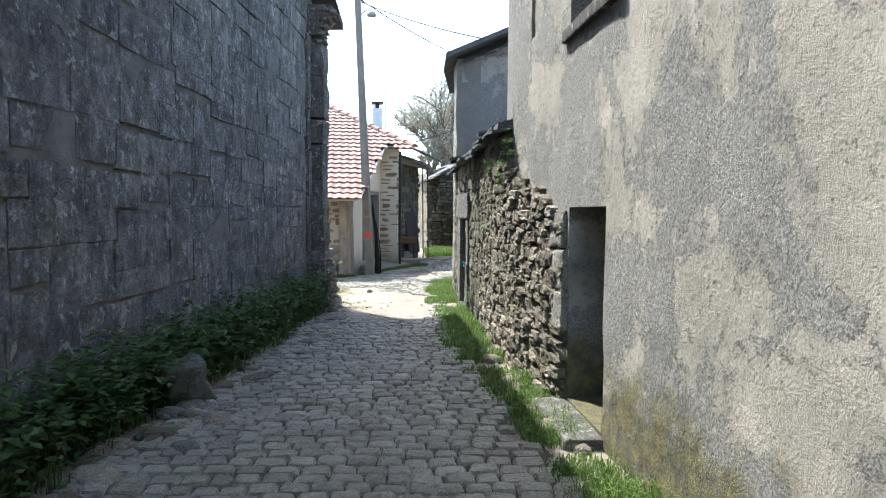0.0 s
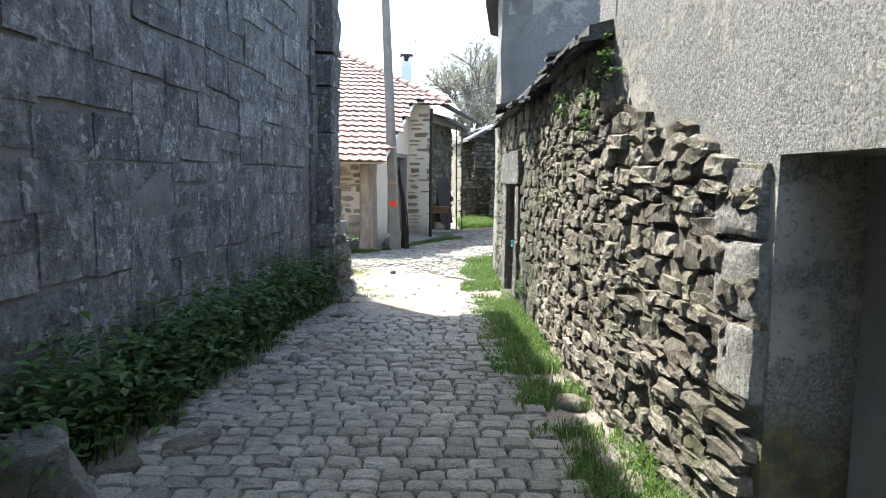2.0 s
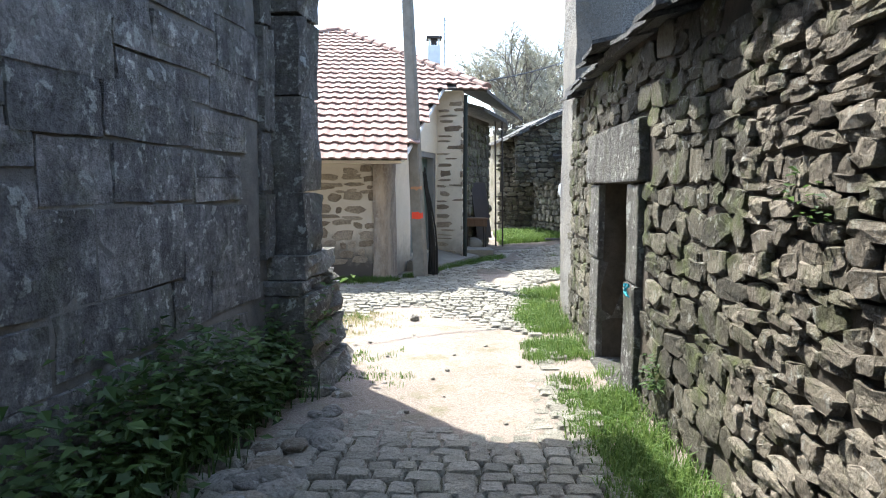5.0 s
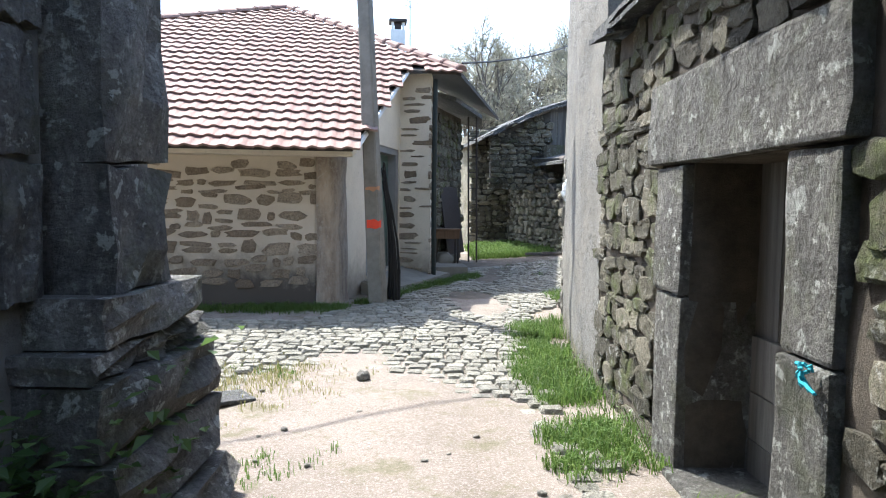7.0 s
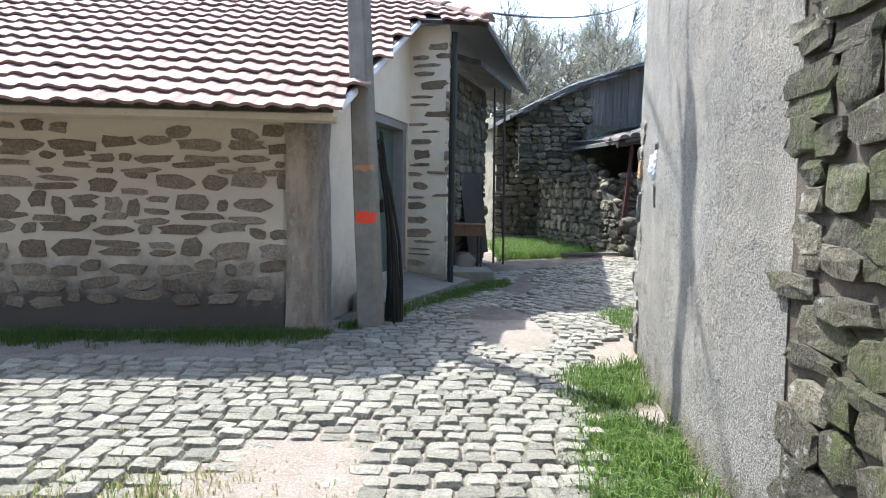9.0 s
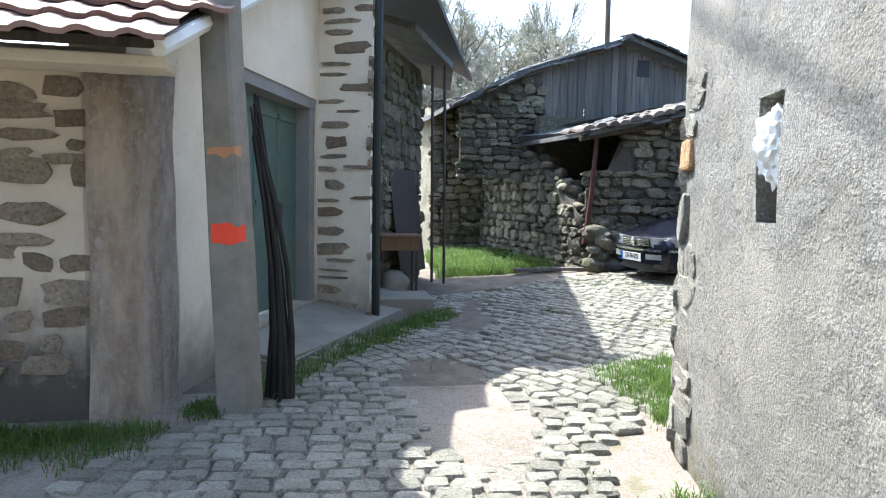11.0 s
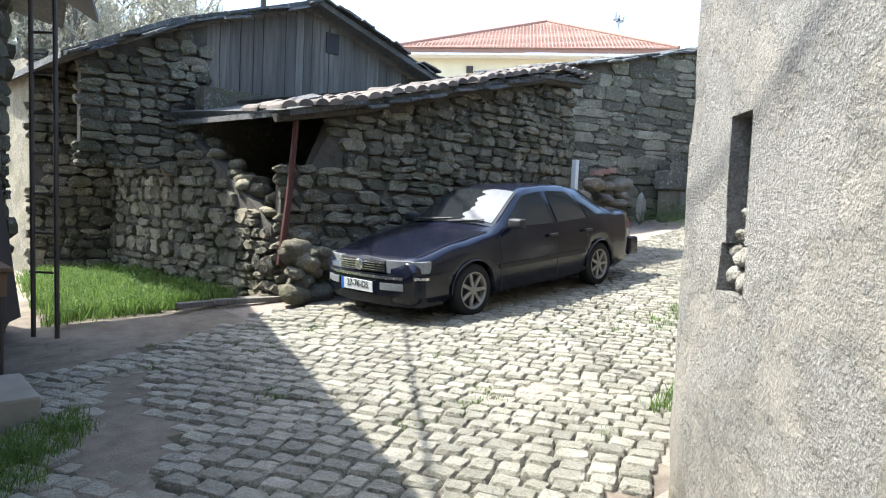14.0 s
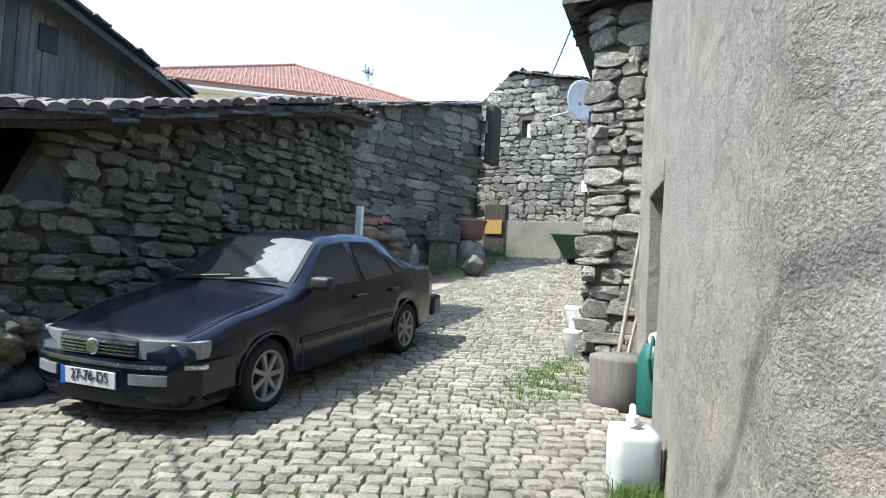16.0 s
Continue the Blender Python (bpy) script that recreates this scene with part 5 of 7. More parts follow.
screen = cross_patch("windscreen", 1.36, 2.0, 0.70, 0.565, screen_glass, body, 0.008, "windscreen with a crumpled silver shade behind it")
cross_patch("windscreen_backing", 1.36, 2.0, 0.695, 0.56, cabin_black, body, 0.004)
cross_patch("sunshade", 1.42, 1.98, 0.66, 0.55, silver, body, 0.013, "crumpled silver sunshade", -0.97, -0.22, 0.0, 14, 14)
cross_patch("rear_window", 3.34, 3.92, 0.54, 0.62, car_glass, body, 0.010, "dark rear window")
for s0, s1 in ((0.55, 0.0), (0.0, -0.52)):
    z0 = interp(1.35, TOPZ) + 0.045
    part("wiper", tubed([(1.34, s0, z0), (1.42, s1, z0 + 0.03)], 0.01, None, 6), black_plastic, body)
# bonnet gaps
for sy in (-1, 1):
    part("bonnet_gap", tubed([(0.16, sy * 0.66, interp(0.16, TOPZ) + 0.002), (0.7, sy * 0.70, interp(0.7, TOPZ) + 0.003), (1.26, sy * 0.71, interp(1.26, TOPZ) + 0.003)], 0.006, None, 6), black_plastic, body)
# front: bumper, grille, lamps, plate
def across(name, xf, y0, y1, z0, z1, d, mat, parent, label="", bevel=0.008):
    """A block across the nose whose front follows its curve."""
    bm = boxed(0, d, y0, y1, z0, z1, bevel=0)
    bmesh.ops.subdivide_edges(bm, edges=[e for e in bm.edges if abs(e.verts[0].co.y - e.verts[1].co.y) > 0.05], cuts=8)
    for v in bm.verts:
        v.co.x += xf + 0.24 * (abs(v.co.y) / 0.86) ** 3.2
    return part(name, bm, mat, parent, label)


bump = across("bumper", -0.085, -0.84, 0.84, 0.33, 0.56, 0.34, car_paint, car, "dark bumper with a thin bright strip")
across("bumper_strip", -0.093, -0.845, 0.845, 0.515, 0.545, 0.05, chrome, bump)
across("air_dam", -0.03, -0.78, 0.78, 0.22, 0.33, 0.3, trim_black, bump)
for sy in (-1, 1):
    a_, b_ = sorted((sy * 0.36, sy * 0.64))
    across("fog_lamp", -0.097, a_, b_, 0.40, 0.475, 0.05, lens_glass, bump, "pale indicator lamp")
grille = across("grille", -0.035, -0.38, 0.38, 0.575, 0.70, 0.08, black_plastic, car, "black grille with bright slats")
for k in range(4):
    across("slat", -0.056, -0.37, 0.37, 0.592 + 0.026 * k, 0.602 + 0.026 * k, 0.03, chrome, grille)
part("badge", lathe([(0.062, 0.0), (0.062, 0.012), (0.05, 0.018)], 20, None, Matrix.Translation((-0.062, 0, 0.64)) @ Matrix.Rotation(-math.pi / 2, 4, "Y")), chrome, grille, "plain round badge")
for sy in (-1, 1):
    a_, b_ = sorted((sy * 0.39, sy * 0.66))
    hl = across("headlight", -0.03, a_, b_, 0.572, 0.705, 0.1, lens_glass, car, "clear headlight")
    across("reflector", -0.02, a_ + 0.01, b_ - 0.01, 0.58, 0.70, 0.08, chrome, hl)
    a_, b_ = sorted((sy * 0.665, sy * 0.80))
    across("indicator", -0.028, a_, b_, 0.58, 0.70, 0.1, lens_glass, car, "pale corner indicator lamp")
plate = part("number_plate", boxed(-0.113, -0.103, -0.27, 0.27, 0.36, 0.48, bevel=0.003), plain("dusty white plate", (0.45, 0.46, 0.46), 0.6), car, "white number plate with black characters")
part("blue_strip", boxed(-0.115, -0.112, 0.225, 0.268, 0.353, 0.487), plate_blue, plate)
fc = bpy.data.curves.new("plate_text", "FONT")
fc.body, fc.size, fc.align_x, fc.align_y, fc.extrude = "27-76-DS", 0.118, "CENTER", "CENTER", 0.0015
tmp = bpy.data.objects.new("plate_text", fc)
scene.collection.objects.link(tmp)
bpy.context.view_layer.update()
tme = bpy.data.meshes.new_from_object(tmp.evaluated_get(bpy.context.evaluated_depsgraph_get()))
bpy.data.objects.remove(tmp)
tme.materials.clear()
tme.materials.append(black_plastic)
chars = link(new("characters", tme), plate)
chars.matrix_local = Matrix(((0, 0, -1, -0.1165), (-0.82, 0, 0, -0.022), (0, 0.92, 0, 0.4325), (0, 0, 0, 1)))
# rear lamps and bumper
for sy in (-1, 1):
    side_patch("tail_lamp", [(4.42, 0.74), (4.42, 0.9), (4.57, 0.88), (4.57, 0.74)], sy, red_lens, car, 0.006, "dark red tail lamp")
part("rear_bumper", boxed(4.42, 4.68, -0.80, 0.80, 0.34, 0.60, bevel=0.04), car_paint, car)


def wheel():
    w = bmesh.new()
    lathe([(0.2, -0.09), (0.275, -0.095), (0.3, -0.07), (0.305, 0.0), (0.3, 0.07), (0.275, 0.095), (0.2, 0.09)], 32, w, None, False)
    return w


for c in (AXF, AXR):
    for sy in (-1, 1):
        wm = Matrix.Translation((c, sy * 0.735, WR)) @ Matrix.Rotation(sy * -math.pi / 2, 4, "X")
        wb = wheel()
        bmesh.ops.transform(wb, matrix=wm, verts=wb.verts)
        wheel_ob = part("wheel", wb, rubber, car, "black tyre", True)
        rim = bmesh.new()
        lathe([(0.2, 0.05), (0.215, 0.09), (0.2, 0.094), (0.188, 0.075), (0.185, 0.03)], 32, rim, None, False)
        lathe([(0.05, 0.03), (0.05, 0.082), (0.03, 0.09)], 16, rim)
        for k in range(7):
            t = 2 * math.pi * k / 7
            box(rim, 0.04, 0.195, -0.02, 0.02, 0.055, 0.085, 0.006, Matrix.Rotation(t, 4, "Z"))
        bmesh.ops.transform(rim, matrix=wm, verts=rim.verts)
        part("rim", rim, alloy, wheel_ob, "dusty seven-spoke alloy rim")
        hub = lathe([(0.19, 0.0), (0.19, 0.03)], 24)
        bmesh.ops.transform(hub, matrix=wm, verts=hub.verts)
        part("brake_drum", hub, trim_black, wheel_ob)
part("underbody", boxed(0.3, 4.3, -0.62, 0.62, 0.2, 0.45), cabin_black, car)

# ---- far house with the red tiled hip roof ----
fh = thing("house", "pale yellow house with a red tiled hip roof on the slope", "house")
A, B, C = Vector((24.6, 47.6, 10.05)), Vector((35.2, 35.8, 10.25)), Vector((35.5, 45.5, 13.45))
away = Vector((0.74, 0.67, 0))
D, F = B + away * 14, A + away * 14
bm = bmesh.new()
for tri_ in ((A, B, C), (A, C, C + away * 5, F), (B, D, C + away * 5, C)):
    bm.faces.new([bm.verts.new(p) for p in tri_])
r = bmesh.ops.extrude_face_region(bm, geom=bm.faces[:])
bmesh.ops.translate(bm, vec=(0, 0, -0.22), verts=[v for v in r["geom"] if isinstance(v, bmesh.types.BMVert)])
froof = part("roof", bm, far_tile_mat, fh, "red clay tile roof")
bm = bmesh.new()
inn = [A.lerp(B, 0.06) + away * 0.9, A.lerp(B, 0.94) + away * 0.9, A.lerp(B, 0.94) + away * 13, A.lerp(B, 0.06) + away * 13]
lo_ = [bm.verts.new((p.x, p.y, 1.0)) for p in inn]
hi_ = [bm.verts.new((p.x, p.y, 9.95)) for p in inn]
bm.faces.new(hi_)
for i_ in range(4):
    bm.faces.new((lo_[i_], lo_[(i_ + 1) % 4], hi_[(i_ + 1) % 4], hi_[i_]))
part("wall", bm, yellow_render, fh)
bm = bmesh.new()
sof = [A + Vector((0, 0, -0.24)), B + Vector((0, 0, -0.24)), B + away * 1.2 + Vector((0, 0, -0.26)), A + away * 1.2 + Vector((0, 0, -0.26))]
bm.faces.new([bm.verts.new(p) for p in sof])
r = bmesh.ops.extrude_face_region(bm, geom=bm.faces[:])
bmesh.ops.translate(bm, vec=(0, 0, -0.12), verts=[v for v in r["geom"] if isinstance(v, bmesh.types.BMVert)])
part("soffit", bm, white_paint, fh, "white eave soffit")
nrm = (B - A).cross(C - A).normalized()
nrm = nrm if nrm.z > 0 else -nrm
for k in range(24):
    t = k / 24
    part("tile_course", tubed([A.lerp(C, t) + nrm * 0.04, B.lerp(C, t) + nrm * 0.04], 0.06, None, 5), far_tile_mat, froof)
for k in range(76):
    t = (k + 0.5) / 76
    p = A.lerp(B, t)
    s_ = (C - A).dot((B - A).normalized()) / (B - A).length
    lim = t / s_ if t < s_ else (1 - t) / (1 - s_)
    q = p + (C - A.lerp(B, s_)) * lim
    if lim > 0.05:
        part("tile_row", tubed([p + nrm * 0.04, q + nrm * 0.04], 0.05, None, 4), far_tile_mat, froof)
bm = bmesh.new()
for p, q in ((A, C), (B, C)):
    tube(bm, [p + nrm * 0.1, q + nrm * 0.1], 0.13, None, 8)
part("hip_tiles", bm, far_tile_mat, froof)
fch = part("chimney", boxed(36.25, 36.95, 40.45, 41.15, 10.5, 12.35, bevel=0.02), white_paint, fh)
part("cowl", boxed(36.15, 37.05, 40.7, 40.9, 12.95, 13.1), grey_metal, fch)
part("cowl_post", boxed(36.5, 36.7, 40.7, 40.9, 12.35, 13.35), grey_metal, fch)
part("cowl_wing", boxed(36.1, 36.25, 40.65, 40.95, 13.0, 13.4), grey_metal, fch)
part("cowl_wing", boxed(36.95, 37.1, 40.65, 40.95, 13.0, 13.4), grey_metal, fch)
wp = A.lerp(B, 0.28) + away * 0.86
part("window", boxed(-0.2, 0.2, -0.06, 0.0, 0, 0.4, m=Matrix.Translation((wp.x, wp.y, 8.9)) @ Matrix.Rotation(math.atan2((B - A).y, (B - A).x), 4, "Z")), dark_metal, fh, "small dark window")

# ---- end of the road ----
bw_ = tagged(part("low_wall", boxed(20.15, 20.35, 22.0, 25.0, 1.3, 2.6, bevel=0.02), concrete, None), "low grey concrete wall at the foot of a gable", "wall")
hv = thing("doorway_box", "dark wooden hatch with an ochre panel by the gable", "hatch")
part("frame", boxed(20.1, 20.35, 24.92, 25.56, 1.7, 3.05, bevel=0.02), dark_wood, hv)
part("panel", boxed(20.06, 20.1, 25.0, 25.5, 2.2, 2.6), plain("ochre panel", (0.38, 0.24, 0.07), 0.9), hv, "ochre panel")
part("base", boxed(20.02, 20.4, 24.88, 25.6, 1.4, 1.72, bevel=0.02), plain("dull green base", (0.05, 0.09, 0.06), 0.8), hv)
sk = thing("waste_skip", "dark green steel trailer trough beside the road", "trailer")
bm = bmesh.new()
t0 = [(18.6, 22.25, 2.15), (18.6, 23.1, 2.15), (20.0, 23.1, 2.25), (20.0, 22.25, 2.25)]
t1 = [(18.9, 22.4, 1.55), (18.9, 22.8, 1.55), (19.8, 22.8, 1.6), (19.8, 22.4, 1.6)]
va, vb = [bm.verts.new(p) for p in t0], [bm.verts.new(p) for p in t1]
for i in range(4):
    bm.faces.new((va[i], va[(i + 1) % 4], vb[(i + 1) % 4], vb[i]))
bm.faces.new(vb)
part("trough", bm, plain("dark green steel", (0.025, 0.06, 0.035), 0.6), sk)
part("rim_bar", tubed([*t0, t0[0]], 0.03, None, 6), plain("green rim", (0.05, 0.09, 0.06), 0.6), sk)
for y in (22.45, 22.75):
    part("wheel", lathe([(0.05, -0.05), (0.2, -0.05), (0.2, 0.05), (0.05, 0.05)], 16, None, Matrix.Translation((19.3, y, 1.55)) @ Matrix.Rotation(math.pi / 2, 4, "X")), rubber, sk)
dish = thing("satellite_dish", "pale satellite dish on the far gable", "satellite dish")
part("reflector", lathe([(0.02, 0.0), (0.25, 0.03), (0.45, 0.1), (0.55, 0.17), (0.56, 0.15), (0.45, 0.07), (0.02, -0.03)], 24, None, Matrix.Translation((20.15, 22.95, 5.9)) @ Matrix.Rotation(-math.pi / 2, 4, "Y") @ Matrix.Rotation(radians(55), 4, "X")), plain("pale dish", (0.5, 0.5, 0.48), 0.6), dish, "", True)
part("arm", tubed([(20.2, 23.0, 5.7), (19.9, 23.7, 5.45)], 0.025, None, 6), grey_metal, dish)
part("mount", tubed([(20.5, 22.9, 5.7), (20.1, 22.95, 5.85)], 0.04, None, 6), grey_metal, dish)
tagged(part("downpipe", tubed([(20.1, 22.62, 2.0), (20.1, 22.62, 5.6)], 0.05, None, 8), dark_metal, None), "dark pipe down the far gable", "pipe")
tagged(part("meter_box", boxed(20.0, 20.2, 22.55, 22.75, 3.4, 3.7, bevel=0.01), plate_white, None), "small white meter box on the far gable", "box")
# Dark panel on solid wall stands for the unlit inside of an open doorway.
far_door = thing("door_4", "dark panel standing for the unlit doorway of the farm shed", "door", kind="structure")
fitted("door_leaf", w2_path, 0.15, 1.45, 0.4, 3.1, -0.05, 0.02, dark_wood, far_door, 0.01)
fitted("lintel", w2_path, 0.0, 1.6, 3.1, 3.35, -0.05, 0.08, jamb_mat, far_door, 0.02)
# clutter along the farm shed
boulder("marker_stone", "upright pale stone slab beside the shed", pose(15.5, 25.3, 1.25, 0, 3, 10) @ Matrix.Diagonal((0.34, 0.22, 0.8, 1)), corner_mat, 201)
tr = thing("stone_trough", "old stone trough on rough blocks", "trough")
part("basin", boxed(16.1, 17.1, 24.9, 25.35, 1.75, 2.2, bevel=0.04), jamb_mat, tr)
part("block", boxed(16.2, 16.6, 24.95, 25.3, 0.9, 1.75, bevel=0.04), rubble_mat, tr)
part("block", boxed(16.65, 17.05, 24.95, 25.3, 0.9, 1.75, bevel=0.04), far_stone_mat, tr)
tagged(part("flower_pot", lathe([(0.36, 0.0), (0.42, 0.3), (0.5, 0.52), (0.53, 0.55), (0.5, 0.6), (0.42, 0.58)], 20, None, Matrix.Translation((17.65, 24.9, 1.88)) @ Matrix.Diagonal((0.8, 0.8, 0.85, 1))), plain("dull terracotta", (0.2, 0.115, 0.085), 0.9), None, "", True), "brown clay tub standing on stone", "pot")
boulder("trough_stone", "large rounded pale stone under the clay tub", pose(17.65, 24.9, 1.4, 0, 0, 20) @ Matrix.Diagonal((1.0, 0.8, 1.15, 1)), far_stone_mat, 202)
boulder("root_stump", "gnarled grey root stump on the road edge", pose(16.2, 24.15, 1.2, 20, 10, 30) @ Matrix.Diagonal((0.9, 0.5, 0.5, 1)), bark_mat, 203, category="stump")
boulder("root_stump", "gnarled grey root stump on the road edge", pose(16.9, 24.4, 1.35, -10, 20, 80) @ Matrix.Diagonal((0.6, 0.4, 0.6, 1)), bark_mat, 204, category="stump")
rq = random.Random(17)
for k in range(22):
    s_ = rq.uniform(0.3, 0.6)
    boulder("wall_stone", "rubble stone of a collapsed low wall", pose(rq.uniform(13.4, 15.3), 25.75 + rq.uniform(-0.2, 0.2), 0.7 + rq.uniform(0, 1.1), rq.uniform(-15, 15), rq.uniform(-15, 15), rq.uniform(0, 180)) @ Matrix.Diagonal((s_ * 1.3, s_, s_ * 0.65, 1)), rubble_mat, 400 + k, "stones of the collapsed wall")
for k in range(3):
    tagged(part("brick", boxed(-0.17, 0.17, -0.08, 0.08, 0, 0.12, bevel=0.01, m=pose(14.25 + 0.3 * k, 25.7, 1.95 + 0.05 * k, 0, 0, 15 * k)), far_tile_mat, None), "loose red brick on a broken wall", "brick", group="loose bricks")
tagged(part("hanging_board", boxed(18.45, 19.0, 24.75, 25.0, 3.95, 5.5, bevel=0.05), dark_wood, None), "dark boards hanging under the shed eave", "boards")

# ---- things by the corner house ----
log = thing("log", "short sawn log standing on end by the wall", "log")
bm = lathe([(0.24, 0.0), (0.27, 0.05), (0.25, 0.2), (0.26, 0.4), (0.25, 0.43)], 20)
for v in bm.verts:
    v.co.x *= 1 + 0.08 * noise.noise(v.co * 4)
    v.co.y *= 1 + 0.08 * noise.noise(v.co * 4 + Vector((5, 0, 0)))
bmesh.ops.transform(bm, matrix=Matrix.Translation(at(8.15, 19.28, -0.03)), verts=bm.verts)
part("bark", bm, bark_mat, log, "", True)
can = thing("watering_can", "dark green plastic watering can beside the log", "watering can")
cz = at(8.0, 18.98, 0.0)
part("body", lathe([(0.14, 0.0), (0.15, 0.02), (0.15, 0.32), (0.1, 0.4), (0.06, 0.42)], 20, None, Matrix.Translation(cz) @ Matrix.Diagonal((1, 1, 1.35, 1))), plain("green plastic", (0.012, 0.075, 0.06), 0.45), can, "", True)
part("handle", tubed([(cz[0] - 0.05, cz[1], cz[2] + 0.5), (cz[0] - 0.14, cz[1] + 0.02, cz[2] + 0.62), (cz[0] - 0.2, cz[1] + 0.03, cz[2] + 0.45), (cz[0] - 0.15, cz[1] + 0.02, cz[2] + 0.3)], 0.015, None, 8), plain("green plastic grip", (0.014, 0.085, 0.068), 0.45), can)
part("spout", tubed([(cz[0] + 0.1, cz[1], cz[2] + 0.15), (cz[0] + 0.28, cz[1] + 0.1, cz[2] + 0.55)], 0.025, 0.02, 8), plain("green plastic spout", (0.014, 0.085, 0.068), 0.45), can)
boulder("plastic_bag", "white plastic bag on top of the watering can", pose(cz[0] + 0.02, cz[1], cz[2] + 0.58) @ Matrix.Diagonal((0.2, 0.16, 0.14, 1)), plate_white, 210, category="bag")
jug = thing("plastic_canister", "white translucent plastic canister half full by the wall", "canister")
jz = at(6.38, 18.87, 0.0)
bm = boxed(-0.17, 0.17, -0.13, 0.13, 0, 0.36, bevel=0.055)
bmesh.ops.transform(bm, matrix=Matrix.Translation(jz) @ Matrix.Rotation(radians(20), 4, "Z"), verts=bm.verts)
part("body", bm, plain("milky plastic", (0.36, 0.375, 0.37), 0.4, 0, 0.4), jug, "", True)
part("cap", lathe([(0.035, 0), (0.035, 0.04)], 14, None, Matrix.Translation((jz[0] - 0.06, jz[1], jz[2] + 0.39))), plate_white, jug)
part("handle", tubed([(jz[0] - 0.02, jz[1], jz[2] + 0.39), (jz[0] + 0.05, jz[1] + 0.02, jz[2] + 0.46), (jz[0] + 0.13, jz[1] + 0.04, jz[2] + 0.39)], 0.018, None, 8), plain("milky plastic grip", (0.7, 0.7, 0.67), 0.4), jug)
part("label", boxed(-0.1, 0.1, -0.146, -0.141, 0.08, 0.26, m=Matrix.Translation(jz) @ Matrix.Rotation(radians(20), 4, "Z")), plain("paper label", (0.62, 0.6, 0.45), 0.9), jug)
bk = thing("bucket", "white plastic bucket against the stone wall", "bucket", group="buckets")
part("pail", lathe([(0.12, 0), (0.15, 0.28), (0.155, 0.29), (0.14, 0.28), (0.11, 0.03)], 18, None, Matrix.Translation(at(9.8, 20.08))), plate_white, bk, "", True)
part("rim", lathe([(0.15, 0.26), (0.162, 0.265), (0.162, 0.29), (0.15, 0.292)], 18, None, Matrix.Translation(at(9.8, 20.08))), plate_white, bk)
bk2 = copy_thing(bk, pose(0.22, 0.06, 0.25))
for x0, y0, z0, x1, y1, z1, r_, lab in ((9.0, 19.5, 0.15, 9.42, 19.32, 2.1, 0.022, "long thin wooden pole leaning on the wall"), (9.15, 19.45, 0.15, 9.42, 19.3, 1.2, 0.018, "short stick leaning on the wall")):
    tagged(part("stick", tubed([(x0, y0, z0), ((x0 + x1) / 2 + 0.01, (y0 + y1) / 2, (z0 + z1) / 2), (x1, y1, z1)], r_, r_ * 0.8, 8), pole_mat, None), lab, "stick")

# ---- overhead wires ----
def wire(pts, r_=0.018):
    a, b, sag = pts
    a, b = Vector(a), Vector(b)
    p = [a.lerp(b, k / 12) - Vector((0, 0, sag * 4 * (k / 12) * (1 - k / 12))) for k in range(13)]
    tagged(part("overhead_wire", tubed(p, r_, None, 5), wire_mat, None), "thin black overhead cable between poles", "cable", group="overhead cables")


wire(((0.43, 17.95, 6.95), (3.3, 14.2, 5.1), 0.1))
wire(((0.43, 17.95, 7.05), (-6, 12.9, 4.9), 0.15))
wire(((0.43, 17.95, 7.02), (11.4, 36.8, 9.6), 0.8))
wire(((2.3, 20.9, 3.6), (11.4, 36.8, 9.3), 0.5))
wire(((20.5, 24.0, 6.6), (12.0, 20.4, 6.6), 0.2))

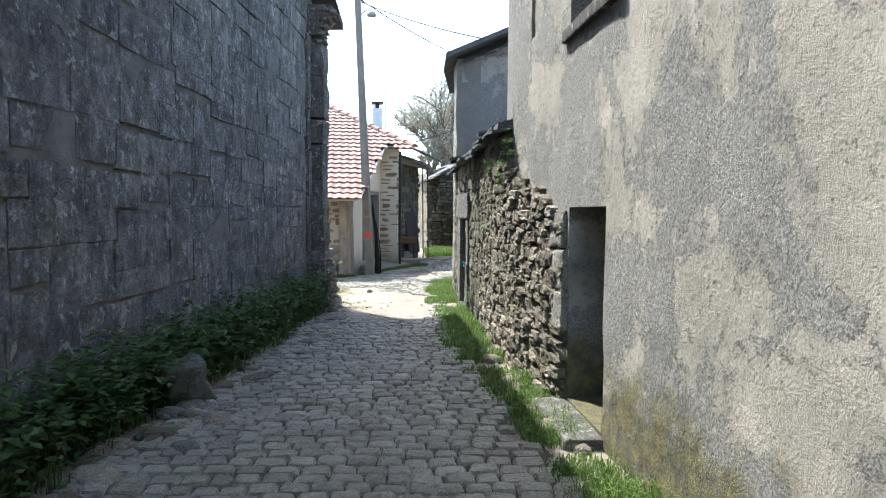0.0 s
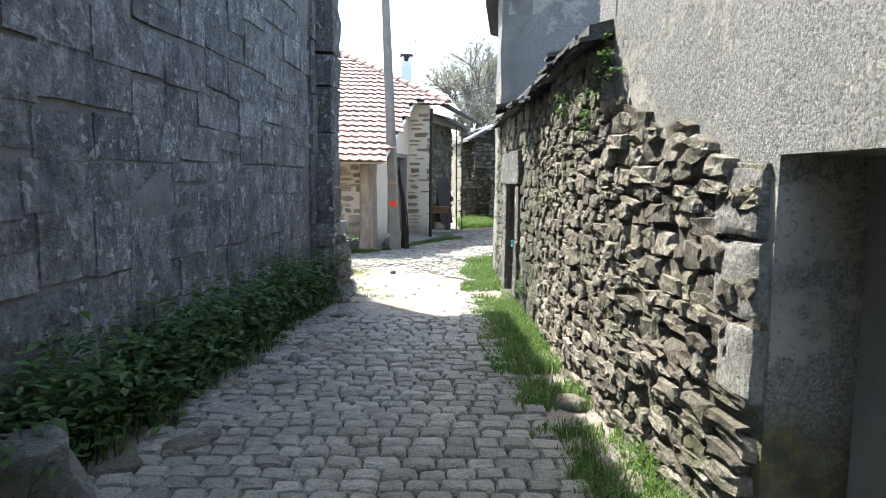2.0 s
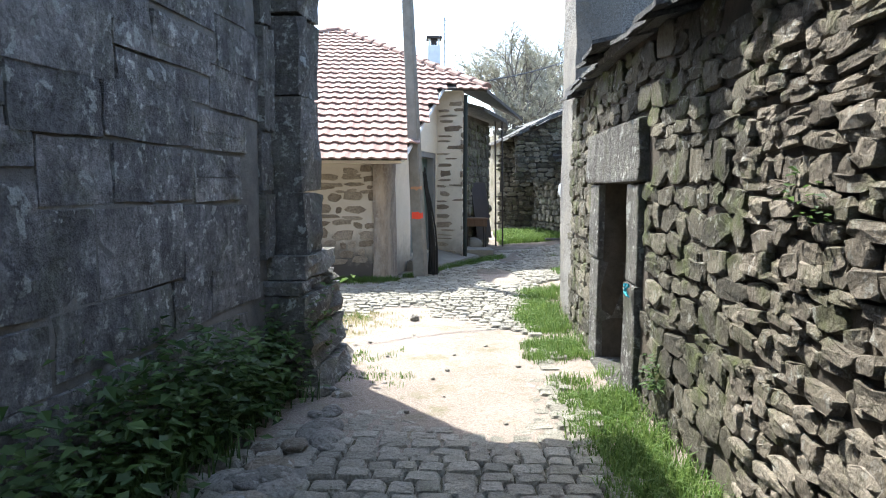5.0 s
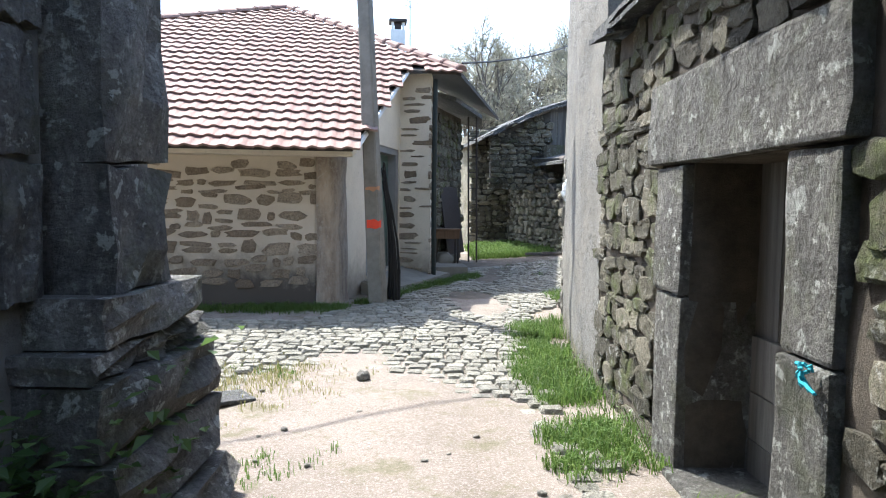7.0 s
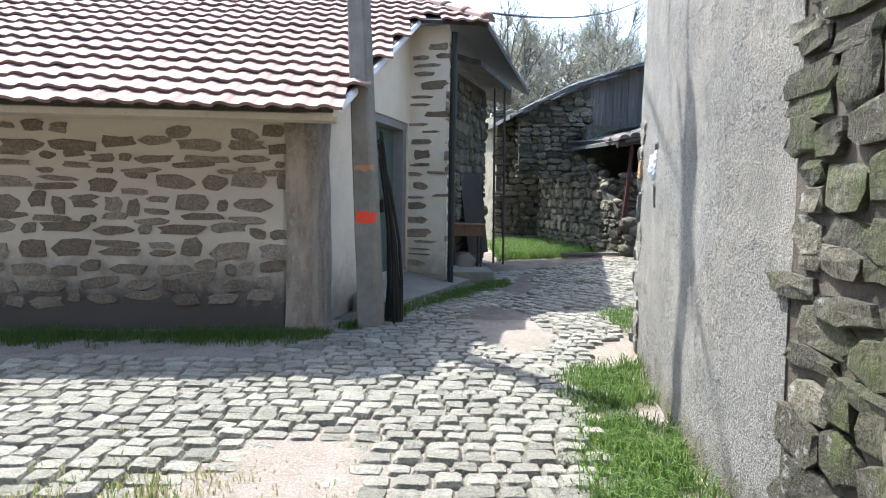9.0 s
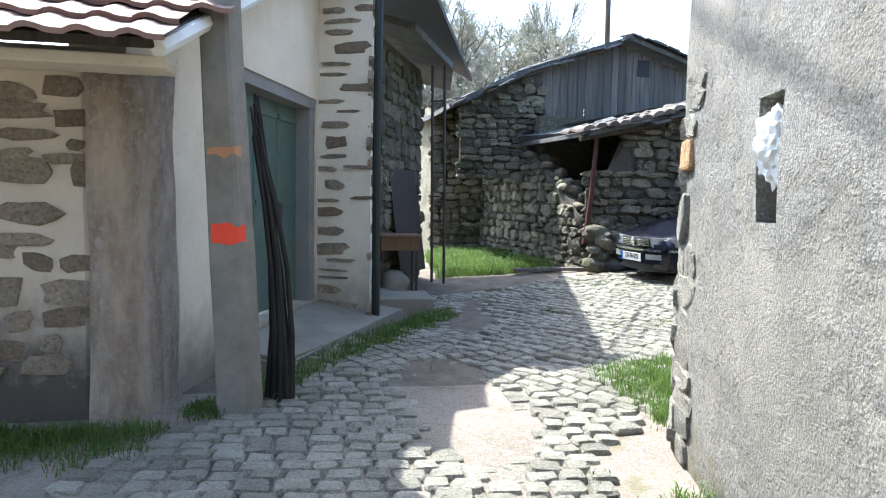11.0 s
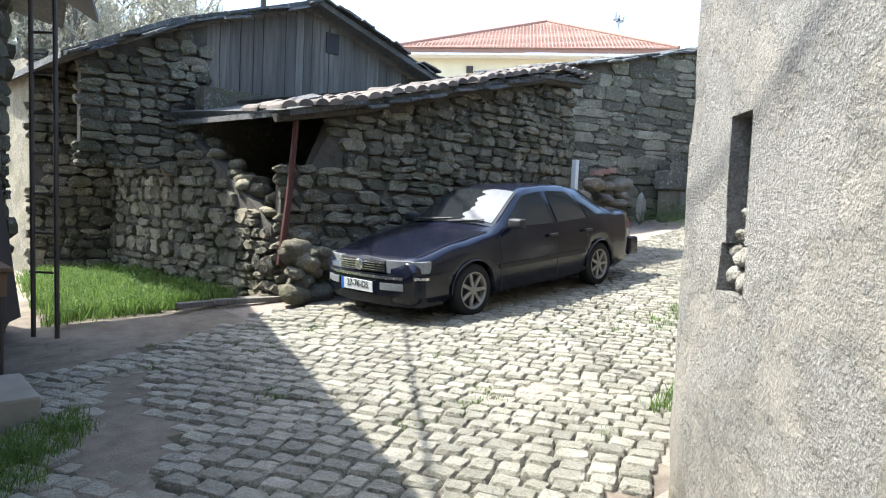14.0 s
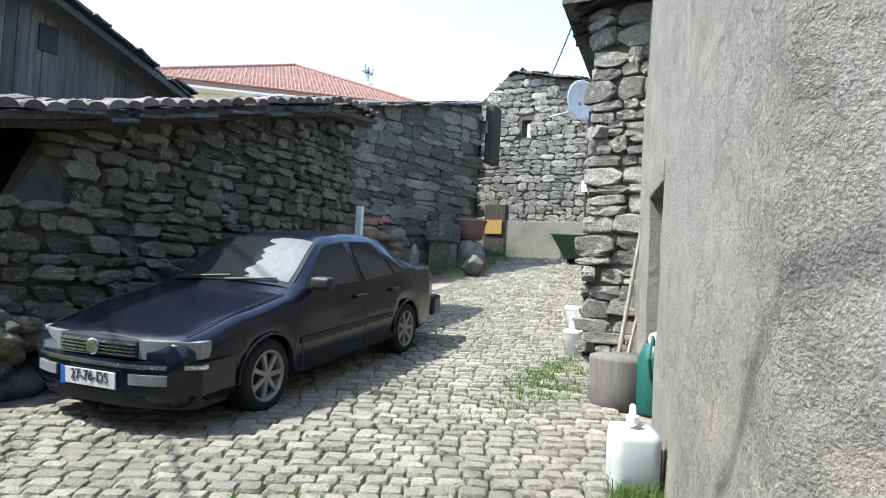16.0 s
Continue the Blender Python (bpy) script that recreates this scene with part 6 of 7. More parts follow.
# ---- trees behind the barn ----
def bare_tree(x, y, z, h, seed):
    rnd = random.Random(seed)
    t = thing("tree", "bare spring tree with fine grey twigs just budding", "tree", group="trees behind the barn")
    bm = bmesh.new()
    tw_v, tw_f = [], []

    def twig(p, d, ln):
        b = len(tw_v)
        sd = d.cross(Vector((rnd.uniform(-1, 1), rnd.uniform(-1, 1), rnd.uniform(-1, 1))))
        if sd.length < 1e-3:
            return
        sd = sd.normalized() * 0.017
        q = p + d * ln
        s2 = d.cross(sd)
        tw_v.extend([tuple(p + sd), tuple(p - sd * 0.5 + s2), tuple(p - sd * 0.5 - s2), tuple(q)])
        tw_f.extend([(b, b + 1, b + 3), (b + 1, b + 2, b + 3), (b + 2, b, b + 3)])
        for _ in range(3):
            b = len(tw_v)
            c = p + d * ln * rnd.uniform(0.4, 1.0)
            o = Vector((rnd.gauss(0, 1), rnd.gauss(0, 1), rnd.gauss(0, 1))) * 0.035
            o2 = Vector((rnd.gauss(0, 1), rnd.gauss(0, 1), rnd.gauss(0, 1))) * 0.035
            tw_v.extend([tuple(c), tuple(c + o), tuple(c + o + o2), tuple(c + o2)])
            tw_f.append((b, b + 1, b + 2, b + 3))

    def grow(p, d, ln, r_, depth):
        pts = [p]
        for _ in range(3):
            d = (d + Vector((rnd.gauss(0, 0.14), rnd.gauss(0, 0.14), rnd.gauss(0.05, 0.1)))).normalized()
            pts.append(pts[-1] + d * ln / 3)
        tube(bm, pts, r_, r_ * 0.6, 6 if depth < 2 else 4, False)
        if depth >= 4:
            for k in range(13):
                dd = (d + Vector((rnd.gauss(0, 0.6), rnd.gauss(0, 0.6), rnd.gauss(0.1, 0.5)))).normalized()
                twig(pts[1 + k % 3], dd, ln * rnd.uniform(0.5, 1.1))
            return
        for k in range(rnd.choice((3, 4)) if depth else 5):
            dd = (d + Vector((rnd.gauss(0, 0.5), rnd.gauss(0, 0.5), rnd.gauss(0.05, 0.3)))).normalized()
            grow(pts[-1 if k < 2 else rnd.choice((2, 3))], dd, ln * rnd.uniform(0.6, 0.85), r_ * 0.55, depth + 1)

    grow(Vector((x, y, z)), Vector((0, 0, 1)), h * 0.28, h * 0.022, 0)
    part("trunk", bm, bark_mat, t, "grey trunk and limbs")
    ob = link(new("crown", mesh_from("crown", tw_v, tw_f, twig_mat)), t)
    ob["label"] = "fine budding twigs"
    return t


for k, (x, y, h) in enumerate(((6.2, 43.0, 8.2), (8.8, 45.0, 9.6), (11.2, 47.0, 9.4), (4.2, 40.0, 7.0), (9.8, 41.5, 7.4), (14.5, 50.0, 10.5), (-3.0, 47.0, 8.0))):
    bare_tree(x, y, 0.0, h * 1.38, 300 + k)
tagged(part("backdrop_hill", lathe([(60, -1.0), (48, 1.2), (30, 3.0), (10, 4.0), (0.5, 4.2)], 32, None, Matrix.Translation((4, 115, 0)) @ Matrix.Diagonal((1.6, 0.9, 1, 1))), weed_mat, None, "", True), "low wooded hill beyond the village", "hill", kind="structure")

# ---- grass and weeds ----
rg = random.Random(77)
strip = []
for k in range(1700):
    y = rg.uniform(2.6, 16.6)
    wx = right_path_x(y)
    wd = 0.40 + 0.22 * noise.noise((y * 0.8, 2, 2)) + (0.15 if y > 6 else 0)
    if 10.8 < y < 11.9 and rg.random() < 0.75 or noise.noise((wx * 2.3, y * 2.3, 7)) < -0.16:
        continue
    s = rg.random() ** 0.7
    strip.append((*at(wx - 0.02 - wd * s, y), rg.uniform(0.5, 1.1) * (0.6 + 0.5 * (1 - s))))
clumps("grass_strip", strip, grass_mat, 1, (0.05, 0.21), 28, 0.09, 0.004, None, "fresh green grass along the foot of the wall", "grass", 1.1)
weeds = []
for k in range(950):
    y = rg.uniform(1.0, 11.6)
    wx = -1.53 + (y - 5.7) * 0.165
    thick = 0.75 + 0.8 * noise.noise((y * 0.9, 4, 4))
    weeds.append((*at(wx + 0.03 + abs(rg.gauss(0, 0.15)), y), max(0.15, thick + rg.uniform(-0.1, 0.5))))
clumps("weeds", weeds, weed_mat, 2, (0.05, 0.6), 22, 0.15, 0.034, None, "dark leafy weeds along the foot of the granite wall", "weeds", 0.5, True)
clumps("weed_grass", [w for w in weeds[::2]], weed_mat, 3, (0.1, 0.32), 12, 0.1, 0.006, None, "shaded grass along the granite wall", "grass")
patch = []
for k in range(900):
    a_ = rg.uniform(0, 1)
    x, y = 3.1 + rg.uniform(0, 2.0), rg.uniform(24.2, 28.2)
    if x < 3.1 + (y - 24.2) * 0.1 or x > 5.3 - (y - 24.2) * 0.1:
        continue
    patch.append((*at(x, y), rg.uniform(0.6, 1.3)))
clumps("grass_patch", patch, grass_mat, 4, (0.08, 0.26), 22, 0.1, 0.006, None, "bright grass patch before the barn", "grass", 1.0)
edge = []
for k in range(420):
    t_ = rg.random()
    x, y = 0.3 + 2.0 * t_ + rg.uniform(-0.1, 0.22), 18.0 + 3.3 * t_ + rg.uniform(-0.22, 0.1)
    edge.append((*at(x + 0.22, y - 0.15), rg.uniform(0.4, 1.0)))
for k in range(500):
    x = rg.uniform(-4.0, 0.35)
    edge.append((*at(x, 17.55 - abs(rg.gauss(0, 0.22))), rg.uniform(0.5, 1.0)))
clumps("grass_edge", edge, grass_mat, 5, (0.05, 0.16), 24, 0.09, 0.003, None, "grass edging the house wall and apron", "grass", 1.1)
corner_g = []
for k in range(260):
    x, y = 3.2 + rg.uniform(0, 0.7), 17.6 + rg.uniform(-0.7, 0.75)
    if y > 16.9 + (x - 2.95) * 0.98:
        corner_g.append((*at(x, y), rg.uniform(0.5, 1.0)))
for k in range(170):
    corner_g.append((*at(8.6 + rg.gauss(0, 0.7), 20.0 + rg.gauss(0, 0.22)), rg.uniform(0.3, 0.8)))
for k in range(120):
    corner_g.append((*at(6.2 + rg.gauss(0, 0.35), 18.72 + rg.uniform(0, 0.16)), rg.uniform(0.6, 1.2)))
for k in range(60):
    corner_g.append((*at(5.2 + rg.gauss(0, 0.8), 22.4 + rg.gauss(0, 0.3)), rg.uniform(0.15, 0.35)))
clumps("grass_tufts", corner_g, grass_mat, 6, (0.05, 0.2), 24, 0.08, 0.003, None, "grass tufts round the house corner and road edge", "grass", 1.1)
tufts = []
for cx, cy in ((0.05, 11.75), (0.1, 12.2), (-0.35, 14.1), (-0.1, 14.0), (0.2, 11.4)):
    for k in range(9):
        tufts.append((*at(cx + rg.gauss(0, 0.14), cy + rg.gauss(0, 0.14)), rg.uniform(0.3, 0.9)))
clumps("grass_tuft", tufts, grass_mat, 7, (0.02, 0.09), 22, 0.08, 0.003, None, "small grass tufts on the sandy ground", "grass")
fed = []
for k in range(420):
    fed.append((*at(14.8 + rg.uniform(0, 5.0), 24.7 + rg.gauss(0, 0.35)), rg.uniform(0.5, 1.4)))
clumps("roadside_weeds", fed, weed_mat, 8, (0.1, 0.4), 14, 0.12, 0.02, None, "green weeds along the far road edge", "weeds", 0.5, True)
dry = []
for k in range(500):
    x, y = rg.uniform(-0.8, 4.5), rg.uniform(12.5, 23.5)
    if noise.noise((x * 0.7, y * 0.7, 3)) > 0.15:
        dry.append((*at(x, y), rg.uniform(0.1, 0.25)))
for k in range(260):
    dry.append((*at(rg.gauss(-0.35, 0.4), rg.gauss(13.9, 0.4)), rg.uniform(0.15, 0.5)))
moss = []
for k in range(900):
    x, y = rg.uniform(3.4, 7.0), rg.uniform(19.6, 22.2)
    if noise.noise((x * 1.2, y * 1.2, 12)) > 0.08:
        moss.append((*at(x, y, 0.012), rg.uniform(0.15, 0.3)))
clumps("joint_moss", moss, grass_mat, 12, (0.05, 0.12), 9, 0.07, 0.005, None, "low green moss and grass in the joints of the setts", "moss", 1.0)
clumps("dry_grass", dry, dry_mat, 9, (0.06, 0.16), 8, 0.08, 0.004, None, "sparse dry grass between the setts", "grass")
ivy = []
for cy, cz_, n_ in ((7.6, 2.0, 10), (6.5, 2.1, 16), (6.9, 1.9, 10), (8.4, 1.2, 5), (10.1, 0.15, 14)):
    for k in range(n_):
        y = cy + rg.gauss(0, 0.09)
        ivy.append((right_path_x(y) - 0.06, y, cz_ - 0.1 + rg.gauss(0, 0.08), 0.5))
clumps("wall_pennywort", ivy, weed_mat, 10, (0.02, 0.14), 10, 0.05, 0.018, None, "small leafy plants growing out of the rubble wall", "plants", 0.5, True)

tagged(part("metal_scrap", boxed(-0.16, 0.16, -0.1, 0.1, 0, 0.01, bevel=0.003, m=pose(*at(-0.66, 13.2, 0.02), 4, -6, 20)), grey_metal, None), "small pale metal sheet lying by the corner stones", "scrap")
tagged(part("slate_piece", boxed(-0.22, 0.22, -0.12, 0.12, 0, 0.03, bevel=0.01, m=pose(*at(-0.42, 13.32, 0.012), 3, 5, 35)), slate_mat, None), "broken grey slate lying by the corner stones", "slate")

# ---- pieces of walls, roofs and paving ----
def block_shapes(name, mat, count=8, seed=5, bulge=0.22):
    """Dressed blocks: unit boxes with chipped edges and a slightly uneven face."""
    rnd = random.Random(seed)
    out = []
    for _ in range(count):
        nx, ny = 5, 4
        vs, fs = [], []
        def g(i, j, inset):
            x, y = i / (nx - 1) - 0.5, j / (ny - 1) - 0.5
            return x * (1 - inset), y * (1 - inset)
        for j in range(ny):
            for i in range(nx):
                edge = i in (0, nx - 1) or j in (0, ny - 1)
                x, y = g(i, j, 0.035)
                vs.append((x + rnd.uniform(-0.012, 0.012), y + rnd.uniform(-0.025, 0.025), 0.5 - (rnd.uniform(0.06, 0.2) if edge else rnd.uniform(0, bulge))))
        for j in range(ny - 1):
            for i in range(nx - 1):
                a = j * nx + i
                fs.append((a, a + 1, a + nx + 1, a + nx))
        rim = [i for i in range(nx)] + [j * nx + nx - 1 for j in range(1, ny)] + [(ny - 1) * nx + i for i in range(nx - 2, -1, -1)] + [j * nx for j in range(ny - 2, 0, -1)]
        b = len(vs)
        for r in rim:
            x, y, _z = vs[r]
            vs.append((x / 0.965, y / 0.965, -0.5))
        for k in range(len(rim)):
            l = (k + 1) % len(rim)
            fs.append((rim[l], rim[k], b + k, b + l))
        out.append(mesh_from(name, vs, fs, mat))
    return out


def dist_to(*pts):
    q = [Vector(p) for p in pts]
    return lambda v: min((v - p).length for p in q)


lane = [(0.1, y, 0.8) for y in range(-1, 14)]
near_lane = dist_to(*lane)
near_yard = dist_to((2.0, 15.5, 0.9), (2.5, 18, 1.0), (5, 20, 0.5))

# left wall: big granite blocks, then the corner pilaster
blocks = block_shapes("block", ashlar_mat)
lw = rubble(left_path, 0, left_path.u_of(-0.66, 10.9), lambda u: -0.3, lambda u: left_top(u) - 0.05, blocks, (0.24, 0.44), (0.34, 0.95), 11, gap=0.0, depth=0.05, proud=0.008, tilt=0.4, uneven=0.035, over=(0.985, 1.03))
pieces("block", "upper_blocks", lw, near_lane, ashlar_mat, left_house)


def stack(path, u0, u1, z0, z1, hr, out, depth, seed, shapes, widths=(1,)):
    rnd = random.Random(seed)
    res, z = [], z0
    while z < z1 - 0.05:
        h = min(rnd.uniform(*hr), z1 - z)
        n = rnd.choice(widths)
        for k in range(n):
            w = (u1 - u0) / n
            o = out(z) if callable(out) else out
            res.append((rnd.choice(shapes), path.matrix(u0 + w * (k + 0.5), z + h / 2, o - depth / 2 + rnd.uniform(-0.012, 0.012)) @ pose(0, 0, 0, rnd.uniform(-1, 1), rnd.uniform(-1, 1), rnd.uniform(-0.6, 0.6)) @ Matrix.Diagonal((w - 0.008, h - 0.008, depth, 1))))
        z += h
    return res


PU0, PU1 = left_path.u_of(-0.55, 11.22), left_path.length
dark_blocks = block_shapes("quoin", pilaster_mat, 8, 15)
pil = stack(left_path, PU0, PU1 - 0.28, 0.72, 4.25, (0.4, 0.75), 0.29, 0.42, 3, dark_blocks)
pil += stack(left_path, PU0 - 0.26, PU0 - 0.05, 0.72, 4.25, (0.4, 0.75), 0.07, 0.18, 13, dark_blocks)
pil += stack(left_path, PU0 - 0.2, PU1 + 0.02, -0.35, 0.56, (0.22, 0.4), lambda z: 0.47 - 0.16 * (z + 0.35), 0.58, 4, dark_blocks, (1, 2))
pil += stack(left_path, PU0 - 0.12, PU1 - 0.1, 0.56, 0.74, (0.18, 0.2), 0.34, 0.45, 6, dark_blocks)
pil += stack(left_path, PU0 - 0.1, PU1 - 0.24, 4.25, 4.78, (0.12, 0.16), lambda z: 0.28 + 0.5 * (z - 4.25), 0.6, 7, dark_blocks)
pieces("quoin", "quoins", pil, near_lane, pilaster_mat, left_house)

# tall rendered house: bare stonework beside its low door
rub = stone_shapes("stone", rubble_mat, 20, 0.12, 21, 0.8, 0.26)


def bare_top(u):
    y = right_path.at(u)[0].y
    return 1.38 + 0.3 * (y - 4.7) + 0.14 * noise.noise((u * 2.3, 1, 4))


core_line = sub_path(r1_path, ru(4.78), U1 - 0.01, 1)
for q in core_line.p:
    q.x -= 0.018
wall_mesh("bare_core", core_line, -0.5, lambda u: bare_top(u + ru(4.78)) - 0.06, core_mat, 0.04, (), 0.12, 0.006, parent=r1)
bare = rubble(r1_path, ru(4.74), U1 - 0.02, lambda u: -0.2, bare_top, rub, (0.045, 0.13), (0.06, 0.32), 31, gap=-0.008, depth=0.115, proud=0.026, tilt=3, uneven=0.03)
pieces("stone", "stones", bare, near_lane, rubble_mat, r1)
byre_stones = stone_shapes("stone", rubble_mat, 24, 0.12, 22, 0.8, 0.26)
hole2 = (DOOR2[0] - 0.34, DOOR2[1] + 0.36, -1, 1.74)
bs = rubble(r2_path, 0.0, ru(9.0) - U1, lambda u: -0.35, lambda u: r2_top(u) + 0.02, byre_stones, (0.035, 0.1), (0.06, 0.27), 41, [hole2], -0.006, 0.08, 0.02, 4, 0.03)
pieces("stone", "stones", bs, near_lane, rubble_mat, r2)
mossy_stones = stone_shapes("stone", mossy_mat, 24, 0.2, 22, 0.8, 0.24)
ms = rubble(r2_path, ru(9.0) - U1, r2_path.length, lambda u: -0.35, lambda u: r2_top(u) + 0.02, mossy_stones, (0.07, 0.22), (0.12, 0.38), 42, [hole2], -0.008, 0.08, 0.014, 3, 0.03)
pieces("stone", "stones", ms, near_lane, mossy_mat, r2)

# broken corner of the rendered house
corner_st = stone_shapes("stone", corner_mat, 12, 0.12, 23)
cu0, cu1 = right_path.u_of(3.0, 16.66) - U2, right_path.u_of(3.22, 17.04) - U2 + 0.05
cs = rubble(r3_path, cu0, cu1, lambda u: -0.3, lambda u: 1.62 + 0.25 * noise.noise((u * 3, 2, 2)), corner_st, (0.09, 0.24), (0.13, 0.3), 51, [(right_path.u_of(3.015, 16.69) - U2, right_path.u_of(3.07, 16.87) - U2, 1.16, 1.31)], -0.022, 0.06, 0.008, 4)
pieces("stone", "stones", cs, near_yard, corner_mat, r3)

# schist house wall: flat stones in wide pointing
sch = stone_shapes("stone", house_stone_mat, 14, 0.16, 24, 0.86, 0.3)
hs = rubble(front_path, 4.0, front_path.length - 0.14, lambda u: -0.12, lambda u: 1.64, sch, (0.09, 0.21), (0.14, 0.52), 61, (), 0.026, 0.05, 0.006, 4, 0.04, (0.9, 1.05))
pieces("stone", "stones", hs, near_yard, house_stone_mat, house_front)
qu = GU1 + 0.06
QE = side_path.u_of(1.72, 20.68)
qs = rubble(side_path, qu + 0.04, QE - 0.05, lambda u: -0.3, lambda u: 3.25, sch, (0.1, 0.22), (0.28, 0.56), 62, (), 0.06, 0.05, 0.006, 0.8, 0.02, (0.92, 1.0))
qs += rubble(side_path, QE + 0.06, side_path.length, lambda u: -0.3, lambda u: 3.25, sch, (0.12, 0.2), (0.3, 0.6), 64, (), 0.045, 0.05, 0.006, 0.8, 0.015)
pieces("stone", "stones", qs, near_yard, house_stone_mat, house_side)
porch_wall = bpy.data.objects["wall_porch"]
soot = stone_shapes("stone", mossy_mat, 12, 0.14, 29)
ps = rubble(porch_path, 0.02, 2.6, lambda u: -0.3, lambda u: 2.95, soot, (0.14, 0.26), (0.22, 0.5), 63, (), 0.02, 0.1, 0.015, 2)
pieces("stone", "stones", ps, near_yard, mossy_mat, porch_wall, 120)

# barn and shed rubble
bst = stone_shapes("stone", barn_mat, 20, 0.2, 25, 0.78, 0.22)
for nm, pth, u0, u1, lo, hi, sd, ht, wd in (
        ("wall_shed", shed_path, 0.0, shed_path.length, -0.2, shed_top, 71, (0.08, 0.2), (0.12, 0.4)),
        ("wall_barn_side_near", w1_path, 0.0, w1_path.length, -0.4, w1_top, 72, (0.1, 0.24), (0.14, 0.4)),
        ("wall_barn_back", barn_left, 0.0, barn_left.length, -0.4, lambda u: 3.2 + 0.2 * u, 73, (0.1, 0.2), (0.15, 0.4))):
    wall_ob = bpy.data.objects[nm]
    pieces("stone", "stones", rubble(pth, u0, u1, lambda u: lo + 0.0, hi, bst, ht, wd, sd, (), 0.004, 0.16, 0.045, 5, 0.02), near_yard, barn_mat, wall_ob)
fst = stone_shapes("stone", far_stone_mat, 12, 0.1, 26)
pieces("stone", "stones", rubble(r4_path, 0.0, 1.2, lambda u: 0.0, lambda u: 4.0, fst, (0.1, 0.24), (0.16, 0.5), 81, (), 0.004, 0.14, 0.03, 3), near_yard, far_stone_mat, r4)
gst = stone_shapes("stone", barn_mat, 14, 0.12, 27, 0.85)
pieces("stone", "stones", rubble(w2_path, 1.5, 8.0, lambda u: 0.3, lambda u: 3.9 + 0.225 * min(u, 7.0), gst, (0.14, 0.36), (0.25, 0.85), 82, (), 0.004, 0.12, 0.02, 2), near_yard, barn_mat, w2)
pieces("stone", "stones", rubble(far_path, 0.5, 7.5, lambda u: 0.8, lambda u: far_top(u) - 0.02, fst, (0.12, 0.26), (0.18, 0.5), 83, [FWIN], 0.004, 0.12, 0.02, 3), near_yard, far_stone_mat, wf)

# paving
def sett_shapes(name, mat, count=14, seed=28):
    """Worn setts: rounded rectangles with a domed top."""
    rnd = random.Random(seed)
    out = []
    for _ in range(count):
        ring = []
        for sx, sy in ((1, 1), (-1, 1), (-1, -1), (1, -1)):
            jx, jy = rnd.uniform(0.43, 0.485), rnd.uniform(0.42, 0.475)
            c = rnd.uniform(0.06, 0.13)
            pair = [(sx * jx, sy * (jy - c)), (sx * (jx - c), sy * jy)]
            ring += pair if sx * sy > 0 else pair[::-1]
        k = len(ring)
        vs = [(x, y, -0.5) for x, y in ring] + [(x, y, 0.2 + rnd.uniform(-0.06, 0.06)) for x, y in ring] + [(x * 0.84, y * 0.84, 0.45 + rnd.uniform(-0.05, 0.05)) for x, y in ring] + [(0, 0, 0.49)]
        fs = [(l * k + i, l * k + (i + 1) % k, (l + 1) * k + (i + 1) % k, (l + 1) * k + i) for l in (0, 1) for i in range(k)] + [(2 * k + i, 2 * k + (i + 1) % k, 3 * k) for i in range(k)]
        out.append(mesh_from(name, vs, fs, mat, True))
    return out


setts = sett_shapes("sett", cobble_mat)


def paving():
    rnd = random.Random(91)
    out = []
    for zone, (ang, ox, oy) in enumerate(((-6.0, 0.5, 0.0), (-62.0, 3.0, 19.0))):
        r = Matrix.Rotation(radians(ang), 3, "Z")
        y = -5.0 if zone == 0 else -4.0
        while y < (24.0 if zone == 0 else 18.5):
            h = rnd.uniform(0.115, 0.145)
            x = -9.0 + rnd.uniform(0, 0.2)
            while x < 9.0:
                w = rnd.uniform(0.12, 0.2)
                q = r @ Vector((x + w / 2, y + h / 2 + 0.05 * math.sin(x * 0.9 + y) + 0.02 * noise.noise((x, y, 2)), 0)) + Vector((ox, oy, 0))
                inb = (q.y - 18.0) + 0.75 * (q.x - 2.6) + 0.5 * noise.noise((q.x, q.y, 8)) > 0
                if inb == (zone == 1) and paved(q.x, q.y):
                    s = sand(q.x, q.y)
                    sink = 0.055 * min(1.0, max(0.0, s - 0.15) * 1.6)
                    if sink < 0.05:
                        z = ground_z(q.x, q.y) + 0.02 * noise.noise((q.x * 0.9, q.y * 0.9, 0)) + 0.012 * noise.noise((q.x * 2.7, q.y * 2.7, 3))
                        z += -0.009 - sink + rnd.uniform(-0.006, 0.008)
                        m = pose(q.x, q.y, z, rnd.uniform(-3, 3), rnd.uniform(-3, 3), ang + rnd.uniform(-4, 4))
                        out.append((rnd.choice(setts), m @ Matrix.Diagonal((w * 1.03, h * 1.05, 0.09, 1))))
                x += w
            y += h
    return out


pav = paving()
near_path = dist_to(*[(0.3, y, 0) for y in np.arange(2.0, 9.0, 0.5)])
pieces("sett", "setts", pav, near_path, cobble_mat, ground)


# clay tiles of the house
def tile_shapes(name, mat, count=5):
    rnd = random.Random(33)
    out = []
    for _ in range(count):
        xs = [(-0.5, 0.0), (-0.36, 0.32), (-0.2, 0.48), (-0.02, 0.34), (0.12, 0.08), (0.3, -0.02), (0.5, 0.0)]
        vs = []
        for yy, lift in ((-0.56, 0.75), (0.56, 0.0)):
            for x, z in xs:
                vs.append((x * 1.03, yy + rnd.uniform(-0.01, 0.01), z + lift))
        for x, z in xs:
            vs.append((x * 1.03, -0.56, z + 0.2))
        n = len(xs)
        fs = [(i, i + 1, n + i + 1, n + i) for i in range(n - 1)] + [(2 * n + i, 2 * n + i + 1, i + 1, i) for i in range(n - 1)]
        out.append(mesh_from(name, vs, fs, mat, False))
    return out


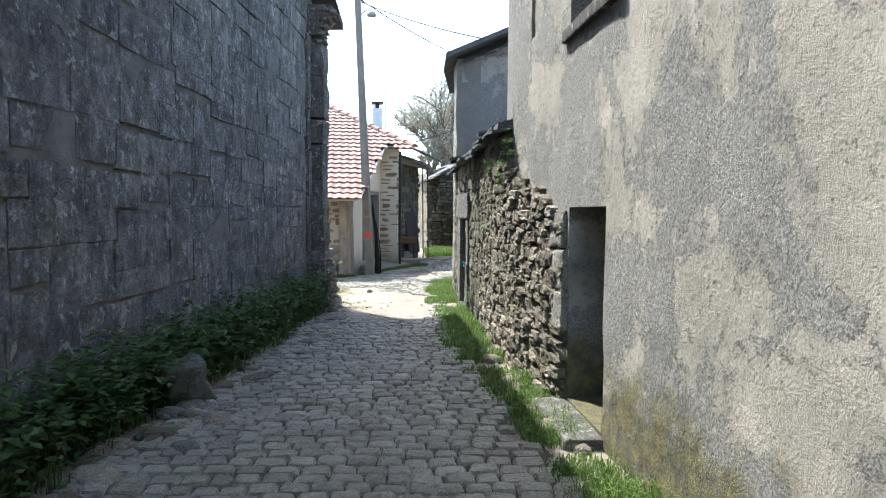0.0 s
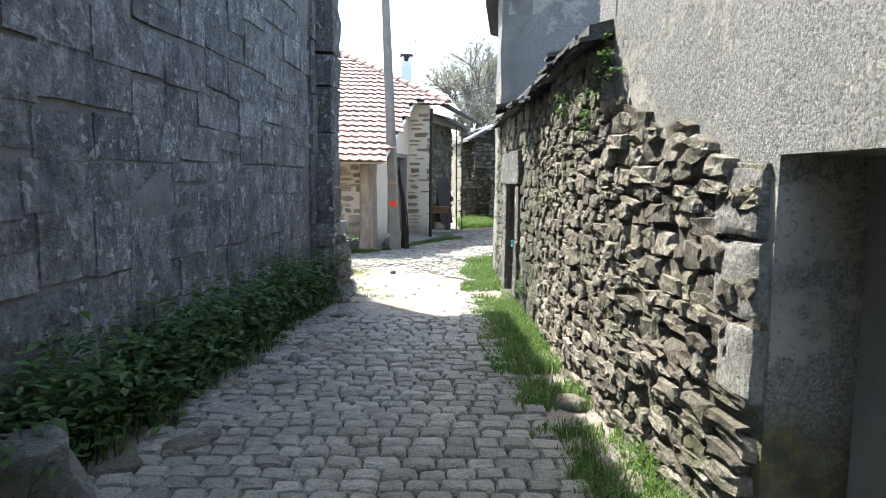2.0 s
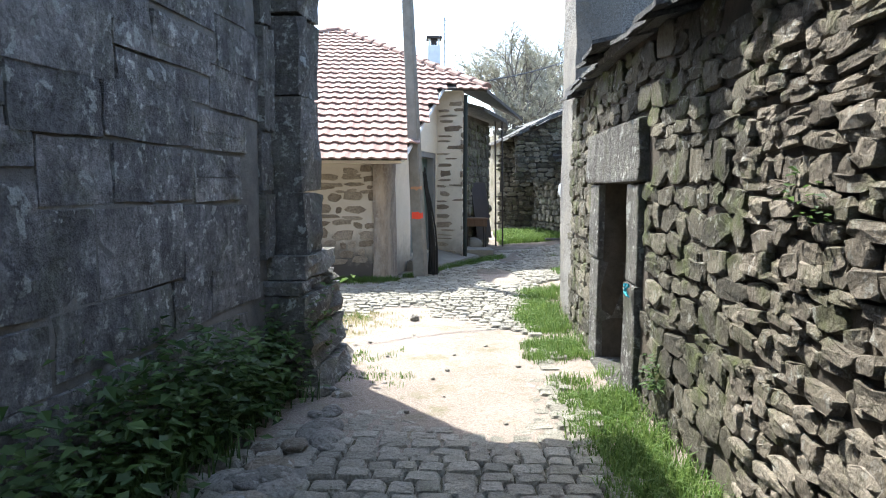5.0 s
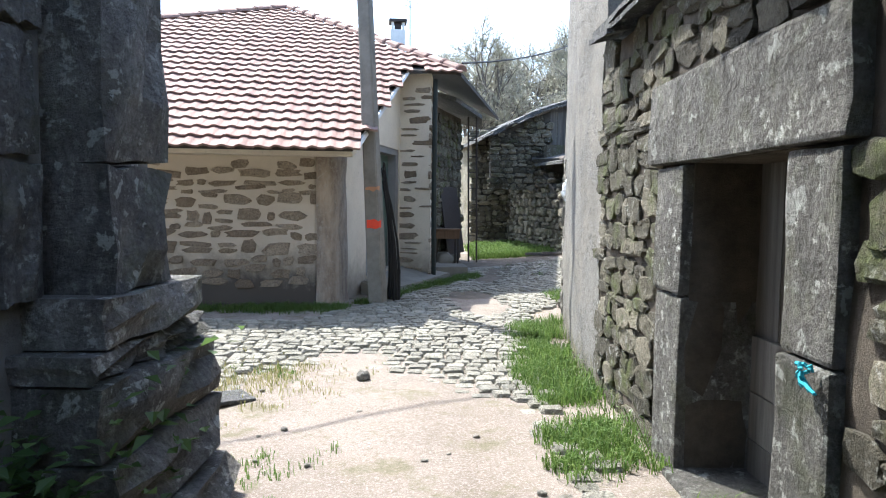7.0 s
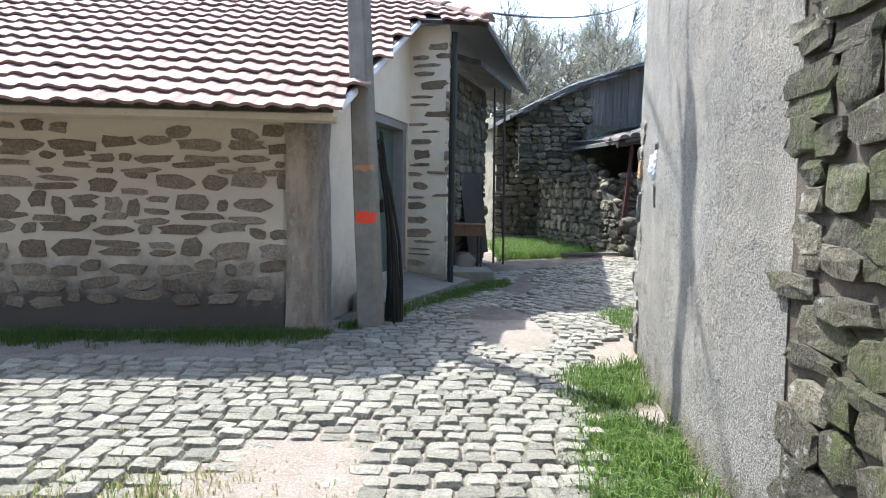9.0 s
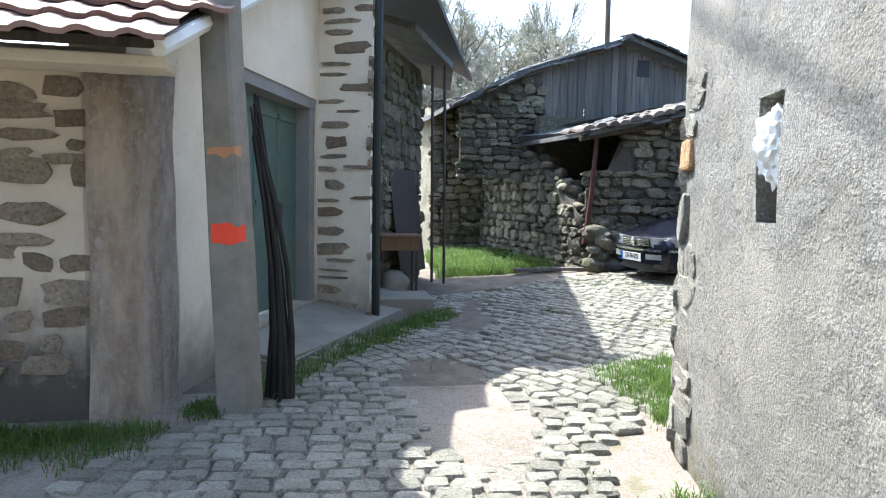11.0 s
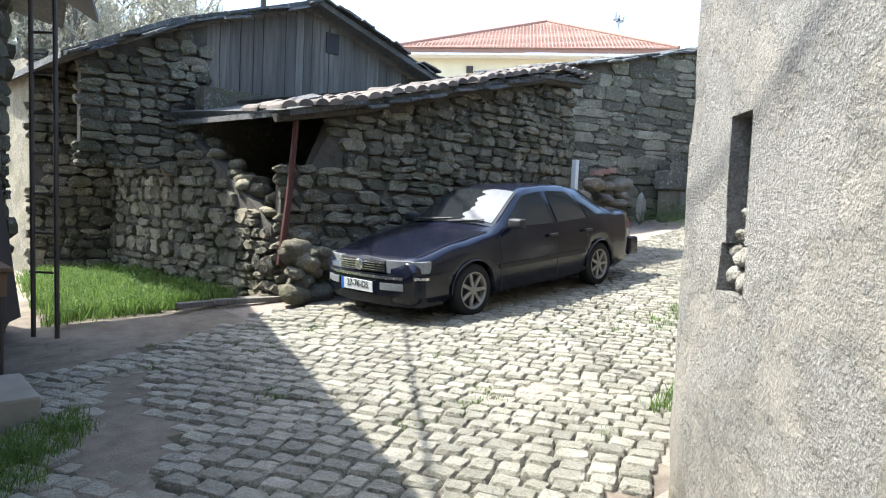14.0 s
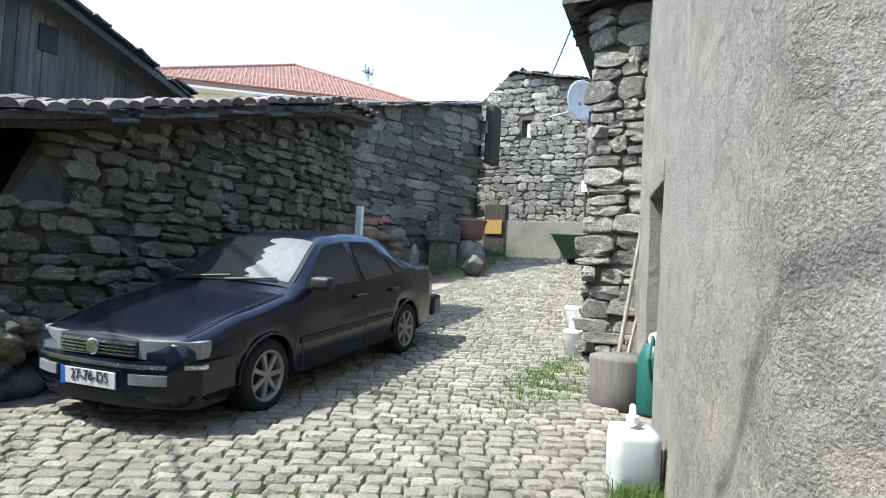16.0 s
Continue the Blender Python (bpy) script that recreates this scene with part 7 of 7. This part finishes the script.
tiles = tile_shapes("roof_tile", tile_mat)
house_roof = bpy.data.objects["roof_house"]
SL = math.atan(0.49)


def in_roof(x, y):
    poly = [(0.46, 17.1), (1.32, 20.5), (2.23, 20.42), (-1.28, 24.9), (-8.2, 20.3), (-13, 17.1)]
    c = False
    for (x0, y0), (x1, y1) in zip(poly, poly[1:] + poly[:1]):
        if (y0 > y) != (y1 > y) and x < (x1 - x0) * (y - y0) / (y1 - y0) + x0:
            c = not c
    return c


def clay_roof():
    rnd = random.Random(34)
    out = []
    TW, TL = 0.215, 0.335
    row = 0
    y = 17.17
    while y < 25:
        x = -9.5 + rnd.uniform(-0.006, 0.006)
        while x < 2.3:
            if in_roof(x, y):
                m = pose(x, y, roof_z(y) + 0.028 + rnd.uniform(-0.004, 0.004), math.degrees(SL), 0, rnd.uniform(-1, 1))
                out.append((rnd.choice(tiles), m @ Matrix.Diagonal((TW, TL, 0.05, 1))))
            x += TW
        y += TL * math.cos(SL)
        row += 1
    return out


pieces("roof_tile", "roof_tiles", clay_roof(), dist_to((-1, 17.2, 1.7), (0.4, 18, 2.0)), tile_mat, house_roof)


def ridge_shape(name, mat):
    vs, fs = [], []
    for k, (y, r) in enumerate(((-0.5, 0.5), (-0.42, 0.56), (-0.34, 0.5), (0.52, 0.42))):
        for i in range(7):
            a = math.pi * i / 6
            vs.append((r * math.cos(a), y, r * math.sin(a)))
    for k in range(3):
        for i in range(6):
            fs.append((k * 7 + i, k * 7 + i + 1, k * 7 + 8 + i, k * 7 + 7 + i))
    fs.append(tuple(range(7)))
    return mesh_from(name, vs, fs, mat)


ridge_me = ridge_shape("ridge_tile", tile_mat)


def ridge_line(a, b, parent, me, w=0.26, l=0.42):
    a, b = Vector(a), Vector(b)
    d = b - a
    n = int(d.length / l)
    q = d.normalized().to_track_quat("Y", "Z").to_matrix().to_4x4()
    for i in range(n):
        ob = link(new("ridge_tile", me), parent)
        ob.matrix_world = Matrix.Translation(a + d * ((i + 0.5) / n)) @ q @ Matrix.Diagonal((w, l * 1.05, w * 0.8, 1))


ridge_line((2.23, 20.48, 3.38), (-1.28, 24.9, 5.56), house_roof, ridge_me)
ridge_line((-8.2, 20.3, 3.3), (-1.28, 24.9, 5.56), house_roof, ridge_me)


# slates over the byre and along the other old eaves
slates = block_shapes("slate", slate_mat, 6, 44, 0.5)


def eave_slates(path, u0, u1, z, parent, seed, over=0.22, layers=3, slope=16.0, w=(0.22, 0.5), rise=None):
    rnd = random.Random(seed)
    for k in range(layers):
        u = u0
        while u < u1:
            ww = rnd.uniform(*w)
            zz = (z(u) if callable(z) else z) + 0.045 * k
            ln = rnd.uniform(0.4, 0.6)
            m = path.matrix(u + ww / 2, zz + rnd.uniform(-0.015, 0.02), over - 0.1 * k - ln / 2 + rnd.uniform(-0.08, 0.08))
            m = m @ pose(0, 0, 0, 0, rnd.uniform(-4, 4), rnd.uniform(-4, 4) + (rise(u) if rise else 0)) @ pose(0, 0, 0, -90 + slope * 1.0 + rnd.uniform(-4, 4), 0, 0)
            ob = link(new("slate", rnd.choice(slates)), parent)
            ob.matrix_world = m @ Matrix.Diagonal((ww, ln, 0.035, 1))
            u += ww * rnd.uniform(0.85, 1.05)


eave_slates(r2_path, 0.0, r2_path.length - 0.6, lambda u: r2_top(u) + 0.06, bpy.data.objects["roof_byre"], 45, 0.24, 4, 14.0, (0.25, 0.6))
eave_slates(r4_path, 0.0, 1.6, 4.1, bpy.data.objects["roof_northeast"], 46, 0.3)
eave_slates(shed_path, 0.1, 5.55, lambda u: min(3.4, 2.26 + 0.275 * max(0, u - 0.69)), bpy.data.objects["roof_shed"], 47, 0.3, 2, 8, rise=lambda u: 13.2)
eave_slates(w2_path, 0.0, 7.0, lambda u: 3.98 + 0.225 * u, w2, 48, 0.2, 2, 10, rise=lambda u: 12.7)
eave_slates(far_path, 2.0, 8.0, lambda u: far_top(u) + 0.03, wf, 49, 0.15, 2, 5, rise=lambda u: -10.7 if far_path.at(u)[0].y < 25.13 else 42)
eave_slates(gab, 0.0, 3.5, lambda u: 4.5 + 0.42 * min(u, 3.2), bpy.data.objects["roof_east_corner"], 50, 0.15, 2, 5, rise=lambda u: 18)
eave_slates(left_path, PU0 - 0.2, PU1, lambda u: left_top(u) + 0.03, bpy.data.objects["roof_west"], 52, 0.4, 2, 5, rise=lambda u: -18)
# stones of the barn gable end
gs_ob = bpy.data.objects["gable_stone"]
pieces("stone", "stones", rubble(gp, 0.0, 1.6, lambda u: 1.4, lambda u: gable_z(3.9 + u) - 0.08, bst, (0.08, 0.2), (0.14, 0.4), 74, (), 0.004, 0.16, 0.045, 5, 0.02), near_yard, barn_mat, gs_ob)

# old round tiles along the shed eave, ragged slates along the barn gable
old_tile = tile_material("old grey-brown tile", (0.045, 0.038, 0.032), (0.075, 0.062, 0.052), (0.14, 0.12, 0.1))
old_me = ridge_shape("old_tile", old_tile)
shed_roof = bpy.data.objects["roof_shed"]
re_ = random.Random(66)
edge_path = Path([(5.3, 23.5), (6.1, 23.52), (8.6, 23.62), (11.3, 23.82)], -1)
u = 0.0
while u < edge_path.length:
    p, d = edge_path.at(u)
    z = min(3.42, 2.28 + (0.22 if p.x < 6.1 else 0.275) * (p.x - 6.1))
    for row in range(3):
        ob = link(new("old_tile", old_me), shed_roof)
        ob.matrix_world = pose(p.x + re_.uniform(-0.02, 0.02), p.y + 0.12 + 0.33 * row, z + 0.02 * row + re_.uniform(-0.01, 0.015), re_.uniform(2, 6), re_.uniform(-6, 6) - 12, re_.uniform(-7, 7)) @ Matrix.Diagonal((0.2, 0.44, 0.15, 1))
    u += 0.19
barn_edge = Path([(3.6, 26.15), (7.2, 26.12), (10.6, 26.25)], -1)
eave_slates(barn_edge, 0.0, barn_edge.length, lambda u: gable_z(3.6 + u) + 0.09, bpy.data.objects["barn"], 67, 0.12, 2, 6, rise=lambda u: (26 if u < 1.3 else 19.4) if u < 3.6 else -17.2)
